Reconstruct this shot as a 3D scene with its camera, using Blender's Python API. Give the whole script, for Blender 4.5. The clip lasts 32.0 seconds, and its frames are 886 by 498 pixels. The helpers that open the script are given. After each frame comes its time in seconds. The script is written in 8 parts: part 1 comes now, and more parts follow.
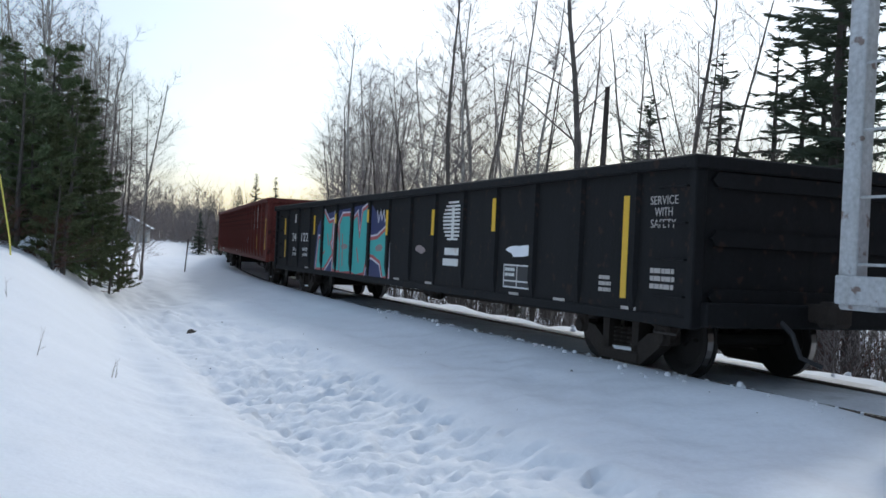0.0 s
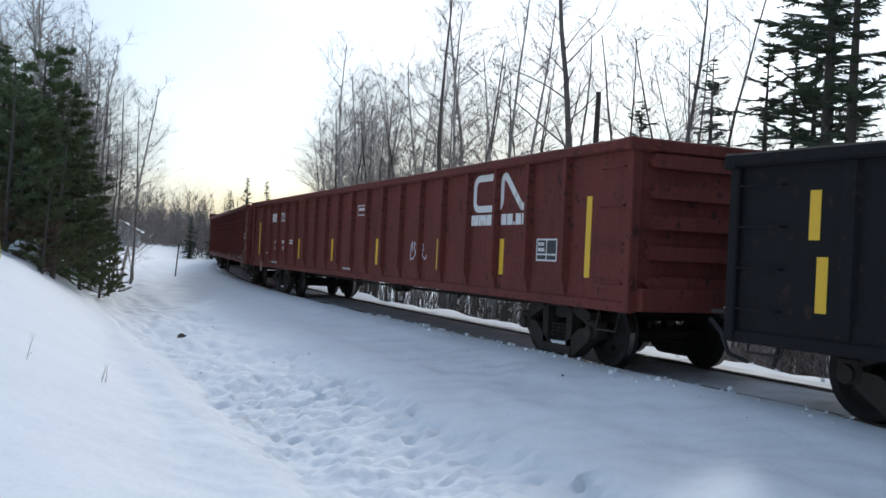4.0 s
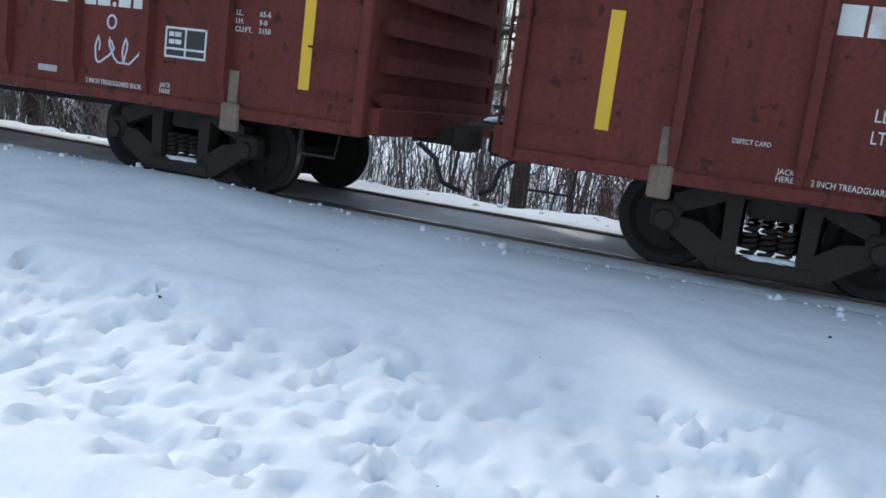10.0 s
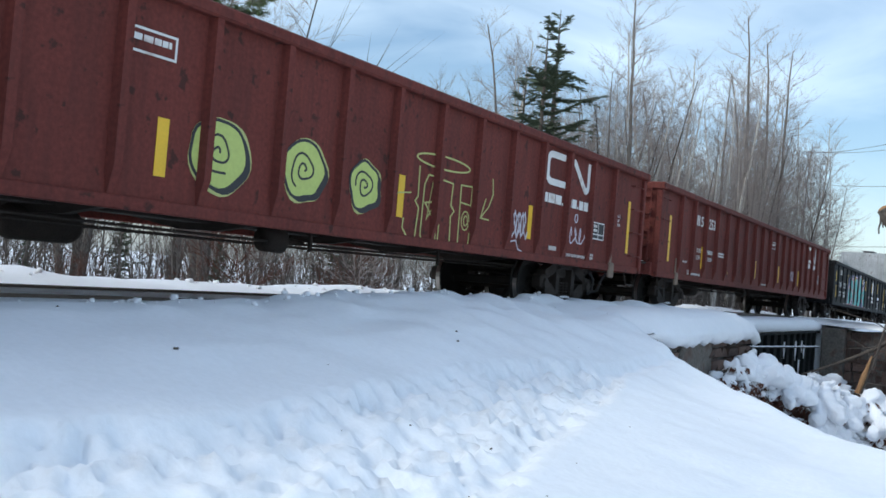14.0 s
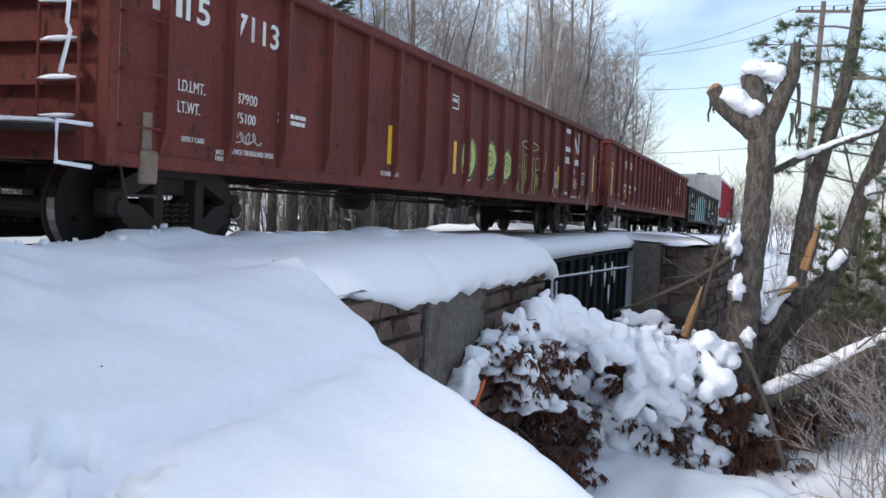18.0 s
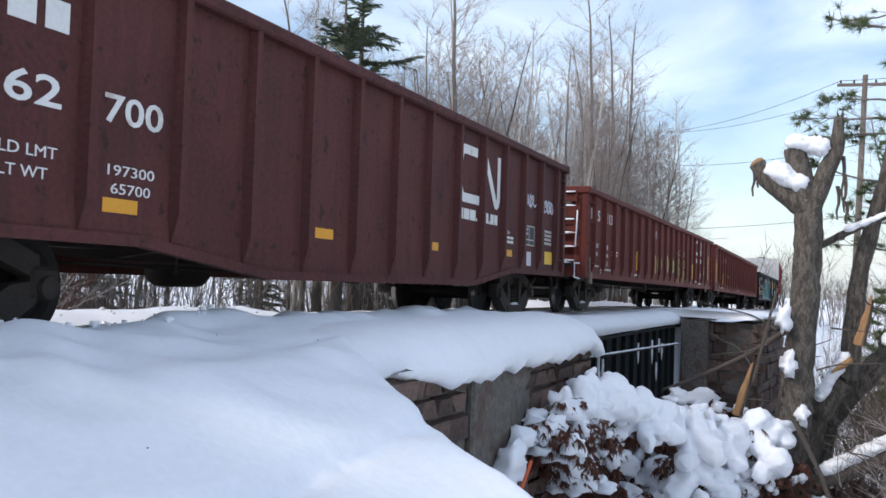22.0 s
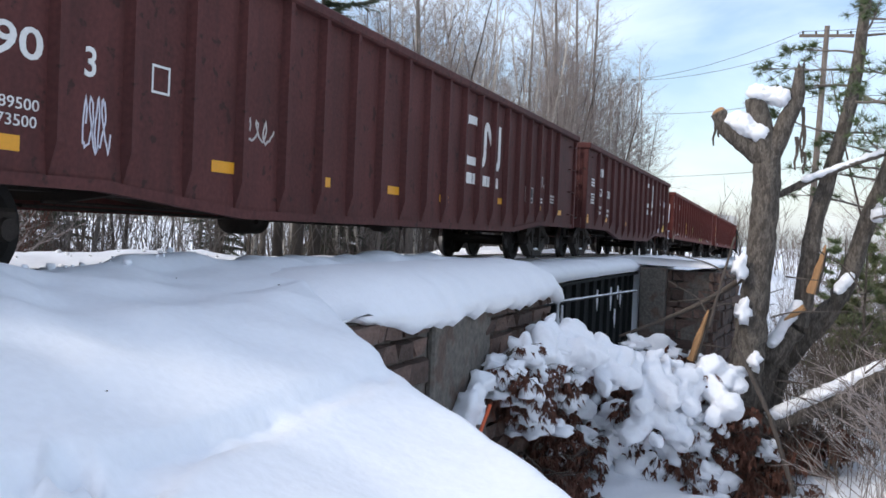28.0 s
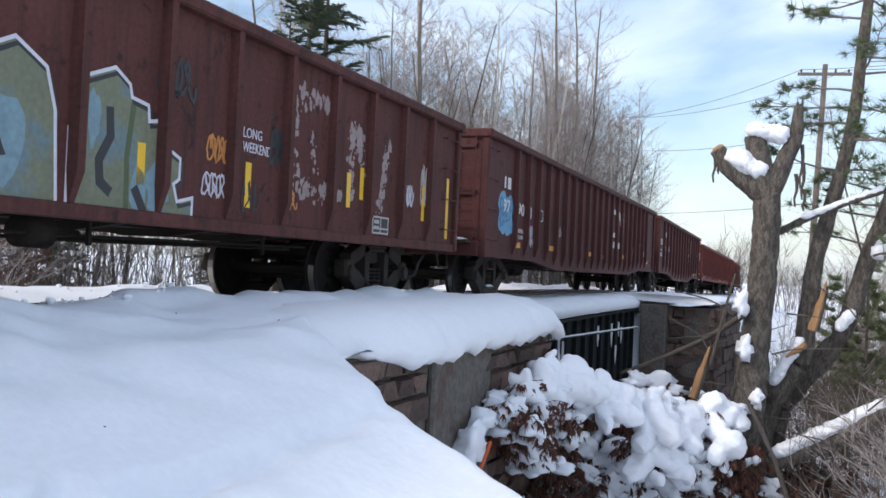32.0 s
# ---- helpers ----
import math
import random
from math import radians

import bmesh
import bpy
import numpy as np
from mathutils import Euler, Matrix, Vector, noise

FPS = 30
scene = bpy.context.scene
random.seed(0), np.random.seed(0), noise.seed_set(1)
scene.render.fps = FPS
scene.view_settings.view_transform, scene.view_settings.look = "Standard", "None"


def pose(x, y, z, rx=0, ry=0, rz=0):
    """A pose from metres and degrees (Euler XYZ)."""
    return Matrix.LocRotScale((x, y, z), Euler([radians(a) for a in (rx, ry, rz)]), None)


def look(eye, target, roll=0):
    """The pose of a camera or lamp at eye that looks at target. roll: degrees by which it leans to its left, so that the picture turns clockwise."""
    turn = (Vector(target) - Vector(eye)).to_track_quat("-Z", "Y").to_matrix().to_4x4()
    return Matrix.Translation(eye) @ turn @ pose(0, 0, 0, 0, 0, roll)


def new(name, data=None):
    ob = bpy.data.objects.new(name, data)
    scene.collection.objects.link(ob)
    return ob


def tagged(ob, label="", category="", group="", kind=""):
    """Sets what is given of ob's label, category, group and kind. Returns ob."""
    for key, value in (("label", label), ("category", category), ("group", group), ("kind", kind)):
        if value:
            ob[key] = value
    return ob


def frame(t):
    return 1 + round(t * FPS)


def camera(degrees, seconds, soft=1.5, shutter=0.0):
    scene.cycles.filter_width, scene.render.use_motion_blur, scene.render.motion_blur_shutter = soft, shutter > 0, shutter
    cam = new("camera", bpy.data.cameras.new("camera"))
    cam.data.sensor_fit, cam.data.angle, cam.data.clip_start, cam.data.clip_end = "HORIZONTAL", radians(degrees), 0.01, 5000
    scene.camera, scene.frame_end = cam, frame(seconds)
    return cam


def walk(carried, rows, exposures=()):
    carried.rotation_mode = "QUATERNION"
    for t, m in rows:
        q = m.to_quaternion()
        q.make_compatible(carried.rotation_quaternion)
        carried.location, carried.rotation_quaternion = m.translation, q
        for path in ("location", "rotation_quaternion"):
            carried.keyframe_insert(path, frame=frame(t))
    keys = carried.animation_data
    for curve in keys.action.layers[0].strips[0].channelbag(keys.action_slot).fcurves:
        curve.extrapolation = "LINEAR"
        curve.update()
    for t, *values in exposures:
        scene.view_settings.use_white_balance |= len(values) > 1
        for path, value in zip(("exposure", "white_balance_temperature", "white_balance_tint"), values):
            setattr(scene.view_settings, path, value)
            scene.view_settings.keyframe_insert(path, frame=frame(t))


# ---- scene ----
cam = camera(50.8, 32.0, soft=1.6, shutter=0.0)


def cam_pose(x, y, z, yaw, pitch, roll):
    return pose(x, y, z, 0, 0, yaw) @ pose(0, 0, 0, 90 + pitch) @ pose(0, 0, 0, 0, 0, roll)


# seconds, metres, heading, pitch and lean in degrees
CAM_ROWS = [
    (0.0, 3.81, -8.29, 1.18, 63.28, -0.06, 2.80),
    (0.5, 3.81, -8.29, 1.18, 63.14, 0.01, 2.90),
    (1.0, 3.81, -8.29, 1.18, 63.03, 0.06, 3.20),
    (1.5, 3.81, -8.29, 1.18, 62.98, 0.07, 3.04),
    (2.0, 3.81, -8.29, 1.18, 62.93, 0.09, 3.07),
    (2.5, 3.81, -8.29, 1.18, 62.86, 0.16, 2.88),
    (3.0, 3.81, -8.29, 1.18, 62.80, 0.19, 2.78),
    (3.5, 3.81, -8.29, 1.18, 62.72, 0.24, 2.85),
    (5.5, 3.81, -8.29, 1.18, 63.01, 0.16, 2.96),
    (6.0, 3.81, -8.29, 1.18, 63.10, 0.16, 2.84),
    (6.5, 3.81, -8.29, 1.18, 63.11, 0.14, 2.64),
    (7.0, 3.81, -8.29, 1.18, 63.09, 0.14, 2.56),
    (7.5, 3.81, -8.29, 1.18, 63.07, -0.24, 2.95),
    (8.0, 3.78, -9.03, 1.28, 51.62, -1.97, 2.74),
    (8.5, 3.60, -9.54, 1.37, 31.82, -4.71, 4.95),
    (9.0, 3.27, -9.63, 1.39, 20.55, -7.29, 8.02),
    (9.5, 3.17, -9.55, 1.33, 18.91, -9.33, 7.51),
    (10.0, 3.41, -9.48, 1.17, 20.66, -9.70, 7.39),
    (10.5, 3.82, -9.62, 0.95, 20.59, -7.81, 2.28),
    (11.0, 3.95, -9.77, 0.70, 18.72, -4.27, -0.50),
    (11.5, 3.65, -9.88, 0.49, 12.15, -1.42, -1.71),
    (12.0, 2.96, -9.73, 0.34, -2.10, 1.30, 2.25),
    (12.5, 2.24, -9.30, 0.28, -21.39, 2.00, 2.24),
    (13.0, 1.88, -8.71, 0.27, -36.55, 2.71, 2.09),
    (13.5, 1.76, -8.24, 0.29, -48.46, 2.47, 3.61),
    (14.0, 1.74, -7.98, 0.29, -56.12, 1.65, 4.75),
    (14.5, 1.75, -7.89, 0.27, -60.78, 0.90, 2.78),
    (15.0, 1.69, -7.82, 0.22, -65.06, -0.32, 2.17),
    (15.5, 1.59, -7.73, 0.18, -67.12, -0.44, 2.18),
    (17.5, 8.58, -6.41, 0.43, -65.89, -2.18, 3.27),
    (18.0, 8.58, -6.41, 0.43, -67.27, -2.58, 2.53),
    (18.5, 8.58, -6.41, 0.43, -66.81, -1.97, 2.12),
    (19.0, 8.58, -6.41, 0.43, -66.09, -1.06, 1.90),
    (19.5, 8.58, -6.41, 0.43, -65.69, 0.68, 1.72),
    (20.0, 8.58, -6.41, 0.43, -65.73, 1.83, 1.61),
    (20.5, 8.58, -6.41, 0.43, -64.39, 2.41, 1.91),
    (21.0, 8.58, -6.41, 0.43, -64.06, 2.55, 2.13),
    (21.5, 8.58, -6.41, 0.43, -64.31, 2.39, 2.19),
    (22.0, 8.58, -6.41, 0.43, -64.41, 2.12, 1.87),
    (22.5, 8.58, -6.41, 0.43, -64.09, 1.14, 2.01),
    (23.0, 8.58, -6.41, 0.43, -62.64, 2.40, 1.74),
    (23.5, 8.58, -6.41, 0.43, -63.13, 1.87, 1.64),
    (24.0, 8.58, -6.41, 0.43, -63.10, 1.78, 2.22),
    (24.5, 8.58, -6.41, 0.43, -63.29, 1.52, 2.08),
    (25.0, 8.58, -6.41, 0.43, -63.74, 0.38, 1.94),
    (25.5, 8.58, -6.41, 0.43, -67.75, -0.17, 2.24),
    (27.5, 8.58, -6.41, 0.43, -67.08, -1.03, 2.82),
    (28.0, 8.58, -6.41, 0.43, -66.87, -1.12, 2.45),
    (28.5, 8.58, -6.41, 0.43, -66.80, -0.33, 2.56),
    (29.0, 8.58, -6.41, 0.43, -66.77, 0.13, 2.46),
    (29.5, 8.58, -6.41, 0.43, -66.68, 0.33, 2.52),
    (30.0, 8.58, -6.41, 0.43, -66.49, 0.49, 2.26),
    (30.5, 8.58, -6.41, 0.43, -66.67, 0.47, 2.26),
    (31.0, 8.58, -6.41, 0.43, -65.41, 1.45, 2.33),
    (31.5, 8.58, -6.41, 0.43, -66.02, 1.25, 2.58),
    (32.0, 8.58, -6.41, 0.43, -66.74, 1.07, 2.62),
]
# metres along the track of the fourth car's middle, every half second
TRAIN_S = [-57.28, -54.76, -52.25, -49.75, -47.24, -44.71, -42.13, -39.58, -37.38, -35.65, -34.03, -32.17, -30.07, -27.8, -25.45, -23.06, -20.7, -18.29, -15.86, -13.45, -11.08, -8.72, -6.31, -3.84, -1.31, 1.23, 3.72, 6.17, 8.6, 11.02, 13.45, 15.88, 17.93, 19.45, 20.79, 22.3, 24.01, 25.78, 27.55, 29.3, 31.02, 32.74, 34.47, 36.21, 37.99, 39.64, 41.28, 42.99, 44.75, 46.34, 47.91, 49.49, 51.34, 53.53, 55.71, 57.58, 59.18, 60.75, 62.34, 63.97, 65.55, 67.22, 68.88, 70.45, 72.03]
walk(cam, [(r[0], cam_pose(*r[1:])) for r in CAM_ROWS],
     exposures=((0.0, -0.52, 6150, 6), (7.4, -0.52, 6150, 6), (8.2, -0.4, 6100, 4), (9.0, -0.2, 6100, 3), (10.0, -0.12, 6150, 4), (11.0, -0.14, 6150, 5), (12.0, 0.12, 6500, 10), (13.0, 0.16, 6600, 12), (14.0, 0.0, 6150, 3), (15.5, -0.3, 6100, 2), (17.5, 0.16, 6500, 10), (32.0, 0.2, 6550, 11)))

# ---- sky and sun ----
SUN_YAW, SUN_UP = 52.0, 40.0
world = bpy.data.worlds.new("sky")
scene.world = world
world.use_nodes = True


def wire(tree, a, b):
    tree.links.new(a, b)


def build_sky():
    nt = world.node_tree
    nt.nodes.clear()
    N = nt.nodes.new
    out, bg = N("ShaderNodeOutputWorld"), N("ShaderNodeBackground")
    sky = N("ShaderNodeTexSky")
    sky.sky_type, sky.sun_disc = "NISHITA", False
    sky.sun_elevation, sky.sun_rotation = radians(SUN_UP), radians(-SUN_YAW)
    sky.air_density, sky.dust_density, sky.ozone_density = 1.0, 2.0, 1.2
    # thin cloud: streaks across the sky
    co, mp = N("ShaderNodeTexCoord"), N("ShaderNodeMapping")
    mp.inputs["Scale"].default_value = (1.6, 1.6, 6.0)
    n1 = N("ShaderNodeTexNoise")
    n1.inputs["Scale"].default_value, n1.inputs["Detail"].default_value = 1.7, 6.0
    n1.inputs["Distortion"].default_value = 0.6
    rp = N("ShaderNodeMapRange")
    rp.inputs["From Min"].default_value, rp.inputs["From Max"].default_value = 0.36, 0.95
    mix = N("ShaderNodeMix")
    mix.data_type = "RGBA"
    mix.inputs["B"].default_value = (6.3, 7.0, 7.8, 1)
    wire(nt, co.outputs["Generated"], mp.inputs["Vector"])
    wire(nt, mp.outputs["Vector"], n1.inputs["Vector"])
    wire(nt, n1.outputs["Fac"], rp.inputs["Value"])
    wire(nt, rp.outputs["Result"], mix.inputs["Factor"])
    wire(nt, sky.outputs["Color"], mix.inputs["A"])
    wire(nt, mix.outputs["Result"], bg.inputs["Color"])
    bg.inputs["Strength"].default_value = 0.19
    wire(nt, bg.outputs["Background"], out.inputs["Surface"])


build_sky()
sun_data = bpy.data.lights.new("sun", "SUN")
sun_data.energy, sun_data.angle, sun_data.color = 1.4, radians(7), (1.0, 0.975, 0.93)
sun = new("sun", sun_data)
sy, su = radians(SUN_YAW), radians(SUN_UP)
SUN_DIR = Vector((-math.sin(sy) * math.cos(su), math.cos(sy) * math.cos(su), math.sin(su)))
sun.matrix_world = look(SUN_DIR * 60, (0, 0, 0))

# ---- helpers for building ----


def part(name, mb, material, parent=None, label="", smooth=False):
    """One mesh object out of a builder, under a thing or a part."""
    me = mb.mesh(name, smooth)
    ob = new(name, me)
    mats = material if isinstance(material, (list, tuple)) else [material]
    for m in mats:
        me.materials.append(m)
    if parent is not None:
        ob.parent = parent
    if label:
        ob["label"] = label
    return ob


def again(ob, m, parent=None):
    """Another object on the same mesh."""
    o = new(ob.name.split(".")[0], ob.data)
    o.parent = parent if parent is not None else ob.parent
    o.matrix_basis = m
    if "label" in ob:
        o["label"] = ob["label"]
    return o


def thing(name, label, category, m=None, group="", kind=""):
    ob = new(name)
    ob.empty_display_size = 0.1
    if m is not None:
        ob.matrix_basis = m
    return tagged(ob, label, category, group, kind)


class Builder:
    """Collects vertices and faces of one mesh."""

    def __init__(self):
        self.v, self.f, self.mi = [], [], []

    def add(self, verts, faces, mi=0):
        b = len(self.v)
        self.v.extend(verts)
        self.f.extend([tuple(i + b for i in fc) for fc in faces])
        self.mi.extend([mi] * len(faces))
        return self

    def box(self, x0, x1, y0, y1, z0, z1, bevel=0.0, mi=0):
        """A box, its long edges taken off by bevel."""
        if bevel <= 0:
            vs = [(x, y, z) for x in (x0, x1) for y in (y0, y1) for z in (z0, z1)]
            fs = [(0, 1, 3, 2), (4, 6, 7, 5), (0, 4, 5, 1), (2, 3, 7, 6), (0, 2, 6, 4), (1, 5, 7, 3)]
            return self.add(vs, fs, mi)
        c = min(bevel, (x1 - x0) / 2.01, (y1 - y0) / 2.01, (z1 - z0) / 2.01)
        vs = []
        for sx in (0, 1):
            for sy_ in (0, 1):
                for sz in (0, 1):
                    X, Y, Z = (x0, x1)[sx], (y0, y1)[sy_], (z0, z1)[sz]
                    dx, dy, dz = (c, -c)[sx], (c, -c)[sy_], (c, -c)[sz]
                    vs += [(X, Y + dy, Z + dz), (X + dx, Y, Z + dz), (X + dx, Y + dy, Z)]
        bm = bmesh.new()
        for v in vs:
            bm.verts.new(v)
        bmesh.ops.convex_hull(bm, input=bm.verts)
        for v in [v for v in bm.verts if not v.link_faces]:
            bm.verts.remove(v)
        bm.verts.index_update()
        self.add([tuple(v.co) for v in bm.verts], [tuple(v.index for v in f.verts) for f in bm.faces], mi)
        bm.free()
        return self

    def prism(self, outline, axis, a, b, mi=0):
        """An outline of (u, v) pairs pushed along an axis from a to b."""
        n = len(outline)

        def place(u, v, w):
            return {"x": (w, u, v), "y": (u, w, v), "z": (u, v, w)}[axis]
        vs = [place(u, v, a) for u, v in outline] + [place(u, v, b) for u, v in outline]
        fs = [tuple(range(n)), tuple(range(2 * n - 1, n - 1, -1))]
        fs += [(i, i + n, (i + 1) % n + n, (i + 1) % n) for i in range(n)]
        return self.add(vs, fs, mi)

    def tube(self, pts, radii, sides=6, cap=True, mi=0):
        """A round bar along points, tapering by the radii."""
        pts = [Vector(p) for p in pts]
        if not isinstance(radii, (list, tuple)):
            radii = [radii] * len(pts)
        vs, fs = [], []
        for i, p in enumerate(pts):
            d = (pts[min(i + 1, len(pts) - 1)] - pts[max(i - 1, 0)])
            d = d.normalized() if d.length > 1e-9 else Vector((0, 0, 1))
            a = d.cross(Vector((0, 0, 1)) if abs(d.z) < 0.9 else Vector((1, 0, 0))).normalized()
            b = d.cross(a)
            for k in range(sides):
                t = 2 * math.pi * k / sides
                q = p + (a * math.cos(t) + b * math.sin(t)) * radii[i]
                vs.append((q.x, q.y, q.z))
        for i in range(len(pts) - 1):
            for k in range(sides):
                k2 = (k + 1) % sides
                fs.append((i * sides + k, i * sides + k2, (i + 1) * sides + k2, (i + 1) * sides + k))
        if cap:
            fs.append(tuple(range(sides - 1, -1, -1)))
            fs.append(tuple((len(pts) - 1) * sides + k for k in range(sides)))
        return self.add(vs, fs, mi)

    def lathe(self, profile, axis="y", sides=24, centre=(0, 0, 0), mi=0):
        """A turned shape: (radius, along) pairs round an axis."""
        vs, fs = [], []
        n = len(profile)
        for k in range(sides):
            t = 2 * math.pi * k / sides
            for r, w in profile:
                u, v = r * math.cos(t), r * math.sin(t)
                p = {"y": (u, w, v), "z": (u, v, w), "x": (w, u, v)}[axis]
                vs.append((p[0] + centre[0], p[1] + centre[1], p[2] + centre[2]))
        for k in range(sides):
            k2 = (k + 1) % sides
            for i in range(n - 1):
                fs.append((k * n + i, k2 * n + i, k2 * n + i + 1, k * n + i + 1))
        return self.add(vs, fs, mi)

    def lump(self, centre, size, seed, rough=0.25, rings=7, segs=10, flat=0.0, mi=0):
        """An uneven rounded lump, such as a heap of snow."""
        vs, fs = [], []
        for i in range(rings + 1):
            ph = math.pi * i / rings
            for k in range(segs):
                t = 2 * math.pi * k / segs
                d = Vector((math.sin(ph) * math.cos(t), math.sin(ph) * math.sin(t), math.cos(ph)))
                r = 1 + rough * noise.noise(d * 1.7 + Vector((seed * 3.1, seed * 1.7, seed)))
                z = d.z * r
                if z < -flat and flat > 0:
                    z = -flat
                vs.append((centre[0] + d.x * r * size[0], centre[1] + d.y * r * size[1], centre[2] + z * size[2]))
        for i in range(rings):
            for k in range(segs):
                k2 = (k + 1) % segs
                fs.append((i * segs + k, (i + 1) * segs + k, (i + 1) * segs + k2, i * segs + k2))
        return self.add(vs, fs, mi)

    def mesh(self, name, smooth=False):
        me = bpy.data.meshes.new(name)
        me.from_pydata(self.v, [], self.f)
        if any(self.mi):
            me.polygons.foreach_set("material_index", self.mi)
        if smooth:
            me.polygons.foreach_set("use_smooth", [True] * len(me.polygons))
        me.update()
        return me


# ---- materials ----
def material(name, colour, rough=0.7, metal=0.0, var=0.15, scale=3.0, fine=40.0, bump=0.1, tint=None, patches=0.0, spec=0.5, stretch=(1, 1, 1), rand=0.0):
    """A procedural surface: two scales of mottling, optional patches of a second colour, fine relief."""
    m = bpy.data.materials.new(name)
    m.use_nodes = True
    nt = m.node_tree
    nt.nodes.clear()
    N = nt.nodes.new
    out, bs = N("ShaderNodeOutputMaterial"), N("ShaderNodeBsdfPrincipled")
    co, mp = N("ShaderNodeTexCoord"), N("ShaderNodeMapping")
    mp.inputs["Scale"].default_value = stretch
    wire(nt, co.outputs["Object"], mp.inputs["Vector"])
    big, small = N("ShaderNodeTexNoise"), N("ShaderNodeTexNoise")
    big.inputs["Scale"].default_value, big.inputs["Detail"].default_value = scale, 5.0
    small.inputs["Scale"].default_value, small.inputs["Detail"].default_value = fine, 4.0
    for n in (big, small):
        wire(nt, mp.outputs["Vector"], n.inputs["Vector"])
    add = N("ShaderNodeMath")
    add.operation = "ADD"
    wire(nt, big.outputs["Fac"], add.inputs[0])
    wire(nt, small.outputs["Fac"], add.inputs[1])
    val = N("ShaderNodeMapRange")
    val.inputs["From Min"].default_value, val.inputs["From Max"].default_value = 0.6, 1.4
    val.inputs["To Min"].default_value, val.inputs["To Max"].default_value = 1 - var, 1 + var
    wire(nt, add.outputs[0], val.inputs["Value"])
    last = val.outputs["Result"]
    if rand > 0:
        oi, rr, mu = N("ShaderNodeObjectInfo"), N("ShaderNodeMapRange"), N("ShaderNodeMath")
        rr.inputs["To Min"].default_value, rr.inputs["To Max"].default_value = 1 - rand, 1 + rand
        wire(nt, oi.outputs["Random"], rr.inputs["Value"])
        mu.operation = "MULTIPLY"
        wire(nt, last, mu.inputs[0])
        wire(nt, rr.outputs["Result"], mu.inputs[1])
        last = mu.outputs[0]
    base = N("ShaderNodeMix")
    base.data_type = "RGBA"
    base.inputs["A"].default_value = (*colour, 1)
    base.inputs["B"].default_value = (*(tint or colour), 1)
    pr = N("ShaderNodeMapRange")
    pr.inputs["From Min"].default_value, pr.inputs["From Max"].default_value = 0.62 - patches * 0.3, 0.72 - patches * 0.25
    wire(nt, big.outputs["Fac"], pr.inputs["Value"])
    if tint:
        wire(nt, pr.outputs["Result"], base.inputs["Factor"])
    else:
        base.inputs["Factor"].default_value = 0.0
    hs = N("ShaderNodeHueSaturation")
    wire(nt, base.outputs["Result"], hs.inputs["Color"])
    wire(nt, last, hs.inputs["Value"])
    wire(nt, hs.outputs["Color"], bs.inputs["Base Color"])
    bs.inputs["Roughness"].default_value, bs.inputs["Metallic"].default_value = rough, metal
    bs.inputs["Specular IOR Level"].default_value = spec
    if bump > 0:
        b = N("ShaderNodeBump")
        b.inputs["Strength"].default_value, b.inputs["Distance"].default_value = bump, 0.02
        wire(nt, add.outputs[0], b.inputs["Height"])
        wire(nt, b.outputs["Normal"], bs.inputs["Normal"])
    wire(nt, bs.outputs["BSDF"], out.inputs["Surface"])
    return m


def car_paint(name, colour, grime, rust, streak=0.5):
    """Weathered freight car paint: faded patches, rust streaks that run down, road grime."""
    m = material(name, colour, 0.72, 0.0, 0.34, 0.9, 22.0, 0.2, spec=0.22)
    nt = m.node_tree
    N = nt.nodes.new
    bs = next(n for n in nt.nodes if n.type == "BSDF_PRINCIPLED")
    hs = next(n for n in nt.nodes if n.type == "HUE_SAT")
    co = next(n for n in nt.nodes if n.type == "TEX_COORD")
    mp = N("ShaderNodeMapping")
    mp.inputs["Scale"].default_value = (5.5, 5.5, 0.55)
    wire(nt, co.outputs["Object"], mp.inputs["Vector"])
    st = N("ShaderNodeTexNoise")
    st.inputs["Scale"].default_value, st.inputs["Detail"].default_value = 1.6, 7.0
    wire(nt, mp.outputs["Vector"], st.inputs["Vector"])
    r1 = N("ShaderNodeMapRange")
    r1.inputs["From Min"].default_value, r1.inputs["From Max"].default_value = 0.46, 0.74
    r1.inputs["To Max"].default_value = streak
    wire(nt, st.outputs["Fac"], r1.inputs["Value"])
    mx = N("ShaderNodeMix")
    mx.data_type = "RGBA"
    mx.inputs["B"].default_value = (*grime, 1)
    wire(nt, r1.outputs["Result"], mx.inputs["Factor"])
    wire(nt, hs.outputs["Color"], mx.inputs["A"])
    sp = N("ShaderNodeTexNoise")
    sp.inputs["Scale"].default_value, sp.inputs["Detail"].default_value = 7.0, 8.0
    wire(nt, co.outputs["Object"], sp.inputs["Vector"])
    r2 = N("ShaderNodeMapRange")
    r2.inputs["From Min"].default_value, r2.inputs["From Max"].default_value = 0.62, 0.68
    r2.inputs["To Max"].default_value = 0.75
    wire(nt, sp.outputs["Fac"], r2.inputs["Value"])
    m2 = N("ShaderNodeMix")
    m2.data_type = "RGBA"
    m2.inputs["B"].default_value = (*rust, 1)
    wire(nt, r2.outputs["Result"], m2.inputs["Factor"])
    wire(nt, mx.outputs["Result"], m2.inputs["A"])
    wire(nt, m2.outputs["Result"], bs.inputs["Base Color"])
    return m


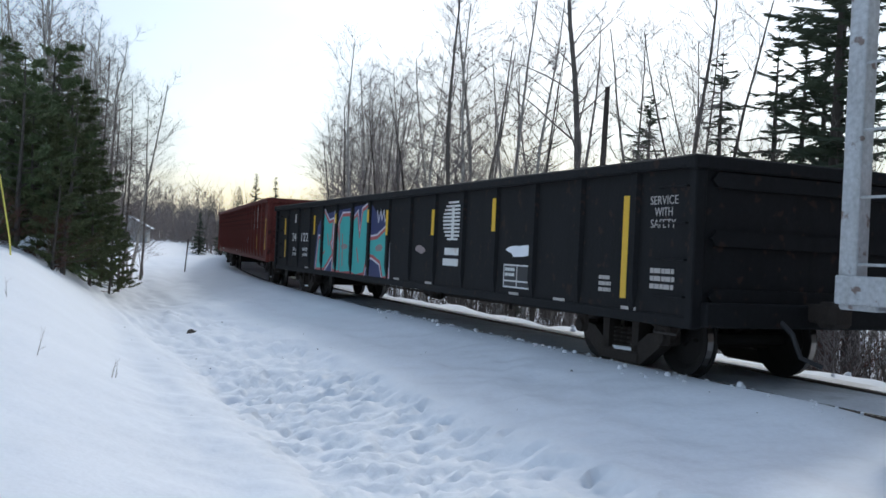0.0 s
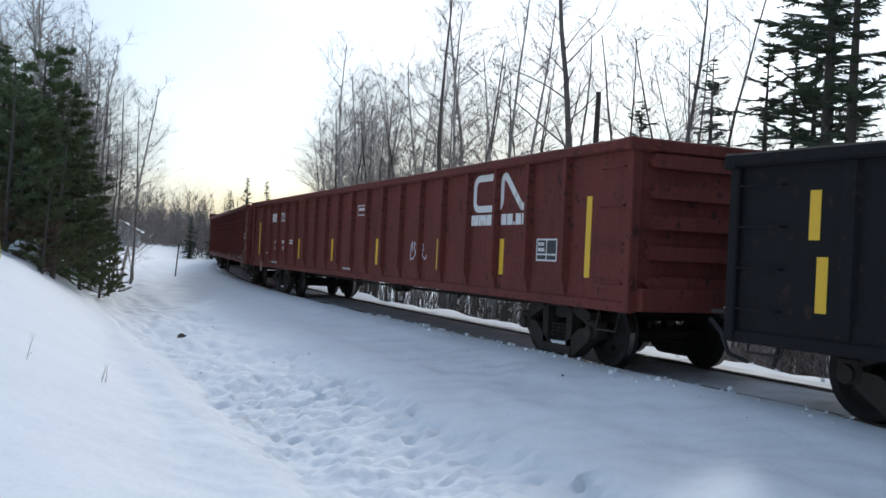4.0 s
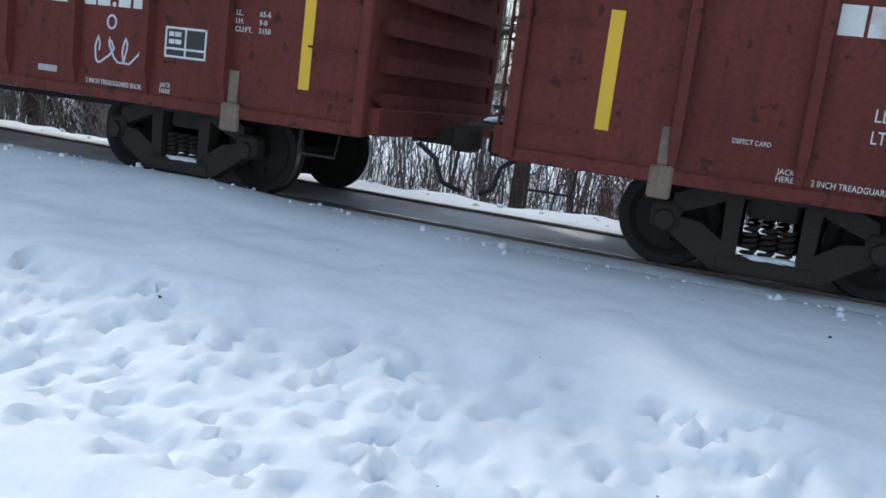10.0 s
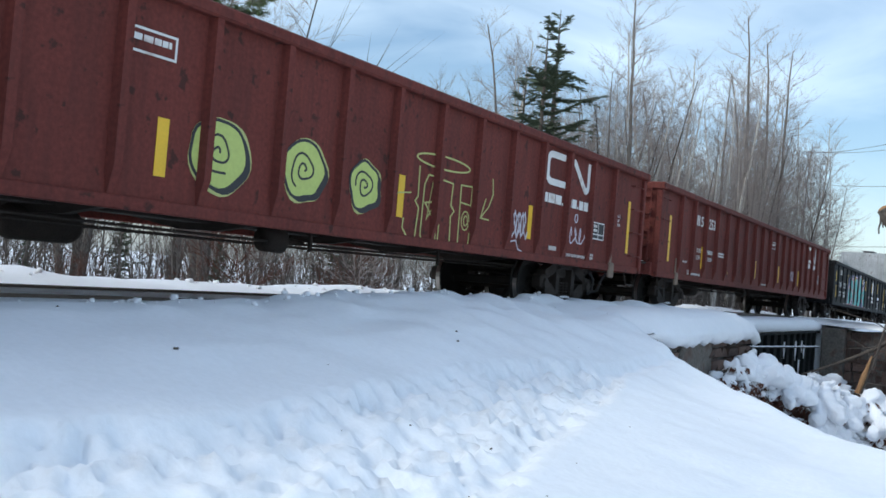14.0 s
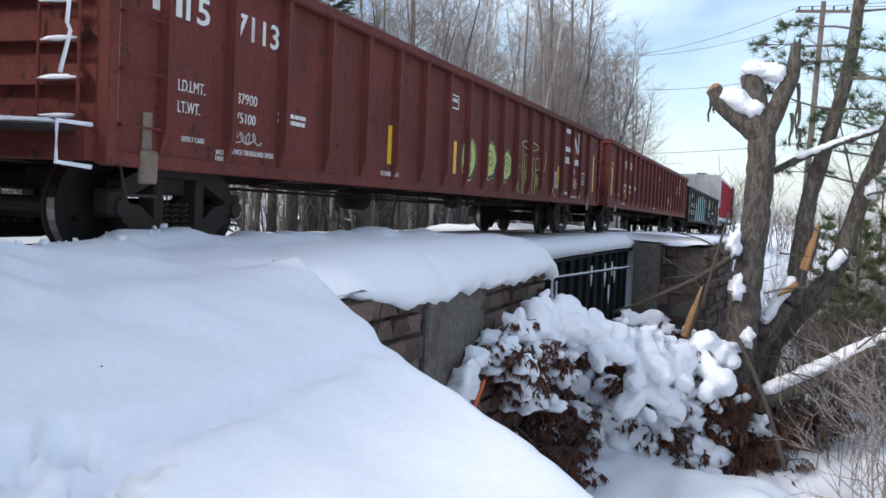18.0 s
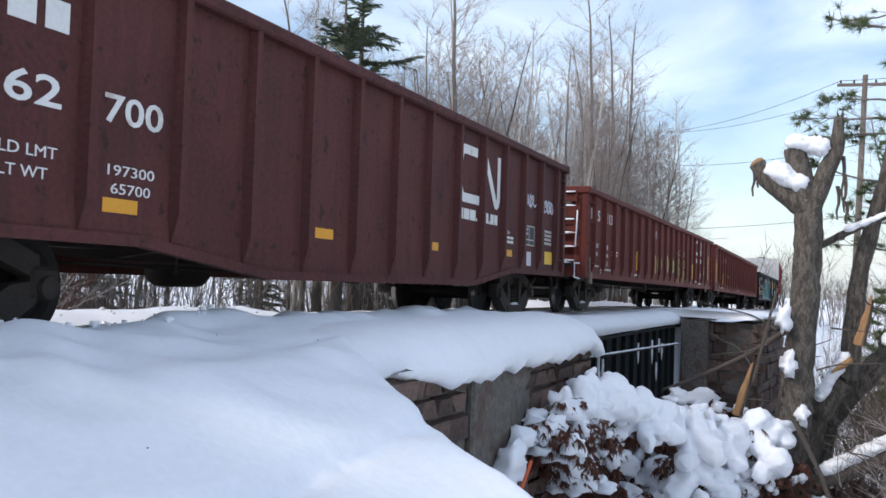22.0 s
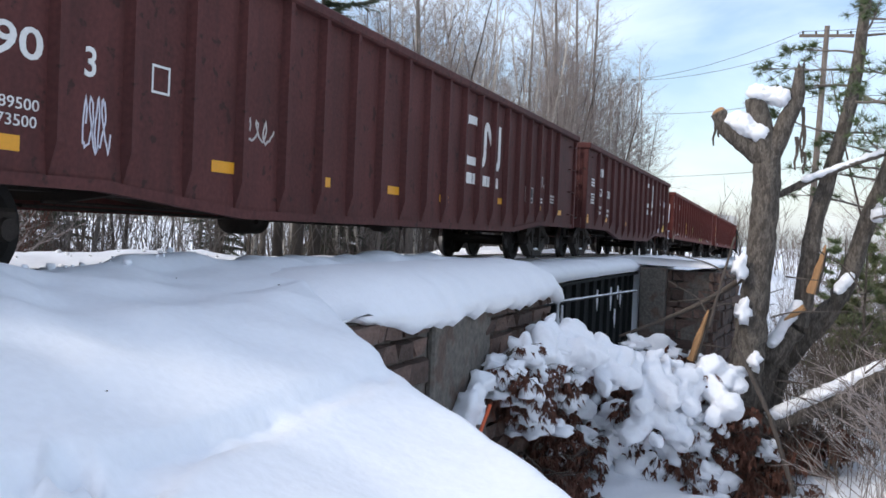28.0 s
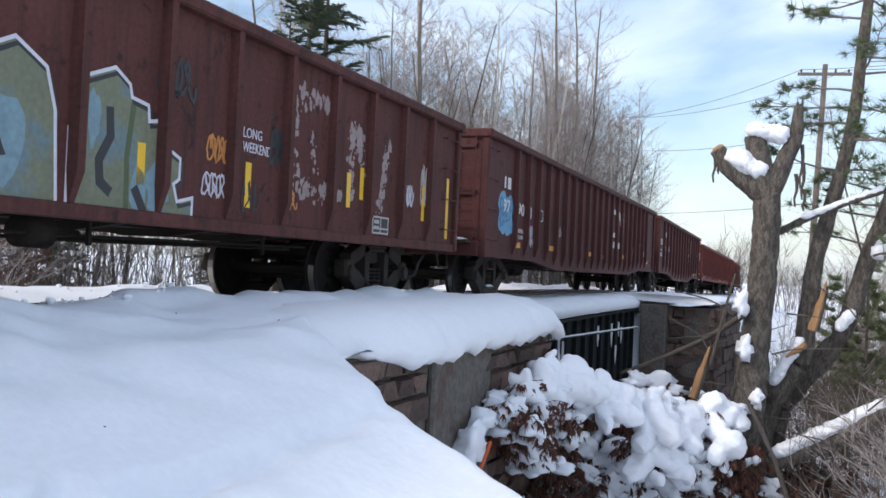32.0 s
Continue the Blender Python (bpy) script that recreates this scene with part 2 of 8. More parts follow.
SNOW = material("snow", (0.86, 0.885, 0.925), 0.6, 0, 0.045, 0.8, 16.0, 0.26, spec=0.25)
SNOW_CLUMP = material("snow_clump", (0.87, 0.88, 0.91), 0.62, 0, 0.03, 5.0, 30.0, 0.25, spec=0.25)
BALLAST = material("ballast_ice", (0.80, 0.82, 0.85), 0.55, 0, 0.15, 1.2, 25.0, 0.6, tint=(0.60, 0.61, 0.62), patches=0.3)
RAIL_STEEL = material("rail_steel", (0.10, 0.075, 0.06), 0.45, 0.5, 0.2, 3, 60, 0.1)
RAIL_HEAD = material("rail_head", (0.45, 0.44, 0.43), 0.25, 1.0, 0.1, 3, 60, 0.02)
TIE_WOOD = material("tie_wood", (0.055, 0.045, 0.038), 0.9, 0, 0.3, 4, 40, 0.4, stretch=(1, 6, 1))
BROWN_RED = car_paint("oxide_red_paint", (0.140, 0.034, 0.026), (0.056, 0.021, 0.017), (0.035, 0.018, 0.014), 0.45)
BROWN_DARK = car_paint("oxide_brown_paint", (0.092, 0.031, 0.028), (0.046, 0.021, 0.019), (0.03, 0.017, 0.014), 0.5)
BROWN_OLD = car_paint("worn_brown_paint", (0.094, 0.033, 0.028), (0.042, 0.021, 0.017), (0.028, 0.016, 0.013), 0.8)
BLACK_PAINT = car_paint("faded_black_paint", (0.0095, 0.0095, 0.0105), (0.006, 0.006, 0.006), (0.035, 0.020, 0.014), 0.6)
GREY_PAINT = car_paint("pale_grey_paint", (0.48, 0.49, 0.50), (0.30, 0.29, 0.27), (0.14, 0.07, 0.04), 0.5)
RED_PAINT = car_paint("bright_red_paint", (0.36, 0.030, 0.045), (0.20, 0.025, 0.03), (0.06, 0.02, 0.02), 0.4)
CREAM_PAINT = car_paint("cream_paint", (0.60, 0.57, 0.50), (0.40, 0.37, 0.32), (0.16, 0.09, 0.05), 0.4)
TRUCK_IRON = material("truck_iron", (0.030, 0.022, 0.017), 0.85, 0.0, 0.35, 4, 40, 0.4)
WHEEL_STEEL = material("wheel_steel", (0.013, 0.0105, 0.009), 0.8, 0.0, 0.3, 5, 50, 0.2)
TREAD_STEEL = material("wheel_tread", (0.35, 0.33, 0.31), 0.3, 1.0, 0.1, 5, 50, 0.05)
YELLOW_TAPE = material("yellow_reflector", (0.78, 0.47, 0.025), 0.45, 0, 0.08, 3, 40, 0.05)
ORANGE_TAPE = material("amber_reflector", (0.72, 0.32, 0.02), 0.45, 0, 0.08, 3, 40, 0.05)
WHITE_PAINT = material("white_lettering", (0.72, 0.71, 0.68), 0.6, 0, 0.10, 3, 30, 0.05, tint=(0.50, 0.42, 0.38), patches=0.12)
DULL_WHITE = material("dull_lettering", (0.48, 0.44, 0.41), 0.7, 0, 0.15, 4, 30, 0.05)
BLACK_INK = material("black_panel", (0.03, 0.03, 0.032), 0.6, 0, 0.1, 4, 30, 0.03)
SPRAY_LIME = material("spray_lime", (0.50, 0.57, 0.16), 0.6, 0, 0.10, 5, 25, 0.04)
SPRAY_LIME_LINE = material("spray_lime_line", (0.46, 0.47, 0.17), 0.6, 0, 0.15, 6, 30, 0.04)
SPRAY_TEAL = material("spray_teal", (0.06, 0.40, 0.37), 0.55, 0, 0.12, 3, 25, 0.04)
SPRAY_RED = material("spray_red", (0.42, 0.09, 0.09), 0.55, 0, 0.12, 3, 25, 0.04)
SPRAY_NAVY = material("spray_navy", (0.025, 0.035, 0.12), 0.55, 0, 0.12, 3, 25, 0.04)
SPRAY_PALE = material("spray_pale", (0.62, 0.60, 0.66), 0.6, 0, 0.12, 5, 25, 0.04)
SPRAY_SAGE = material("spray_sage", (0.17, 0.18, 0.115), 0.6, 0, 0.28, 3, 20, 0.05, tint=(0.12, 0.17, 0.18), patches=0.35)
SPRAY_BLUE = material("spray_blue", (0.13, 0.33, 0.50), 0.6, 0, 0.15, 4, 25, 0.04)
SPRAY_NAVY_LINE = material("spray_deep_blue", (0.05, 0.17, 0.33), 0.6, 0, 0.15, 4, 25, 0.04)
SPRAY_ICE = material("spray_ice_blue", (0.17, 0.27, 0.31), 0.6, 0, 0.25, 4, 20, 0.04)
SPRAY_MOSS = material("spray_moss", (0.075, 0.10, 0.045), 0.6, 0, 0.2, 4, 20, 0.04)
CHIPPED = material("chipped_paint", (0.29, 0.225, 0.215), 0.7, 0, 0.25, 6, 30, 0.1)
SPRAY_ORANGE = material("spray_orange", (0.55, 0.22, 0.06), 0.6, 0, 0.15, 4, 25, 0.04)
BARK_BIRCH = material("birch_bark", (0.52, 0.48, 0.43), 0.85, 0, 0.25, 3, 25, 0.3, tint=(0.14, 0.12, 0.10), patches=0.1, stretch=(1, 1, 2.5))
BARK_GREY = material("grey_bark", (0.17, 0.145, 0.125), 0.9, 0, 0.3, 3, 25, 0.4, stretch=(2, 2, 0.6))
BARK_DARK = material("dark_bark", (0.085, 0.068, 0.056), 0.9, 0, 0.3, 3, 25, 0.4, stretch=(2, 2, 0.6))
BARK_PINE = material("pine_bark", (0.15, 0.128, 0.106), 0.94, 0, 0.75, 9, 38, 1.0, tint=(0.055, 0.045, 0.037), patches=0.6, stretch=(2.0, 2.0, 0.7))
TWIG = material("twig", (0.29, 0.245, 0.225), 0.9, 0, 0.3, 3, 20, 0.0)
NEEDLE_DARK = material("spruce_needles", (0.060, 0.080, 0.045), 0.75, 0, 0.4, 1.5, 10, 0.0)
NEEDLE_PINE = material("pine_needles", (0.125, 0.165, 0.07), 0.75, 0, 0.4, 1.5, 10, 0.0)
NEEDLE_WARM = material("pale_needles", (0.10, 0.115, 0.045), 0.75, 0, 0.4, 1.5, 10, 0.0)
RED_BRUSH = material("red_brush", (0.115, 0.045, 0.028), 0.9, 0, 0.4, 3, 20, 0.3)
STONE = material("abutment_stone", (0.105, 0.066, 0.052), 0.9, 0, 0.5, 2.5, 20, 0.8, tint=(0.06, 0.055, 0.05), patches=0.3, rand=0.45)
CONCRETE = material("old_concrete", (0.125, 0.112, 0.097), 0.9, 0, 0.55, 2.6, 14, 1.0, tint=(0.085, 0.058, 0.045), patches=0.45)
GIRDER_STEEL = material("girder_steel", (0.016, 0.018, 0.018), 0.8, 0.0, 0.3, 2, 25, 0.3, spec=0.15)
SPLIT_WOOD = material("split_wood", (0.33, 0.18, 0.08), 0.8, 0, 0.3, 6, 30, 0.5, stretch=(3, 3, 0.5))
ORANGE_STICK = material("orange_tape", (0.60, 0.10, 0.03), 0.6, 0, 0.1, 4, 20, 0.0)
YELLOW_POLE = material("yellow_plastic", (0.75, 0.66, 0.12), 0.5, 0, 0.08, 3, 20, 0.0)
HOUSE_WALL = material("house_siding", (0.42, 0.41, 0.39), 0.8, 0, 0.1, 2, 20, 0.1)
WATER_DARK = material("stream_ice", (0.05, 0.055, 0.06), 0.15, 0, 0.2, 1, 8, 0.1)
POLE_WOOD = material("pole_wood", (0.16, 0.13, 0.11), 0.9, 0, 0.2, 3, 20, 0.3)
JACK_TAN = material("bare_bracket", (0.20, 0.145, 0.105), 0.8, 0, 0.3, 6, 30, 0.2)

# ---- the line of the track ----
# bend at marks along the line, and the height of the railhead
BEND_S, BEND = (-100, -30, 0, 22, 32, 45, 70, 100), (0.0044, 0.0041, 0.00541, -0.0007, -0.0014, 0.00076, -0.00074, 0.00373)
RISE_S, RISE = (-150, -120, -70, -30, 0, 40, 90, 150), (-0.1, -0.1, -0.22, -0.33, -0.15, -0.12, -0.85, -1.2)
_s = np.arange(-260, 260.01, 0.5)
_th = np.cumsum(np.interp(_s, BEND_S, BEND)) * 0.5
_i0 = int(np.argmin(abs(_s)))
_th -= _th[_i0]
_x, _y = np.cumsum(np.cos(_th)) * 0.5, np.cumsum(np.sin(_th)) * 0.5
_x, _y = _x - _x[_i0], _y - _y[_i0]
_zr = np.interp(_s, RISE_S, RISE)
_zr = np.convolve(np.pad(_zr, 20, mode="edge"), np.ones(41) / 41, mode="valid")


def line(s):
    """Place, heading and railhead height at s metres along the track."""
    return float(np.interp(s, _s, _x)), float(np.interp(s, _s, _y)), float(np.interp(s, _s, _th)), float(np.interp(s, _s, _zr))


def at(s, n, z=0.0):
    """The world place s along and n beside the track (n < 0: the camera's side), z above the railhead."""
    x, y, th, zr = line(s)
    return (x - n * math.sin(th), y + n * math.cos(th), zr + z)


def to_sn(X, Y):
    """For arrays of world places: along, beside and railhead height."""
    S, Nn, Z = np.empty(X.shape), np.empty(X.shape), np.empty(X.shape)
    xs, ys = _x[::2], _y[::2]
    for i in range(0, X.size, 4000):
        a, b = X.flat[i:i + 4000], Y.flat[i:i + 4000]
        j = ((a[:, None] - xs) ** 2 + (b[:, None] - ys) ** 2).argmin(1) * 2
        dx, dy = a - _x[j], b - _y[j]
        al = dx * np.cos(_th[j]) + dy * np.sin(_th[j])
        S.flat[i:i + 4000] = _s[j] + np.clip(al, -1, 1)
        Nn.flat[i:i + 4000] = -dx * np.sin(_th[j]) + dy * np.cos(_th[j])
        Z.flat[i:i + 4000] = np.interp(_s[j] + np.clip(al, -1, 1), _s, _zr)
    return S, Nn, Z


def vnoise(X, Y, scale, seed):
    """Smooth value noise for arrays, -1 to 1."""
    r = np.random.RandomState(seed)
    tab = r.rand(256, 256) * 2 - 1
    x, y = X * scale, Y * scale
    i, j = np.floor(x).astype(int), np.floor(y).astype(int)
    u, v = x - i, y - j
    u, v = u * u * (3 - 2 * u), v * v * (3 - 2 * v)
    g = lambda a, b: tab[a % 256, b % 256]
    return (g(i, j) * (1 - u) + g(i + 1, j) * u) * (1 - v) + (g(i, j + 1) * (1 - u) + g(i + 1, j + 1) * u) * v


def sstep(a, b, x):
    t = np.clip((x - a) / (b - a), 0, 1)
    return t * t * (3 - 2 * t)


# ---- ground ----
# where the snow bank breaks off towards the stream, for a distance beside the track
EDGE_N, EDGE_S = (-60, -30, -14, -10, -8.4, -7.1, -6.3, -5, -4.6, -4.1, -3.7, -3.0, -2.5), (-40, -22, 3.0, 8.8, 10.6, 11.85, 12.55, 13.95, 14.3, 14.5, 14.75, 15.3, 15.8)
# the trodden path: marks along the line, its middle and half its width
PATH_S = (-60, -30, -19, -12, -5, -2, 1, 3.5, 5.3, 8, 10, 12)
PATH_N = (-6.5, -5.6, -4.7, -4.4, -4.5, -4.6, -4.6, -4.7, -4.8, -4.3, -4.05, -3.9)
PATH_W = (0.8, 1.1, 1.0, 0.95, 0.95, 1.0, 1.05, 1.0, 0.8, 0.62, 0.5, 0.1)
NEAR_END, FAR_END = 22.5, 36.4   # the bridge spans between these
WALL_N, GROUND_WALL = -3.05, -2.5


def snow_height(S, Nn, Zr):
    """Height of the snow over the ground plan."""
    prof = np.interp(Nn, (-60, -30, -14, -10, -8, -6.2, -5, -4, -2.8, -1.7, -1.15, -0.95, 0.95, 1.5, 2.4, 3.2, 4.2, 6, 10, 20, 60),
                     (-1.2, -0.9, -0.85, -1.0, -1.02, -0.98, -0.78, -0.55, -0.24, -0.09, -0.06, -0.18, -0.18, -0.16, 0.02, 0.06, -0.06, -0.7, -1.5, -1.8, -1.0))
    z = Zr * np.where(abs(Nn) < 12, 1, np.clip(2 - abs(Nn) / 12, 0, 1)) + prof
    # the bank that climbs beside the path, away towards the wood
    z += 1.45 * sstep(-5.4, -9.4, Nn) * sstep(-2, -20, S) * (1 - 0.55 * sstep(-28, -65, S)) + 0.12 * sstep(-5.2, -5.9, Nn) * sstep(4, -3, S) + 0.35 * sstep(-6.0, -8.5, Nn) * sstep(6, 0, S) + 0.2 * sstep(-2.5, -7.0, Nn) * sstep(-8, -40, S)
    z += 0.1 * sstep(-40, -90, S) * sstep(-2, -6, Nn) + 0.12 * sstep(-18, -55, S) * sstep(-3.0, -5.5, Nn)
    z += 0.10 * vnoise(S, Nn, 0.23, 3) * sstep(-2, -4, Nn) + 0.035 * vnoise(S, Nn, 0.8, 4) * sstep(-1.2, -3, Nn)
    z += 0.09 * vnoise(S, Nn, 0.7, 5) * sstep(1.6, 2.6, Nn) + 0.04 * vnoise(S, Nn, 2.3, 6) * sstep(1.6, 2.4, Nn)
    # beyond the track the bank falls off towards the wood
    z -= (0.26 * sstep(1.6, 2.4, Nn) * sstep(3, -3, S) + 0.5 * sstep(2.8, 4.8, Nn) * sstep(12, 4, S)) * sstep(11, 5, Nn)
    z += 0.5 * vnoise(S, Nn, 0.05, 7) * sstep(15, 40, abs(Nn))
    # snow heaped against the near rail before the bridge
    z += 0.05 * sstep(-1.0, -1.25, Nn) * sstep(-3.0, -1.4, Nn) * (1 + 0.8 * vnoise(S, Nn, 3.0, 31)) * (S < NEAR_END) * sstep(4, 9, S)
    z += (0.20 + 0.06 * vnoise(S, Nn, 2.5, 32)) * sstep(6, 12, S) * sstep(-0.98, -1.2, Nn) * sstep(-4.5, -2.0, Nn) * (S < NEAR_END + 0.5)
    # a snow crest along the near rail, raised to hide the bed from view
    z += (0.135 + 0.02 * vnoise(S, Nn, 1.3, 33)) * sstep(-0.98, -1.14, Nn) * sstep(-2.6, -1.3, Nn) * sstep(1, -3, S) * sstep(-50, -30, S)
    # a soft drift by the end of the bank
    z += 0.07 * np.exp(-((S - 14.6) / 1.4) ** 2 - ((Nn + 3.5) / 0.9) ** 2) - 0.06 * np.exp(-((S - 14.0) / 2.5) ** 2 - ((Nn + 4.6) / 0.7) ** 2)
    z += (0.014 * vnoise(S, Nn, 1.9, 41) + 0.007 * vnoise(S, Nn, 5.0, 42)) * sstep(-1.2, -2.0, Nn) * (abs(S) < 30)
    z += (0.022 * vnoise(S, Nn, 3.1, 43) + 0.012 * vnoise(S, Nn, 7.0, 44)) * sstep(-1.4, -2.2, Nn) * sstep(-7.6, -6.0, Nn) * sstep(7, 1, S)
    z += (0.012 * vnoise(S, Nn, 2.7, 45) + 0.007 * vnoise(S, Nn, 6.3, 46)) * sstep(-1.2, -2.0, Nn) * sstep(9.5, 12.5, S) * (S < 30)
    # trodden path
    mid, half = np.interp(S, PATH_S, PATH_N), np.interp(S, PATH_S, PATH_W)
    tr_ = sstep(1.15, 0.75, abs(Nn - mid) / np.maximum(half, 0.02)) * (half > 0.01)
    lum = 0.03 * vnoise(S, Nn, 2.2, 11) + 0.04 * vnoise(S, Nn, 5.0, 12) + 0.022 * vnoise(S, Nn, 9.0, 13)
    z += tr_ * (lum - 0.07)
    # the stream's hollow
    edge = np.interp(Nn, EDGE_N, EDGE_S)
    g = sstep(-0.25, 1.35, S - edge) * (Nn < GROUND_WALL)
    g = g * (1 - 0.75 * sstep(FAR_END + 2, FAR_END + 30, S) * sstep(-14, -5, Nn))
    under = (Nn >= GROUND_WALL) & (S > NEAR_END - 0.4) & (S < FAR_END) & (Nn < 9)
    g = np.where(under, 1.0, g)
    deep = -3.6 + 0.35 * vnoise(S, Nn, 0.5, 21) + 0.12 * vnoise(S, Nn, 2.0, 22) + 0.9 * sstep(-8, -30, Nn)
    z = z * (1 - g) + deep * g
    # lip of snow rounded over before it drops
    lip = np.exp(-((S - edge + 0.2) / 0.9) ** 2) * (Nn < GROUND_WALL)
    z += 0.05 * lip
    return z, tr_


def spaced(lo, hi, fine_lo, fine_hi, step, grow=1.16):
    """Marks that lie close between fine_lo and fine_hi and spread outwards."""
    a = list(np.arange(fine_lo, fine_hi, step))
    s, x = step, fine_hi
    while x < hi:
        a.append(x)
        s *= grow
        x += s
    a.append(hi)
    s, x, b = step, fine_lo, []
    while x > lo:
        s *= grow
        x -= s
        b.append(max(x, lo))
    return np.array(b[::-1] + a)


def build_ground():
    xs = np.unique(np.concatenate([spaced(-900, 900, -9, 21, 0.065, 1.035)]))
    ys = np.unique(np.concatenate([spaced(-900, 900, -10.2, -0.4, 0.065, 1.05)]))
    X, Y = np.meshgrid(xs, ys, indexing="ij")
    S, Nn, Zr = to_sn(X, Y)
    Z, tr_ = snow_height(S, Nn, Zr)
    # footprints: pits with a raised rim
    r = np.random.RandomState(5)
    for _ in range(3000):
        s = r.uniform(-22, 11.5)
        n = np.interp(s, PATH_S, PATH_N) + (r.rand() * 2 - 1) * np.interp(s, PATH_S, PATH_W) * 1.05
        px_, py_, _ = at(s, n)
        a = r.uniform(-0.5, 0.5) + (0 if r.rand() < 0.8 else 1.2)
        L, Wd, dp = r.uniform(0.05, 0.14), r.uniform(0.04, 0.08), r.uniform(0.012, 0.05)
        i0, i1 = np.searchsorted(xs, px_ - 0.5), np.searchsorted(xs, px_ + 0.5)
        j0, j1 = np.searchsorted(ys, py_ - 0.5), np.searchsorted(ys, py_ + 0.5)
        dx, dy = X[i0:i1, j0:j1] - px_, Y[i0:i1, j0:j1] - py_
        q = np.sqrt(((dx * math.cos(a) + dy * math.sin(a)) / L) ** 2 + ((-dx * math.sin(a) + dy * math.cos(a)) / Wd) ** 2)
        Z[i0:i1, j0:j1] += -dp * sstep(1.15, 0.6, q) + 0.4 * dp * np.exp(-((q - 1.35) / 0.28) ** 2)
    nx, ny = len(xs), len(ys)
    co = np.stack([X, Y, Z], -1).reshape(-1, 3)
    idx = np.arange(nx * ny).reshape(nx, ny)
    fs = np.stack([idx[:-1, :-1], idx[1:, :-1], idx[1:, 1:], idx[:-1, 1:]], -1).reshape(-1, 4)
    me = bpy.data.meshes.new("ground")
    me.vertices.add(len(co))
    me.vertices.foreach_set("co", co.ravel())
    me.loops.add(fs.size)
    me.loops.foreach_set("vertex_index", fs.ravel().astype(np.int32))
    me.polygons.add(len(fs))
    me.polygons.foreach_set("loop_start", np.arange(0, fs.size, 4, dtype=np.int32))
    me.polygons.foreach_set("use_smooth", np.ones(len(fs), dtype=bool))
    me.update(calc_edges=True)
    me.validate()
    ob = tagged(new("ground", me), "deep snow with a trodden path beside the track", "snow", kind="structure")
    me.materials.append(SNOW)
    return ob


build_ground()


def ground_z(x, y):
    S, Nn, Zr = to_sn(np.array([x], float), np.array([y], float))
    return float(snow_height(S, Nn, Zr)[0][0])


def ribbon(mb, s0, s1, step, outline, mi=0):
    """A profile of (n, z) pairs swept along the track."""
    marks = list(np.arange(s0, s1, step)) + [s1]
    n = len(outline)
    vs = [at(s, a, b) for s in marks for a, b in outline]
    fs = [(i * n + k, i * n + k + 1, (i + 1) * n + k + 1, (i + 1) * n + k) for i in range(len(marks) - 1) for k in range(n - 1)]
    return mb.add(vs, fs, mi)


def build_track():
    tk = thing("track", "snow-dusted railway track on a low bank", "railway", kind="structure")
    part("track_bed", ribbon(Builder(), -170, 170, 1.0, [(-1.3, -0.24), (-1.02, -0.06), (-0.88, -0.035), (-0.4, -0.045), (0.4, -0.045), (0.9, -0.03), (1.4, -0.04), (1.9, -0.32)]),
         BALLAST, tk, "ice and cinders between the rails", True)
    for side in (-1, 1):
        c = side * 0.755
        prof = [(c - 0.07, -0.175), (c - 0.07, -0.16), (c - 0.012, -0.145), (c - 0.010, -0.045), (c - 0.036, -0.035), (c - 0.036, -0.004),
                (c + 0.036, -0.004), (c + 0.036, -0.035), (c + 0.010, -0.045), (c + 0.012, -0.145), (c + 0.07, -0.16), (c + 0.07, -0.175)]
        rail = part("rail", ribbon(Builder(), -170, 170, 1.0, prof), RAIL_STEEL, tk, "worn steel rail")
        part("rail_head", ribbon(Builder(), -170, 170, 1.0, [(c - 0.03, -0.0035), (c + 0.03, -0.0035)]), RAIL_HEAD, rail, "polished running surface")
    return tk


build_track()

# ---- freight cars ----
SIDE_Y = -1.50          # outer face of a side plate
WHEEL_R = 0.44
TRUCK_IN = 1.95         # truck centre from the car's end
BODY_UP = 0.13          # bodies ride this much higher on their trucks


def rect(mb, x0, x1, z0, z1, mi=0, y=SIDE_Y, deep=0.005):
    """A thin painted or stuck-on rectangle on the side."""
    return mb.box(x0, x1, y - deep, y - 0.0005, z0, z1, 0, mi)


def poly(mb, pts, mi=0, y=SIDE_Y, deep=0.005):
    return mb.prism(pts, "y", y - deep, y - 0.0005, mi)


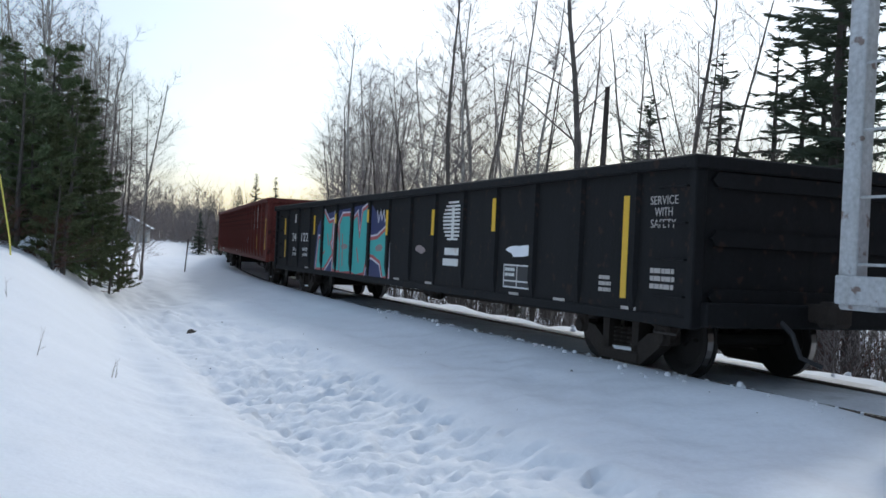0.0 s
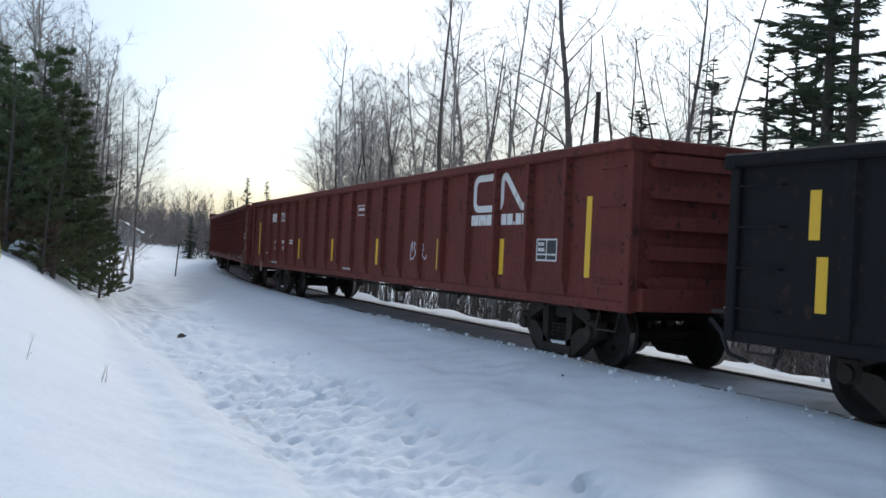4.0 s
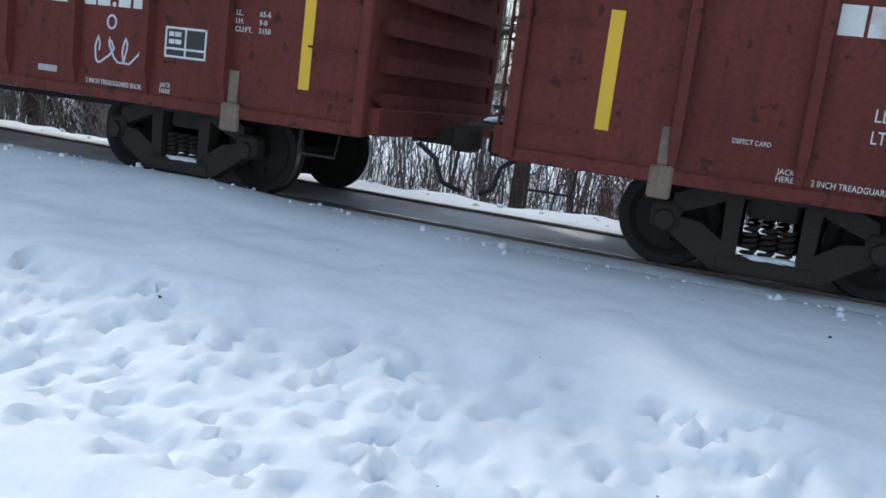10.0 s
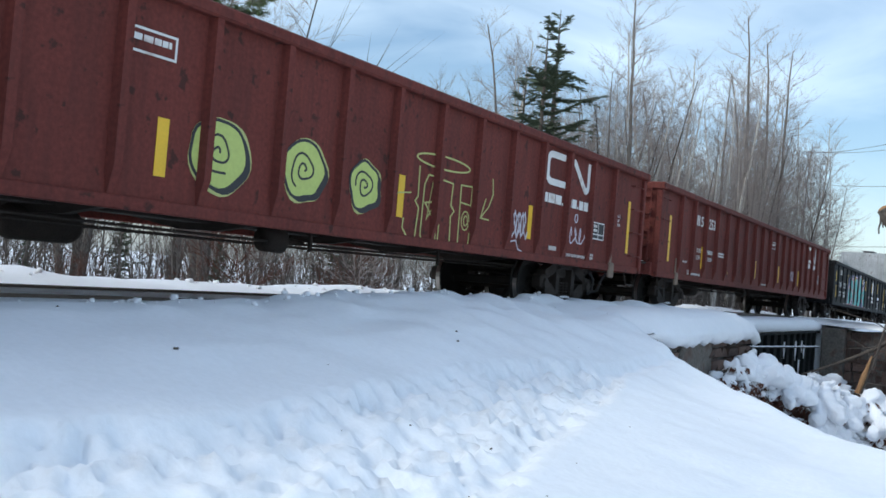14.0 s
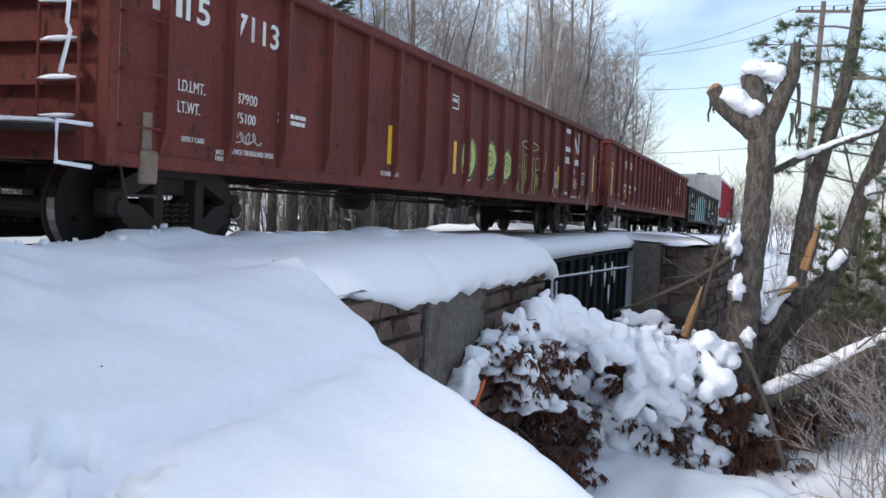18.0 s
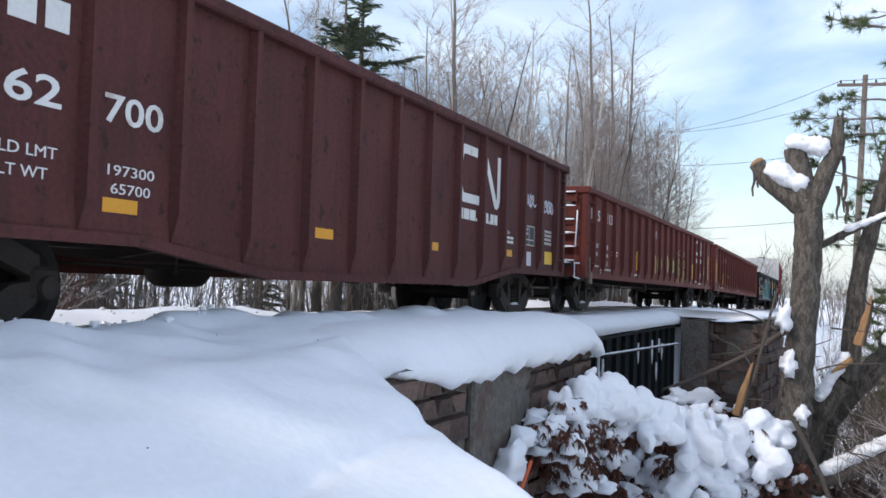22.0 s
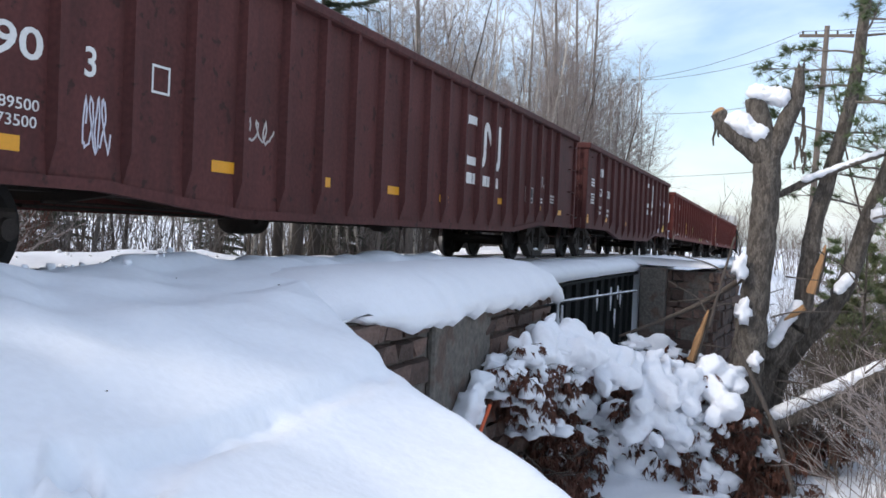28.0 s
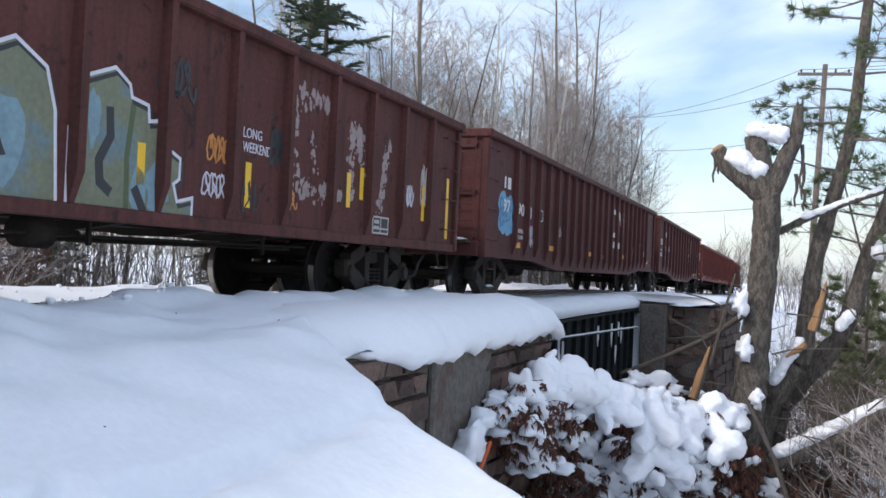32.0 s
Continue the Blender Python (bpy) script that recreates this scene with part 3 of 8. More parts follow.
def stroke(mb, pts, w, mi=0, y=SIDE_Y, deep=0.006):
    """A painted line of width w through (x, z) points, mitred at its bends."""
    clean = [pts[0]]
    for q in pts[1:]:
        if math.hypot(q[0] - clean[-1][0], q[1] - clean[-1][1]) > 1e-4:
            clean.append(q)
    n = len(clean)
    shut = math.hypot(clean[0][0] - clean[-1][0], clean[0][1] - clean[-1][1]) < 1e-4
    vs = []
    for k, (a, b) in enumerate(clean):
        p = clean[k - 1] if k else (clean[-2] if shut else None)
        q = clean[k + 1] if k < n - 1 else (clean[1] if shut else None)
        dirs = []
        if p is not None:
            dirs.append(Vector((a - p[0], b - p[1])).normalized())
        if q is not None:
            dirs.append(Vector((q[0] - a, q[1] - b)).normalized())
        t = sum(dirs, Vector((0, 0)))
        t = t.normalized() if t.length > 0.05 else dirs[0]
        h = w / 2 / max(0.5, abs(t.dot(dirs[0])))
        ext = 0.0 if (p is not None and q is not None) else (w * 0.35 if q is None else -w * 0.35)
        for side in (1, -1):
            for dep in (deep, 0.0005):
                vs.append((a - t.y * h * side + t.x * ext, y - dep, b + t.x * h * side + t.y * ext))
    fs = []
    for k in range(n - 1):
        o, m = k * 4, k * 4 + 4
        fs += [(o, m, m + 2, o + 2), (o + 1, m + 1, m, o), (o + 2, m + 2, m + 3, o + 3)]
    return mb.add(vs, fs, mi)


def ring_pts(cx, cz, rx, rz, n=20, wob=0.0, seed=0, a0=0.0):
    out = []
    for k in range(n):
        t = a0 + 2 * math.pi * k / n
        q = 1 + wob * noise.noise(Vector((math.cos(t) * 1.3 + seed * 5, math.sin(t) * 1.3, seed)))
        out.append((cx + rx * q * math.cos(t), cz + rz * q * math.sin(t)))
    return out


def lettering(name, text, x, z, height, mat, parent, width=None, label="", bold=0.0):
    """Readable words or numbers on a car's side, as a thin mesh."""
    cu = bpy.data.curves.new(name, "FONT")
    cu.body, cu.size, cu.extrude, cu.offset = text, height / 0.69, 0.002, bold * height
    cu.resolution_u = 3
    tmp = bpy.data.objects.new(name, cu)
    scene.collection.objects.link(tmp)
    dg = bpy.context.evaluated_depsgraph_get()
    me = bpy.data.meshes.new_from_object(tmp.evaluated_get(dg))
    bpy.data.objects.remove(tmp)
    bpy.data.curves.remove(cu)
    n = len(me.vertices)
    co = np.empty(n * 3)
    me.vertices.foreach_get("co", co)
    co = co.reshape(-1, 3)
    u0, u1 = co[:, 0].min(), co[:, 0].max()
    k = (width / (u1 - u0)) if width else 1.0
    out = np.stack([x + (co[:, 0] - u0) * k, SIDE_Y - 0.003 - co[:, 2], z + co[:, 1]], 1)
    me.vertices.foreach_set("co", out.ravel())
    me.materials.clear()
    me.materials.append(mat)
    me.update()
    ob = new(name, me)
    ob.parent = parent
    if label:
        ob["label"] = label
    return ob


def lines_of(mb, x0, x1, z1, z0, rows, mi=0, seed=0):
    """Small print that cannot be read: bars of its size."""
    r = random.Random(seed)
    h = (z1 - z0) / rows
    for i in range(rows):
        x, zt = x0, z1 - i * h
        while x < x1 - 0.02:
            w = min(r.uniform(0.05, 0.14), x1 - x)
            rect(mb, x, x + w * 0.85, zt - h * 0.62, zt, mi)
            x += w
    return mb


def bar_row(car, spans, z0, z1):
    """A line of large lettering as plain bars, dots low."""
    for a, b in spans:
        part("lettering_bar", rect(Builder(), a, b, z0, z0 + (0.045 if b - a < 0.06 else z1 - z0)), WHITE_PAINT, car, "white bar of lettering")


# -- wheels and trucks, built once --
def wheel_profile():
    return [(0.0, -0.09), (0.09, -0.09), (0.10, -0.05), (0.30, 0.0), (0.36, -0.055), (WHEEL_R, -0.06), (WHEEL_R + 0.002, 0.045), (WHEEL_R + 0.028, 0.055), (WHEEL_R + 0.028, 0.075), (0.36, 0.07), (0.30, 0.03), (0.10, 0.07), (0.09, 0.1), (0.0, 0.1)]


def wheelset_mesh():
    mb = Builder()
    for side in (-1, 1):
        prof = [(r, side * 0.755 - side * w) for r, w in wheel_profile()]
        mb.lathe(prof, "y", 28)
        # tread, worn bright
        mb.lathe([(WHEEL_R + 0.003, side * 0.755 + side * 0.05), (WHEEL_R + 0.004, side * 0.755 - side * 0.03)], "y", 28, mi=1)
        # holes cast in the plate show the turning
        for k in range(2):
            t = math.pi * k
            mb.box(0.2 * math.cos(t) - 0.03, 0.2 * math.cos(t) + 0.03, side * 0.80 - 0.03, side * 0.80 + 0.03, 0.2 * math.sin(t) - 0.02, 0.2 * math.sin(t) + 0.02, 0.005)
    mb.tube([(0, -0.95, 0), (0, 0.95, 0)], 0.075, 10)
    me = mb.mesh("wheelset", False)
    me.materials.append(WHEEL_STEEL)
    me.materials.append(TREAD_STEEL)
    return me


def side_frame_mesh():
    """Cast side frame: an arch bar shape with two triangular openings and a spring nest."""
    mb = Builder()
    y0, y1 = -0.09, 0.08
    # journal boxes
    for sx in (-1, 1):
        mb.box(sx * 0.89 - 0.13, sx * 0.89 + 0.13, y0 - 0.03, y1, 0.36, 0.60, 0.03)
        mb.lathe([(0.0, y0 - 0.075), (0.085, y0 - 0.07), (0.095, y0 - 0.03), (0.095, y1)], "y", 14, (sx * 0.89, 0, 0.44))
        # top member
        mb.prism([(sx * 0.84, 0.50), (sx * 0.84, 0.68), (sx * 0.40, 0.86), (sx * 0.26, 0.74), (sx * 0.52, 0.62)][::sx], "y", y0, y1)
        # bottom member, sloping down to the nest
        mb.prism([(sx * 0.88, 0.50), (sx * 0.82, 0.32), (sx * 0.44, 0.07), (sx * 0.26, 0.07), (sx * 0.26, 0.25), (sx * 0.58, 0.46)][::sx], "y", y0, y1)
        # column
        mb.prism([(sx * 0.25, 0.20), (sx * 0.38, 0.20), (sx * 0.40, 0.78), (sx * 0.25, 0.78)][::sx], "y", y0, y1)
    mb.box(-0.42, 0.42, y0, y1, 0.72, 0.82, 0.02)
    mb.box(-0.42, 0.42, y0 - 0.02, y1 + 0.02, 0.06, 0.22, 0.03)
    me = mb.mesh("side_frame")
    me.materials.append(TRUCK_IRON)
    return me


def spring_mesh():
    """Three coil springs side by side."""
    mb = Builder()
    for cx in (-0.15, 0.0, 0.15):
        pts = [(cx + 0.058 * math.cos(t), 0.058 * math.sin(t), 0.23 + 0.26 * t / (2 * math.pi * 5)) for t in np.linspace(0, 2 * math.pi * 5, 50)]
        mb.tube(pts, 0.017, 4)
    me = mb.mesh("spring_nest")
    me.materials.append(TRUCK_IRON)
    return me


WHEELSET, SIDE_FRAME, SPRINGS = wheelset_mesh(), side_frame_mesh(), spring_mesh()
BOLSTER = Builder().box(-0.22, 0.22, -1.0, 1.0, 0.56, 0.74, 0.03).box(-0.5, 0.5, -0.35, 0.35, 0.62, 0.80, 0.03).box(-0.62, -0.54, -0.8, 0.8, 0.30, 0.42, 0.02).box(0.54, 0.62, -0.8, 0.8, 0.30, 0.42, 0.02).mesh("truck")
BOLSTER.materials.append(TRUCK_IRON)
SNOW_ON_FRAME = Builder().lump((0.03, 0, 0.228), (0.22, 0.05, 0.025), 3, 0.9, 7, 12).mesh("packed_snow", True)
SNOW_ON_FRAME.materials.append(SNOW_CLUMP)
WHEELSETS = []


def add_truck(car, x):
    tk = new("truck", BOLSTER)
    tk.parent = car
    tk.location = (x, 0, 0)
    tk["label"] = "dark cast-iron truck with two wheelsets"
    for sy_ in (-1, 1):
        for nm, me, y in (("side_frame", SIDE_FRAME, sy_ * 1.0), ("spring_nest", SPRINGS, sy_ * 1.0)):
            o = new(nm, me)
            o.parent = tk
            o.location = (0, y, 0)
            if sy_ > 0 and nm == "side_frame":
                o.rotation_euler = (0, 0, math.pi)
    o = new("packed_snow", SNOW_ON_FRAME)
    o.parent, o.location = tk, (0, -1.06, 0)
    for dx in (-0.89, 0.89):
        w = new("wheelset", WHEELSET)
        w.parent, w.location = tk, (dx, 0, WHEEL_R)
        WHEELSETS.append((w, dx))
    return tk


def rib_mesh(z0, z1, w, deep, foot):
    """A pressed side post with a tapering foot."""
    o, i = SIDE_Y - deep, SIDE_Y - 0.001
    h, b = w / 2, w / 2 * 1.5
    mb = Builder()
    vs = []
    for z, out_, k in ((z0, i - 0.004, 0.55), (z0 + foot, o, 1.0), (z1, o, 1.0)):
        vs += [(-b * k, i, z), (-h * k, out_, z), (h * k, out_, z), (b * k, i, z)]
    fs = []
    for r in (0, 4):
        for k in range(3):
            fs.append((r + k, r + k + 1, r + k + 5, r + k + 4))
    fs += [(8, 9, 10, 11), (3, 2, 1, 0)]
    mb.add(vs, fs)
    return mb


def gondola(label, L, top, low, belly, ribs, paint, end_style="corrugated", rib_w=0.085, rib_deep=0.09, ladder=True, truck_in=TRUCK_IN, shift=0.0, snowy=False):
    """An open freight car in its own space: x ahead, z up from the railhead."""
    car = thing("gondola_car", label, "railway car", group="cars of the freight train")
    if belly is None:
        outline = [(-L, low), (L, low), (L, top - 0.1), (-L, top - 0.1)]
    else:
        zb, a, b = belly
        outline = [(-L, low), (-L + a, low), (-L + b, zb), (L - b, zb), (L - a, low), (L, low), (L, top - 0.1), (-L, top - 0.1)]

    def low_at(x):
        if belly is None:
            return low
        zb, a, b = belly
        return float(np.interp(L - abs(x), (0, a, b, L), (low, low, zb, zb)))
    for side in (-1, 1):
        a, b = (SIDE_Y, SIDE_Y + 0.05) if side < 0 else (-SIDE_Y - 0.05, -SIDE_Y)
        part("side_plate", Builder().prism(outline, "y", a, b), paint, car)
    # posts
    posts = {}
    for x in ribs:
        key = round(low_at(x), 2)
        if key not in posts:
            posts[key] = part("side_post", rib_mesh(key + 0.03, top - 0.11, rib_w, rib_deep, 0.28), paint, car)
            posts[key].location = (x, 0, 0)
        else:
            again(posts[key], Matrix.Translation((x, 0, 0)))
        again(posts[key], Matrix.Translation((x, 0, 0)) @ Matrix.Rotation(math.pi, 4, "Z"))
    for side in (-1, 1):
        y0, y1 = sorted((side * 1.40, side * 1.615))
        part("top_chord", Builder().box(-L - 0.02, L + 0.02, y0, y1, top - 0.13, top, 0.022), paint, car)
        # sill along the foot of the side
        sill = Builder()
        y0, y1 = sorted((side * 1.44, side * 1.535))
        if belly is None:
            sill.box(-L, L, y0, y1, low - 0.05, low + 0.07, 0.012)
        else:
            zb, a, b = belly
            run = [(-L, low), (-L + a, low), (-L + b, zb), (L - b, zb), (L - a, low), (L, low)]
            for k in range(len(run)):
                u, v = run[k]
                sill.add([(u, y0, v - 0.03), (u, y0, v + 0.06), (u, y1, v + 0.06), (u, y1, v - 0.03)], [])
            sill.f = [(4 * k + m, 4 * k + (m + 1) % 4, 4 * k + 4 + (m + 1) % 4, 4 * k + 4 + m) for k in range(len(run) - 1) for m in range(4)] + [(0, 1, 2, 3), (23, 22, 21, 20)]
            sill.mi = [0] * len(sill.f)
        part("side_sill", sill, paint, car)
    # ends
    for side in (-1, 1):
        mb = Builder()
        x0, x1 = sorted((side * (L - 0.06), side * L))
        mb.box(x0, x1, -1.45, 1.45, low - 0.02, top - 0.05, 0)
        e = part("end_plate", mb, paint, car)
        n = 5 if end_style == "corrugated" else 3
        for k in range(n):
            z = low + 0.3 + (top - low - 0.55) * k / (n - 1)
            prof = [(0.0, z - 0.09), (0.10, z - 0.02), (0.10, z + 0.02), (0.0, z + 0.09)]
            part("end_rib", Builder().prism([(-1.3, z - 0.08), (1.3, z - 0.08), (1.36, z), (1.3, z + 0.08), (-1.3, z + 0.08), (-1.36, z)], "x", side * L, side * (L + (0.09 if end_style == "corrugated" else 0.05))), paint, e)
        part("end_chord", Builder().box(min(side * (L - 0.1), side * (L + 0.07)), max(side * (L - 0.1), side * (L + 0.07)), -1.62, 1.62, top - 0.15, top + 0.002, 0.02), paint, car)
        for sy_ in (-1, 1):
            part("corner_post", Builder().box(*sorted((side * (L - 0.09), side * (L + 0.03))), *sorted((sy_ * 1.42, sy_ * 1.565)), low - 0.04, top - 0.12, 0.015), paint, car)
        # coupler and draft gear
        part("coupler", Builder().box(*sorted((side * (L - 0.2), side * (L + 0.40))), -0.09, 0.09, 0.74, 0.94, 0.03).box(*sorted((side * (L + 0.30), side * (L + 0.56))), -0.17, 0.15, 0.70, 0.98, 0.05), TRUCK_IRON, car, "rusty knuckle coupler")
        part("end_sill", Builder().box(*sorted((side * (L - 0.05), side * (L + 0.14))), -1.45, 1.45, low - 0.02, low + 0.24, 0.015), paint, car)
        hose = [(side * (L + 0.1), -0.45, 0.75), (side * (L + 0.3), -0.45, 0.62), (side * (L + 0.38), -0.40, 0.38), (side * (L + 0.54), -0.25, 0.30)]
        part("air_hose", Builder().tube(hose, 0.028, 6), BLACK_INK, car, "black rubber brake hose")
        # grab irons near the corner
        for k in range(4):
            z = low + 0.28 + k * (top - low - 0.6) / 3
            xa, xb = side * (L - 0.12), side * (L - 0.62)
            part("grab_iron", Builder().tube([(xa, SIDE_Y, z), (xa, SIDE_Y - 0.07, z), (xb, SIDE_Y - 0.07, z), (xb, SIDE_Y, z)], 0.011, 5), paint, car)
        # stirrup step under the corner
        xs_ = side * (L - 0.45)
        part("stirrup", Builder().tube([(xs_ - 0.22, SIDE_Y + 0.03, low), (xs_ - 0.2, SIDE_Y - 0.02, 0.42), (xs_ + 0.2, SIDE_Y - 0.02, 0.42), (xs_ + 0.22, SIDE_Y + 0.03, low)], 0.015, 5), TRUCK_IRON, car)
    if ladder:
        for y in (-1.35, -0.95):
            part("ladder_stile", Builder().tube([(-L - 0.13, y, low + 0.1), (-L - 0.13, y, top - 0.1)], 0.016, 5), paint, car)
        for k in range(6):
            z = low + 0.3 + k * 0.3
            part("rung", Builder().tube([(-L - 0.13, -1.35, z), (-L - 0.13, -0.95, z)], 0.012, 5), paint, car)
        if snowy:
            for k in range(6):
                part("rung_snow", Builder().lump((-L - 0.13, -1.15, low + 0.322 + k * 0.3), (0.03, 0.19, 0.022), k, 0.5, 5, 9), SNOW_CLUMP, car, "snow lying on a rung", True)
            rail = [(-L - 0.30, -1.42, top - 0.55), (-L - 0.34, -1.42, top - 0.95), (-L - 0.28, -1.40, low + 0.95), (-L - 0.40, -1.42, low + 0.62)]
            part("handrail", Builder().tube(rail, 0.016, 6), SNOW_CLUMP, car, "handrail coated with snow", True)
            part("corner_step", Builder().tube([(-L - 0.05, -1.42, low + 0.26), (-L - 0.42, -1.42, low + 0.26), (-L - 0.42, -1.42, low - 0.05), (-L - 0.05, -1.42, low - 0.07)], 0.02, 6), SNOW_CLUMP, car, "corner step coated with snow")
        bw = Builder().lathe([(0.24, -0.012), (0.26, 0.0), (0.24, 0.012), (0.225, 0.0), (0.24, -0.012)], "x", 18, (-L - 0.22, 0.5, top - 0.25))
        for k in range(4):
            t = math.pi * k / 4
            bw.tube([(-L - 0.22, 0.5 - 0.23 * math.cos(t), top - 0.25 - 0.23 * math.sin(t)), (-L - 0.22, 0.5 + 0.23 * math.cos(t), top - 0.25 + 0.23 * math.sin(t))], 0.009, 4)
        bw.tube([(-L, 0.5, top - 0.25), (-L - 0.22, 0.5, top - 0.25)], 0.02, 6)
        part("brake_wheel", bw, TRUCK_IRON, car, "spoked hand brake wheel")
        part("platform", Builder().box(-L - 0.42, -L - 0.05, -1.35, 1.0, low + 0.20, low + 0.24, 0.006), TRUCK_IRON, car, "end step board")
        part("platform_snow", Builder().lump((-L - 0.25, -0.3, low + 0.26), (0.16, 1.0, 0.06), 4, 0.4, 6, 14, 0.2), SNOW_CLUMP, car, "snow lying on the step board", True)
    # floor, centre sill, cross bearers and rodding under the floor
    part("floor", Builder().box(-L + 0.06, L - 0.06, -1.44, 1.44, low + 0.26, low + 0.33, 0), paint, car)
    part("centre_sill", Builder().box(-L, L, -0.22, 0.22, low - 0.02, low + 0.25, 0.01), TRUCK_IRON, car)
    for k in range(-3, 4):
        x = k * (L - 4.2) / 3
        part("cross_bearer", Builder().prism([(-1.42, low + 0.25), (-1.42, low + 0.06), (-0.3, low - 0.10), (0.3, low - 0.10), (1.42, low + 0.06), (1.42, low + 0.25)], "x", x - 0.05, x + 0.05), TRUCK_IRON, car)
    for y, z in ((-0.72, low - 0.16), (-0.5, low - 0.20), (0.5, low - 0.18)):
        part("brake_rod", Builder().tube([(-L + 3.4, y, z + 0.04), (-1.5, y, z), (1.0, y + 0.05, z), (L - 3.4, y, z + 0.04)], 0.016, 5), TRUCK_IRON, car)
    for x in (-3.2, 1.1, 4.0):
        part("rod_hanger", Builder().box(x - 0.02, x + 0.02, -0.74, -0.70, low - 0.24, low, 0.0), TRUCK_IRON, car)
    res = Builder().lathe([(0.0, -0.42), (0.15, -0.40), (0.18, -0.34), (0.18, 0.34), (0.15, 0.40), (0.0, 0.42)], "x", 16, (-1.8, 0.35, low - 0.2))
    part("air_reservoir", res, TRUCK_IRON, car, "air brake tank", True)
    part("brake_cylinder", Builder().lathe([(0.0, -0.2), (0.14, -0.2), (0.15, 0.1), (0.05, 0.16), (0.03, 0.5), (0.0, 0.5)], "x", 14, (0.6, -0.6, low - 0.14)), TRUCK_IRON, car, "", True)
    # shift moves the body along its posts and trucks to fit the camera's view
    for ob in car.children:
        if ob.name.split(".")[0] != "side_post":
            ob.location.x += shift
    for x in (-(L - truck_in), L - truck_in):
        add_truck(car, x)
    return car


def lift_body(car):
    """Sets everything but trucks and couplers up on the springs."""
    for ob in car.children:
        if ob.name.split(".")[0] not in ("truck", "coupler", "air_hose"):
            ob.matrix_basis = Matrix.Translation((0, 0, BODY_UP)) @ ob.matrix_basis


def flag(car, x, z0, z1, w=0.13, mat=None):
    part("reflector", rect(Builder(), x - w / 2, x + w / 2, z0, z1), mat or YELLOW_TAPE, car, "reflective marker strip")


def long_dash(car, x, z, w=0.38, h=0.11):
    part("reflector", rect(Builder(), x - w / 2, x + w / 2, z - h / 2, z + h / 2), ORANGE_TAPE, car, "amber reflective strip")


def emblem(car, x0, x1, z0, z1, w, mat=None):
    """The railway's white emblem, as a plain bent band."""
    w = w * 0.86

    def place(u, v):
        return (x0 + (x1 - x0) * u, z0 + (z1 - z0) * v)

    def bend(cu, cv, ru, rv, a, b):
        return [place(cu + ru * math.cos(math.radians(a + (b - a) * k / 5)), cv + rv * math.sin(math.radians(a + (b - a) * k / 5))) for k in range(6)]
    pts = [place(0.37, 1.0)] + bend(0.09, 0.74, 0.09, 0.26, 90, 180) + bend(0.09, 0.26, 0.09, 0.26, 180, 270) + bend(0.47, 0.26, 0.085, 0.26, 270, 360)
    pts += bend(0.605, 0.80, 0.05, 0.18, 180, 50) + bend(0.945, 0.18, 0.055, 0.18, 225, 360) + [place(1.0, 1.02)]
    mb = stroke(Builder(), pts, w)
    part("emblem", mb, mat or WHITE_PAINT, car, "white painted emblem band")


def spaced_ribs(L, first, n):
    return [-L + first + (2 * L - 2 * first) * k / (n - 1) for k in range(n)]


RIBS_LONG = [1.005 * k for k in range(-9, 10)]


def capacity_box(car, x0, x1, z0, z1, mat):
    mb = Builder()
    t = 0.022
    rect(mb, x0, x1, z0, z0 + t, 0)
    rect(mb, x0, x1, z1 - t, z1, 0)
    for x in (x0, x1 - t, (x0 + x1) / 2 - t / 2):
        rect(mb, x, x + t, z0, z1, 0)
    rect(mb, x0, x1, z0 + (z1 - z0) * 0.26, z0 + (z1 - z0) * 0.26 + t, 0)
    lines_of(mb, x0 + 0.05, x0 + (x1 - x0) * 0.42, z1 - 0.05, z1 - 0.2, 2, 0, 3)
    rect(mb, x0 + t, x1 - t, z0 + t, z1 - t, 1, SIDE_Y, 0.003)
    part("data_panel", mb, [mat, BLACK_INK], car, "framed black data panel")


def tag_scrawl(car, x0, x1, z0, z1, mat, seed, w=0.022, turns=5, label="spray-painted scrawl"):
    """Loose sprayed loops."""
    r = random.Random(seed)
    pts = []
    for k in range(turns * 14):
        t = k / (turns * 14 - 1)
        a = t * turns * 2 * math.pi
        pts.append((x0 + (x1 - x0) * (0.12 + 0.76 * t + 0.13 * math.cos(a) * (0.6 + 0.8 * r.random() * 0.4)),
                    z0 + (z1 - z0) * (0.5 + 0.40 * math.sin(a + 0.7 * math.sin(3 * t * turns)) * (0.7 + 0.3 * r.random()))))
    part("graffiti_tag", stroke(Builder(), pts, w), mat, car, label)


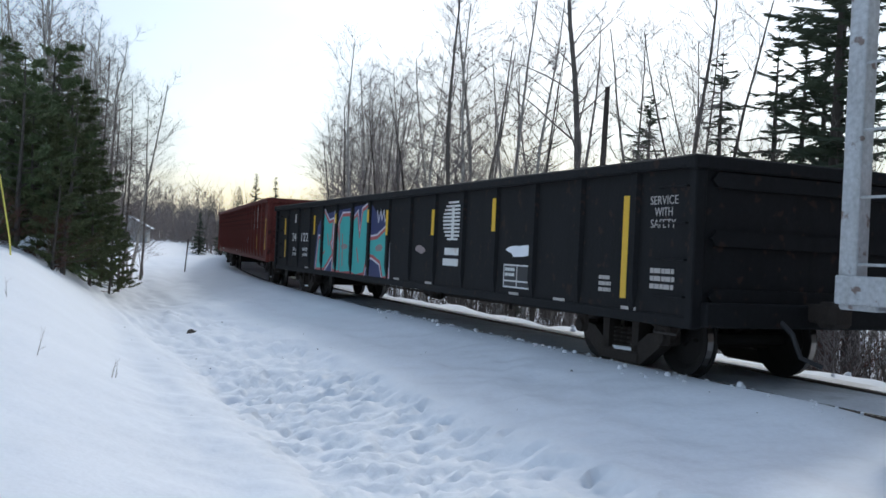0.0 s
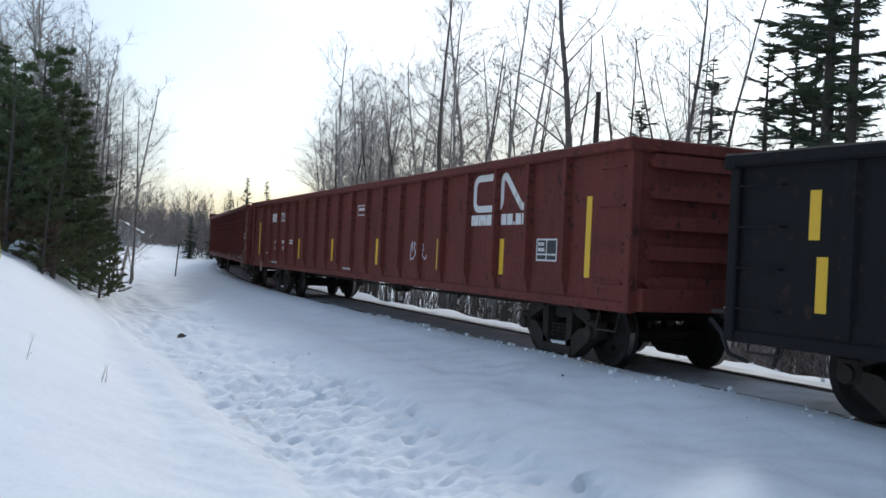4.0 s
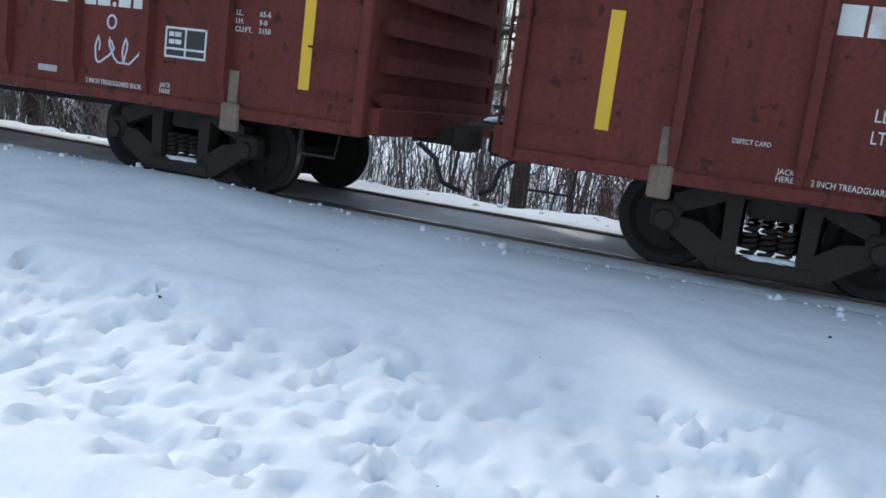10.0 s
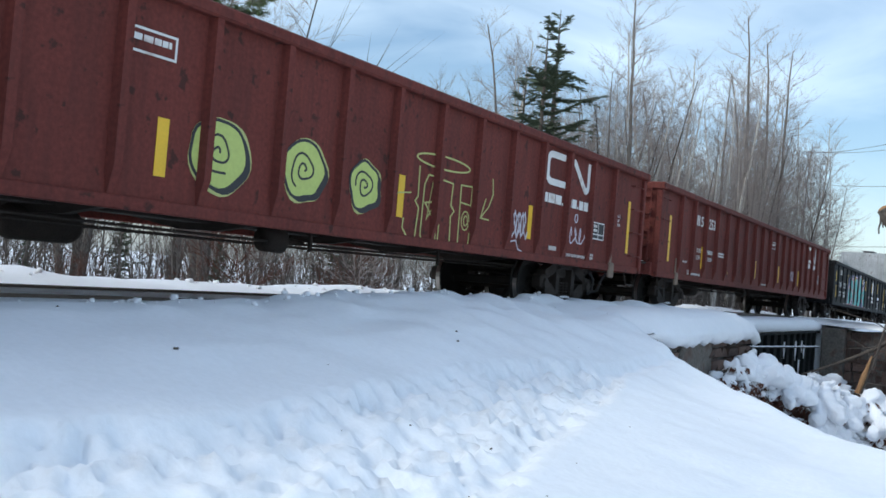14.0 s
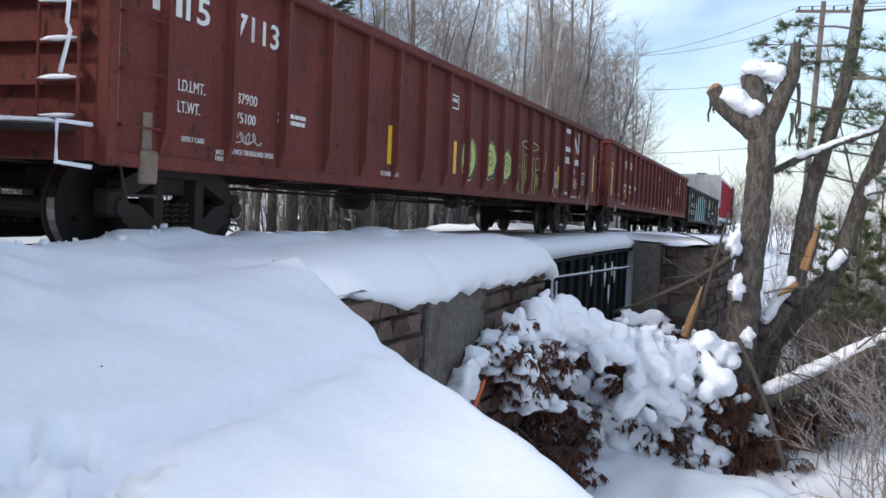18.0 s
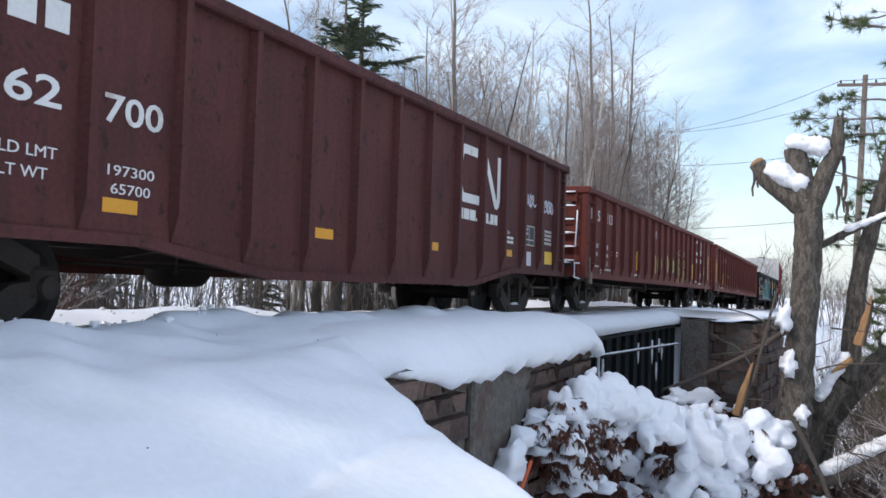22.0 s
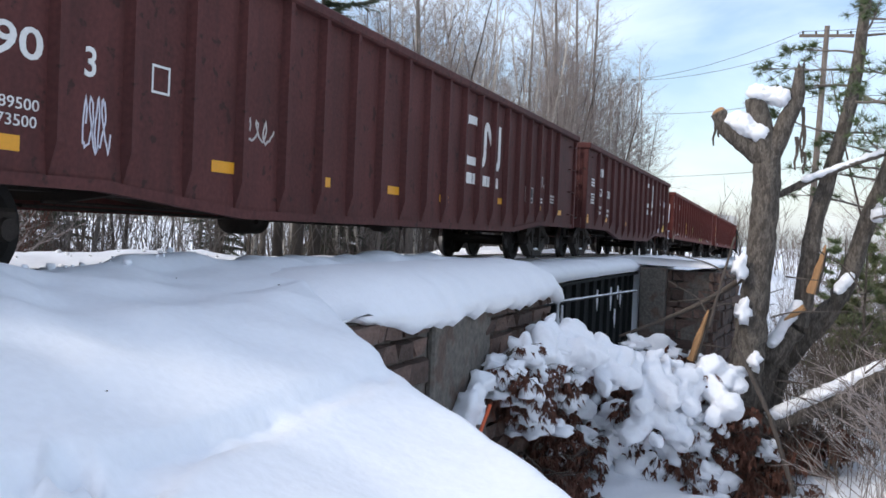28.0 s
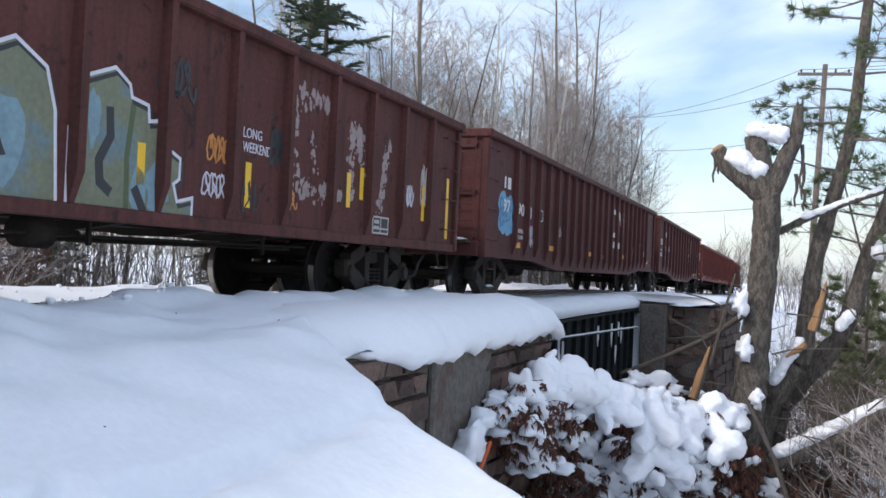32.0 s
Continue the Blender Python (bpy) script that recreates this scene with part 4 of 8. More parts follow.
def car_c():
    car = gondola("oxide-red steel gondola car with yellow markers and white lettering", 10.5, 2.65, 0.70, None, RIBS_LONG, BROWN_RED, truck_in=2.32)
    for x in (-9.68, 9.55):
        flag(car, x, 1.02, 2.02, 0.12)
    for x in (-7.12, -4.72, -1.6, 1.6, 4.8, 7.2):
        flag(car, x, 0.98, 1.50, 0.13)
    lettering("car_number", "15", -7.53, 1.99, 0.235, WHITE_PAINT, car, 0.36, "white car number", 0.02)
    part("reporting_mark", Builder().box(-7.97, -7.78, SIDE_Y - 0.004, SIDE_Y - 0.0005, 1.99, 2.225), WHITE_PAINT, car, "white block of lettering")
    part("reporting_mark", Builder().box(-7.75, -7.56, SIDE_Y - 0.004, SIDE_Y - 0.0005, 1.99, 2.225), WHITE_PAINT, car, "white block of lettering")
    lettering("car_number", "7253", -6.88, 1.99, 0.235, WHITE_PAINT, car, 0.75, "white car number", 0.02)
    lettering("lettering", "LD.LMT.", -7.58, 1.36, 0.10, WHITE_PAINT, car, 0.40)
    lettering("lettering", "LT.WT.", -7.58, 1.19, 0.10, WHITE_PAINT, car, 0.33)
    lettering("lettering", "188000", -6.66, 1.36, 0.10, WHITE_PAINT, car, 0.44)
    lettering("lettering", "75000", -6.62, 1.19, 0.10, WHITE_PAINT, car, 0.38)
    lettering("lettering", "JACK", -8.22, 0.86, 0.045, WHITE_PAINT, car, 0.14)
    lettering("lettering", "HERE", -8.22, 0.80, 0.045, WHITE_PAINT, car, 0.14)
    lettering("lettering", "2 INCH TREADGUARD SHOES", -7.95, 0.80, 0.05, WHITE_PAINT, car, 0.78)
    lettering("lettering", "DEFECT CARD", -8.6, 1.06, 0.04, WHITE_PAINT, car, 0.30)
    part("small_print", lines_of(Builder(), -5.78, -5.14, 1.47, 1.33, 2), WHITE_PAINT, car)
    part("jack_pad", Builder().box(-9.22, -9.02, SIDE_Y - 0.06, SIDE_Y, 0.52, 0.80, 0.02).box(-9.17, -9.06, SIDE_Y - 0.02, SIDE_Y, 0.80, 1.12, 0.005), JACK_TAN, car, "tan jacking bracket")
    emblem(car, 6.2, 7.9, 1.95, 2.42, 0.12)
    bar_row(car, ((6.1, 6.35), (6.37, 6.62), (6.64, 6.88), (6.92, 6.96), (7.14, 7.3), (7.33, 7.5), (7.53, 7.57), (7.6, 7.76), (7.79, 7.95)), 1.70, 1.86)
    capacity_box(car, 8.25, 8.8, 1.2, 1.5, WHITE_PAINT)
    part("sign_frame", stroke(Builder(), [(0.26, 2.0), (0.84, 2.0), (0.84, 2.2), (0.26, 2.2), (0.26, 2.0)], 0.022), WHITE_PAINT, car)
    part("small_print", lines_of(Builder(), 0.32, 0.80, 2.15, 2.06, 1), WHITE_PAINT, car)
    tag_scrawl(car, 3.4, 4.3, 1.05, 1.5, SPRAY_PALE, 4, 0.02, 4)
    part("small_print", lines_of(Builder(), -0.7, 0.0, 0.86, 0.80, 1, 0, 9), DULL_WHITE, car)
    return car


def spiral_blob(car, cx, cz, rx, rz, seed):
    mb = Builder()
    rx, rz = rx * 0.84, rz * 0.86
    out = ring_pts(cx, cz, rx, rz, 30, 0.2, seed)
    sh = [(x + 0.06, z - 0.04) for x, z in out]
    rim = [(cx + 0.025 + (x - cx) * 1.13, cz - 0.015 + (z - cz) * 1.14) for x, z in out]
    poly(mb, rim, 1, SIDE_Y, 0.002)
    poly(mb, sh, 2, SIDE_Y, 0.004)
    poly(mb, out, 0, SIDE_Y, 0.006)
    stroke(mb, out + out[:1], 0.030, 2, SIDE_Y, 0.008)
    sp = []
    for k in range(40):
        t = k / 39
        a = 2.2 + seed - t * 3.6 * math.pi
        q = 0.66 * (1 - 0.92 * t) * (1 + 0.10 * math.sin(3 * a + seed))
        sp.append((cx + rx * q * math.cos(a), cz + rz * q * math.sin(a)))
    stroke(mb, sp, 0.024, 2, SIDE_Y, 0.0085)
    part("graffiti_spiral", mb, [SPRAY_LIME, SPRAY_LIME_LINE, BLACK_INK], car, "lime spray-painted spiral with black shade")


def car_d():
    car = gondola("oxide-red steel gondola car with lime spiral graffiti", 10.2, 2.65, 0.70, None, RIBS_LONG, BROWN_RED, truck_in=2.02, shift=0.45, snowy=True)
    for x in (-9.66, 9.97):
        flag(car, x, 1.02, 2.02, 0.12)
    for x in (-4.14, -1.5, 2.25, 5.78):
        flag(car, x, 0.98, 1.50, 0.13)
    spiral_blob(car, 1.50, 1.27, 0.34, 0.32, 1)
    spiral_blob(car, 0.42, 1.31, 0.39, 0.35, 2)
    spiral_blob(car, -0.82, 1.30, 0.42, 0.38, 3)
    mb = Builder()
    el = ring_pts(3.2, 1.78, 0.66, 0.085, 26)
    stroke(mb, el + el[:1], 0.022)
    stroke(mb, [(2.62, 1.66), (2.63, 1.28), (2.57, 1.22), (2.66, 1.14), (2.62, 0.74), (2.45, 0.75), (2.33, 0.86), (2.34, 0.98)], 0.02)
    stroke(mb, [(2.74, 0.80), (2.76, 1.45), (2.84, 1.58), (3.08, 1.58), (3.10, 0.76), (2.98, 0.73), (2.80, 0.74), (2.74, 0.80)], 0.02)
    stroke(mb, [(3.16, 0.76), (3.18, 1.56), (3.45, 1.54), (3.43, 1.25), (3.52, 1.18), (3.44, 1.10), (3.46, 0.74)], 0.02)
    stroke(mb, [(3.95, 1.30), (3.96, 1.56), (3.66, 1.55), (3.67, 0.76), (3.95, 0.74), (3.96, 0.92)], 0.02)
    stroke(mb, [(3.66, 1.32), (3.95, 1.30)], 0.018)
    stroke(mb, ring_pts(3.83, 1.08, 0.10, 0.13, 12) + ring_pts(3.84, 1.08, 0.05, 0.07, 10), 0.016)
    star = [(2.80, 1.22), (3.06, 1.26), (2.86, 1.02), (2.95, 1.48), (3.02, 1.02), (2.80, 1.22)]
    stroke(mb, star, 0.026)
    stroke(mb, [(4.52, 1.74), (4.56, 1.52), (4.46, 1.34), (4.24, 1.16)], 0.02)
    stroke(mb, [(4.36, 1.44), (4.24, 1.16), (4.48, 1.15)], 0.02)
    stroke(mb, [(2.02, 0.98), (2.06, 1.20), (2.20, 1.28), (2.46, 1.31)], 0.018)
    part("graffiti_outline", mb, SPRAY_LIME_LINE, car, "lime spray-painted outline drawing")
    tag_scrawl(car, 5.15, 5.72, 0.92, 1.42, SPRAY_PALE, 8, 0.02, 6)
    part("graffiti_tag", stroke(Builder(), [(5.2, 0.90), (5.36, 0.93), (5.45, 0.80), (5.62, 0.76)], 0.018), SPRAY_PALE, car)
    emblem(car, 6.28, 7.92, 1.96, 2.40, 0.125)
    bar_row(car, ((6.12, 6.35), (6.38, 6.61), (6.64, 6.87), (6.90, 6.94), (7.13, 7.28), (7.31, 7.48), (7.52, 7.56), (7.6, 7.76), (7.8, 7.97)), 1.62, 1.77)
    tag_scrawl(car, 7.2, 7.95, 0.98, 1.34, SPRAY_PALE, 12, 0.02, 3)
    part("graffiti_tag", stroke(Builder(), ring_pts(7.52, 1.46, 0.06, 0.07, 10) + [(7.58, 1.46)], 0.02), SPRAY_PALE, car)
    capacity_box(car, 8.25, 8.78, 1.17, 1.48, WHITE_PAINT)
    for i, (a, b) in enumerate((("I.L.", "65-6"), ("I.H.", "5-0"), ("CU.FT.", "3150"))):
        lettering("lettering", a, 9.12, 1.66 - i * 0.08, 0.05, WHITE_PAINT, car)
        if b:
            lettering("lettering", b, 9.40, 1.66 - i * 0.08, 0.05, WHITE_PAINT, car)
    lettering("lettering", "2 INCH TREADGUARD SHOES", 7.2, 0.80, 0.05, WHITE_PAINT, car, 0.80)
    lettering("lettering", "JACK", 8.22, 0.86, 0.045, WHITE_PAINT, car, 0.14)
    lettering("lettering", "HERE", 8.22, 0.80, 0.045, WHITE_PAINT, car, 0.14)
    part("jack_pad", Builder().box(9.05, 9.27, SIDE_Y - 0.06, SIDE_Y, 0.52, 0.80, 0.02).box(9.1, 9.22, SIDE_Y - 0.02, SIDE_Y, 0.80, 1.12, 0.005), JACK_TAN, car, "tan jacking bracket")
    part("vent_plate", Builder().box(6.5, 6.78, SIDE_Y - 0.02, SIDE_Y, 0.86, 0.93, 0.006), DULL_WHITE, car)
    part("sign_frame", stroke(Builder(), [(-1.98, 2.02), (-1.43, 2.02), (-1.43, 2.22), (-1.98, 2.22), (-1.98, 2.02)], 0.022), WHITE_PAINT, car)
    part("small_print", lines_of(Builder(), -1.92, -1.48, 2.17, 2.08, 1), WHITE_PAINT, car)
    lettering("lettering", "RETAINER VALVE", -4.4, 0.82, 0.06, WHITE_PAINT, car, 0.62)
    lettering("car_number", "7113", -7.94, 1.99, 0.235, WHITE_PAINT, car, 0.8, "white car number", 0.02)
    part("reporting_mark", Builder().box(-9.2, -9.02, SIDE_Y - 0.004, SIDE_Y - 0.0005, 1.99, 2.225), WHITE_PAINT, car)
    part("reporting_mark", Builder().box(-8.98, -8.8, SIDE_Y - 0.004, SIDE_Y - 0.0005, 1.99, 2.225), WHITE_PAINT, car)
    lettering("car_number", "15", -8.74, 1.99, 0.235, WHITE_PAINT, car, 0.36, "white car number", 0.02)
    lettering("lettering", "LD.LMT.", -8.82, 1.36, 0.10, WHITE_PAINT, car, 0.40)
    lettering("lettering", "LT.WT.", -8.82, 1.17, 0.10, WHITE_PAINT, car, 0.33)
    lettering("lettering", "187900", -7.94, 1.36, 0.10, WHITE_PAINT, car, 0.42)
    lettering("lettering", "75100", -7.90, 1.17, 0.10, WHITE_PAINT, car, 0.36)
    lettering("lettering", "DEFECT CARD", -8.75, 0.92, 0.045, WHITE_PAINT, car, 0.34)
    lettering("lettering", "2 INCH TREADGUARD SHOES", -7.95, 0.86, 0.05, WHITE_PAINT, car, 0.78)
    lettering("lettering", "JACK", -8.22, 0.84, 0.045, WHITE_PAINT, car, 0.14)
    lettering("lettering", "HERE", -8.22, 0.78, 0.045, WHITE_PAINT, car, 0.14)
    part("small_print", lines_of(Builder(), -7.1, -6.5, 1.36, 1.22, 2, 0, 3), WHITE_PAINT, car)
    tag_scrawl(car, -8.0, -7.4, 0.95, 1.1, DULL_WHITE, 52, 0.012, 4)
    part("jack_pad", Builder().box(-9.35, -9.13, SIDE_Y - 0.06, SIDE_Y, 0.52, 0.80, 0.02).box(-9.3, -9.18, SIDE_Y - 0.02, SIDE_Y, 0.80, 1.12, 0.005), JACK_TAN, car, "tan jacking bracket")
    part("end_number", Builder().box(-9.757, -9.751, -1.2, -0.55, 2.28, 2.42).box(-9.757, -9.751, -0.45, 0.1, 2.28, 2.42), CREAM_PAINT, car, "cream bars of lettering on the end")
    return car


def car_b():
    car = gondola("black steel gondola car with teal graffiti", 9.7, 2.33, 0.55, None, [0.1 + 1.21 * k for k in range(-7, 8)], BLACK_PAINT, "plain", 0.12, 0.05)
    for x, z0, z1, out in ((-8.75, 1.5, 1.95, 0), (-8.65, 0.85, 1.35, 0), (-5.58, 1.5, 1.98, 0), (-3.53, 1.76, 1.98, 0.052), (-1.11, 1.75, 2.02, 0.052), (0.10, 1.48, 1.98, 0.052), (2.52, 1.48, 1.93, 0.052), (4.94, 1.54, 2.04, 0.052), (8.38, 0.75, 1.95, 0)):
        part("reflector", rect(Builder(), x - 0.06, x + 0.06, z0, z1, 0, SIDE_Y - out), YELLOW_TAPE, car, "reflective marker strip")
    part("reporting_mark", rect(Builder(), -7.6, -7.5, 1.82, 2.05), WHITE_PAINT, car, "white block of lettering")
    part("reporting_mark", rect(Builder(), -7.38, -7.15, 1.82, 2.05), WHITE_PAINT, car, "white block of lettering")
    for text, x, z, h, w in (("245", -7.85, 1.32, 0.22, 0.62), ("122", -6.85, 1.32, 0.22, 0.7)):
        lettering("car_number", text, x, z, h, WHITE_PAINT, car, w, "white car number")
    for text, x, z, w in (("LD LMT", -7.75, 1.06, 0.55), ("LT WT", -7.75, 0.92, 0.45), ("198700", -6.7, 1.06, 0.6), ("64300", -6.66, 0.92, 0.5)):
        lettering("lettering", text, x, z, 0.09, WHITE_PAINT, car, w)
    # teal lettering-like shapes, drawn as plain blocks
    mb = Builder()

    def sh(pts):
        return [(x - 1.3, z) for x, z in pts]
    poly(mb, sh([(-4.17, 0.66), (-3.94, 1.71), (-3.47, 2.0), (-2.12, 2.06), (0.21, 2.16), (0.61, 1.95), (1.45, 1.77), (1.5, 0.64), (0.04, 0.6), (-2.49, 0.6)]), 2, SIDE_Y, 0.0025)
    shapes = ([(-3.94, 0.67), (-3.78, 1.39), (-3.47, 1.37), (-3.42, 2.05), (-2.91, 1.76), (-2.6, 1.79), (-2.65, 1.39), (-2.78, 1.3), (-2.55, 1.06), (-3.22, 0.69)],
              [(-2.47, 0.68), (-2.39, 1.88), (-2.21, 1.73), (-2.04, 1.34), (-1.95, 0.66)],
              [(-1.89, 0.63), (-2.0, 1.74), (-1.8, 1.91), (-1.26, 1.91), (-1.15, 1.53), (-1.06, 0.68)],
              [(-1.0, 0.67), (-0.98, 1.79), (-0.7, 1.91), (-0.48, 1.38), (-0.3, 1.99), (0.09, 2.09), (0.0, 1.56), (0.16, 1.39), (-0.11, 0.69), (-0.68, 0.62)],
              [(-0.02, 1.11), (0.23, 1.37), (0.71, 1.4), (1.36, 1.62), (1.42, 0.69), (1.16, 0.64), (0.95, 0.96), (0.48, 1.07)])
    for k, pts in enumerate(shapes):
        stroke(mb, sh(pts + pts[:1]), 0.22, 3, SIDE_Y, 0.0036 + 0.0001 * k)
    for k, pts in enumerate(shapes):
        stroke(mb, sh(pts + pts[:1]), 0.14, 1, SIDE_Y, 0.0048 + 0.0001 * k)
    for k, pts in enumerate(shapes):
        poly(mb, sh(pts), 0, SIDE_Y, 0.0062 + 0.0001 * k)
    for pts in ([(-3.55, 1.35), (-3.5, 0.95), (-3.2, 1.1)], [(-1.15, 1.45), (-1.1, 0.9)], [(-0.65, 1.2), (-0.5, 0.9)], [(-3.0, 1.5), (-2.9, 1.25)], [(-1.75, 1.5), (-1.7, 0.8)]):
        stroke(mb, sh(pts), 0.05, 1, SIDE_Y, 0.0075)
    stroke(mb, sh([(0.65, 1.98), (0.75, 1.76), (0.87, 1.98), (0.95, 1.8), (1.06, 1.98), (1.15, 1.76), (1.3, 1.92)]), 0.03, 3, SIDE_Y, 0.0078)
    part("graffiti_mural", mb, [SPRAY_TEAL, SPRAY_RED, SPRAY_NAVY, SPRAY_PALE], car, "teal graffiti with red and white outlines")
    # round emblem of white bars, broken by a plain upright shape
    for k in range(11):
        z = 1.40 + k * 0.062
        hw = 0.42 * math.sqrt(max(0.0, 1 - ((z - 1.71) / 0.36) ** 2))
        if hw > 0.05:
            part("emblem_bar", rect(Builder(), 3.28 - hw, 3.28 + hw, z, z + 0.034), WHITE_PAINT, car, "white bar of a round emblem")
    part("emblem_bar", rect(Builder(), 3.23, 3.33, 1.40, 1.95, 0, SIDE_Y, 0.007), WHITE_PAINT, car, "white upright of a round emblem")
    for x0, x1, z0, z1 in ((2.98, 3.64, 1.15, 1.27), (2.92, 3.66, 0.97, 1.09)):
        part("name_bar", rect(Builder(), x0, x1, z0, z1), WHITE_PAINT, car, "white bar of lettering")
    capacity_box(car, 5.25, 6.1, 0.72, 1.06, WHITE_PAINT)
    for x, z, w, h, mat in ((5.72, 1.27, 0.36, 0.085, SNOW_CLUMP), (-2.9, 1.22, 0.24, 0.06, CHIPPED), (-0.45, 1.22, 0.24, 0.06, CHIPPED), (1.85, 1.22, 0.25, 0.07, CHIPPED)):
        part("torn_dent", poly(Builder(), ring_pts(x, z, w, h, 16, 0.6, x), 0, SIDE_Y, 0.009), mat, car, "bright torn dent in the plate")
    for text, z, w in (("SERVICE", 1.83, 0.5), ("WITH", 1.70, 0.32), ("SAFETY", 1.57, 0.46)):
        lettering("lettering", text, 9.1 - w / 2, z, 0.095, DULL_WHITE, car, w, "worn white slogan")
    part("small_print", lines_of(Builder(), 8.9, 9.35, 1.12, 0.86, 3, 0, 8), DULL_WHITE, car)
    part("small_print", lines_of(Builder(), 7.85, 8.12, 1.0, 0.78, 3, 0, 7), DULL_WHITE, car)
    for x in (-6.2, 0.65, 2.3, 5.6, 6.9, 8.5):
        part("label_plate", rect(Builder(), x - 0.15, x + 0.15, 0.58, 0.66), DULL_WHITE, car)
    return car


def car_e():
    car = gondola("brown fishbelly gondola car with amber markers", 7.7, 2.86, 0.68, (0.45, 3.1, 4.9), [x + 0.42 for x in spaced_ribs(8.4, 1.7, 14)], BROWN_DARK, truck_in=1.65)
    lettering("car_number", "62", -5.98, 1.58, 0.21, WHITE_PAINT, car, 0.5, "white car number", 0.02)
    lettering("car_number", "700", -5.06, 1.58, 0.21, WHITE_PAINT, car, 0.66, "white car number", 0.02)
    part("reporting_mark", rect(rect(Builder(), -5.98, -5.74, 2.12, 2.34), -5.66, -5.44, 2.12, 2.34), WHITE_PAINT, car, "white blocks of lettering")
    lettering("lettering", "LD LMT", -6.0, 1.22, 0.08, WHITE_PAINT, car, 0.5)
    lettering("lettering", "LT WT", -6.0, 1.07, 0.08, WHITE_PAINT, car, 0.42)
    lettering("lettering", "197300", -5.0, 1.18, 0.08, WHITE_PAINT, car, 0.52)
    lettering("lettering", "65700", -4.96, 1.04, 0.08, WHITE_PAINT, car, 0.44)
    part("reflector", rect(Builder(), -7.6, -7.14, 0.79, 1.02), ORANGE_TAPE, car, "large amber reflector")
    part("reflector", rect(Builder(), 6.53, 7.02, 0.86, 1.10), YELLOW_TAPE, car, "large yellow reflector")
    for x, z in ((-4.85, 0.95), (-1.74, 0.93), (1.2, 0.94), (4.4, 0.98)):
        long_dash(car, x, z)
    emblem(car, 2.15, 3.82, 1.72, 2.44, 0.16)
    bar_row(car, ((2.05, 2.28), (2.31, 2.54), (2.57, 2.8), (2.83, 2.87), (3.03, 3.18), (3.21, 3.37), (3.4, 3.44), (3.47, 3.62), (3.65, 3.8)), 1.40, 1.56)
    capacity_box(car, 5.22, 5.85, 1.16, 1.52, DULL_WHITE)
    lettering("lettering", "IL 52-6", 4.2, 1.30, 0.06, WHITE_PAINT, car)
    part("small_print", lines_of(Builder(), 4.2, 4.65, 1.26, 1.12, 2, 0, 6), WHITE_PAINT, car)
    part("small_print", lines_of(Builder(), -6.95, -6.55, 2.0, 1.76, 3, 0, 1), WHITE_PAINT, car)
    part("small_print", lines_of(Builder(), -6.95, -6.5, 1.6, 1.3, 4, 0, 2), WHITE_PAINT, car)
    part("small_print", lines_of(Builder(), 6.5, 6.95, 1.5, 1.2, 4, 0, 4), DULL_WHITE, car)
    part("notice", rect(Builder(), 5.42, 5.67, 0.80, 1.05), SPRAY_PALE, car, "pale blue card")
    tag_scrawl(car, 5.15, 5.9, 1.82, 2.12, SPRAY_PALE, 21, 0.028, 4)
    tag_scrawl(car, 6.35, 7.1, 1.78, 2.1, SPRAY_PALE, 22, 0.028, 5)
    part("end_band", Builder().box(-7.706, -7.701, -1.25, 1.25, 2.46, 2.64), DULL_WHITE, car, "pale painted band along the end")
    return car


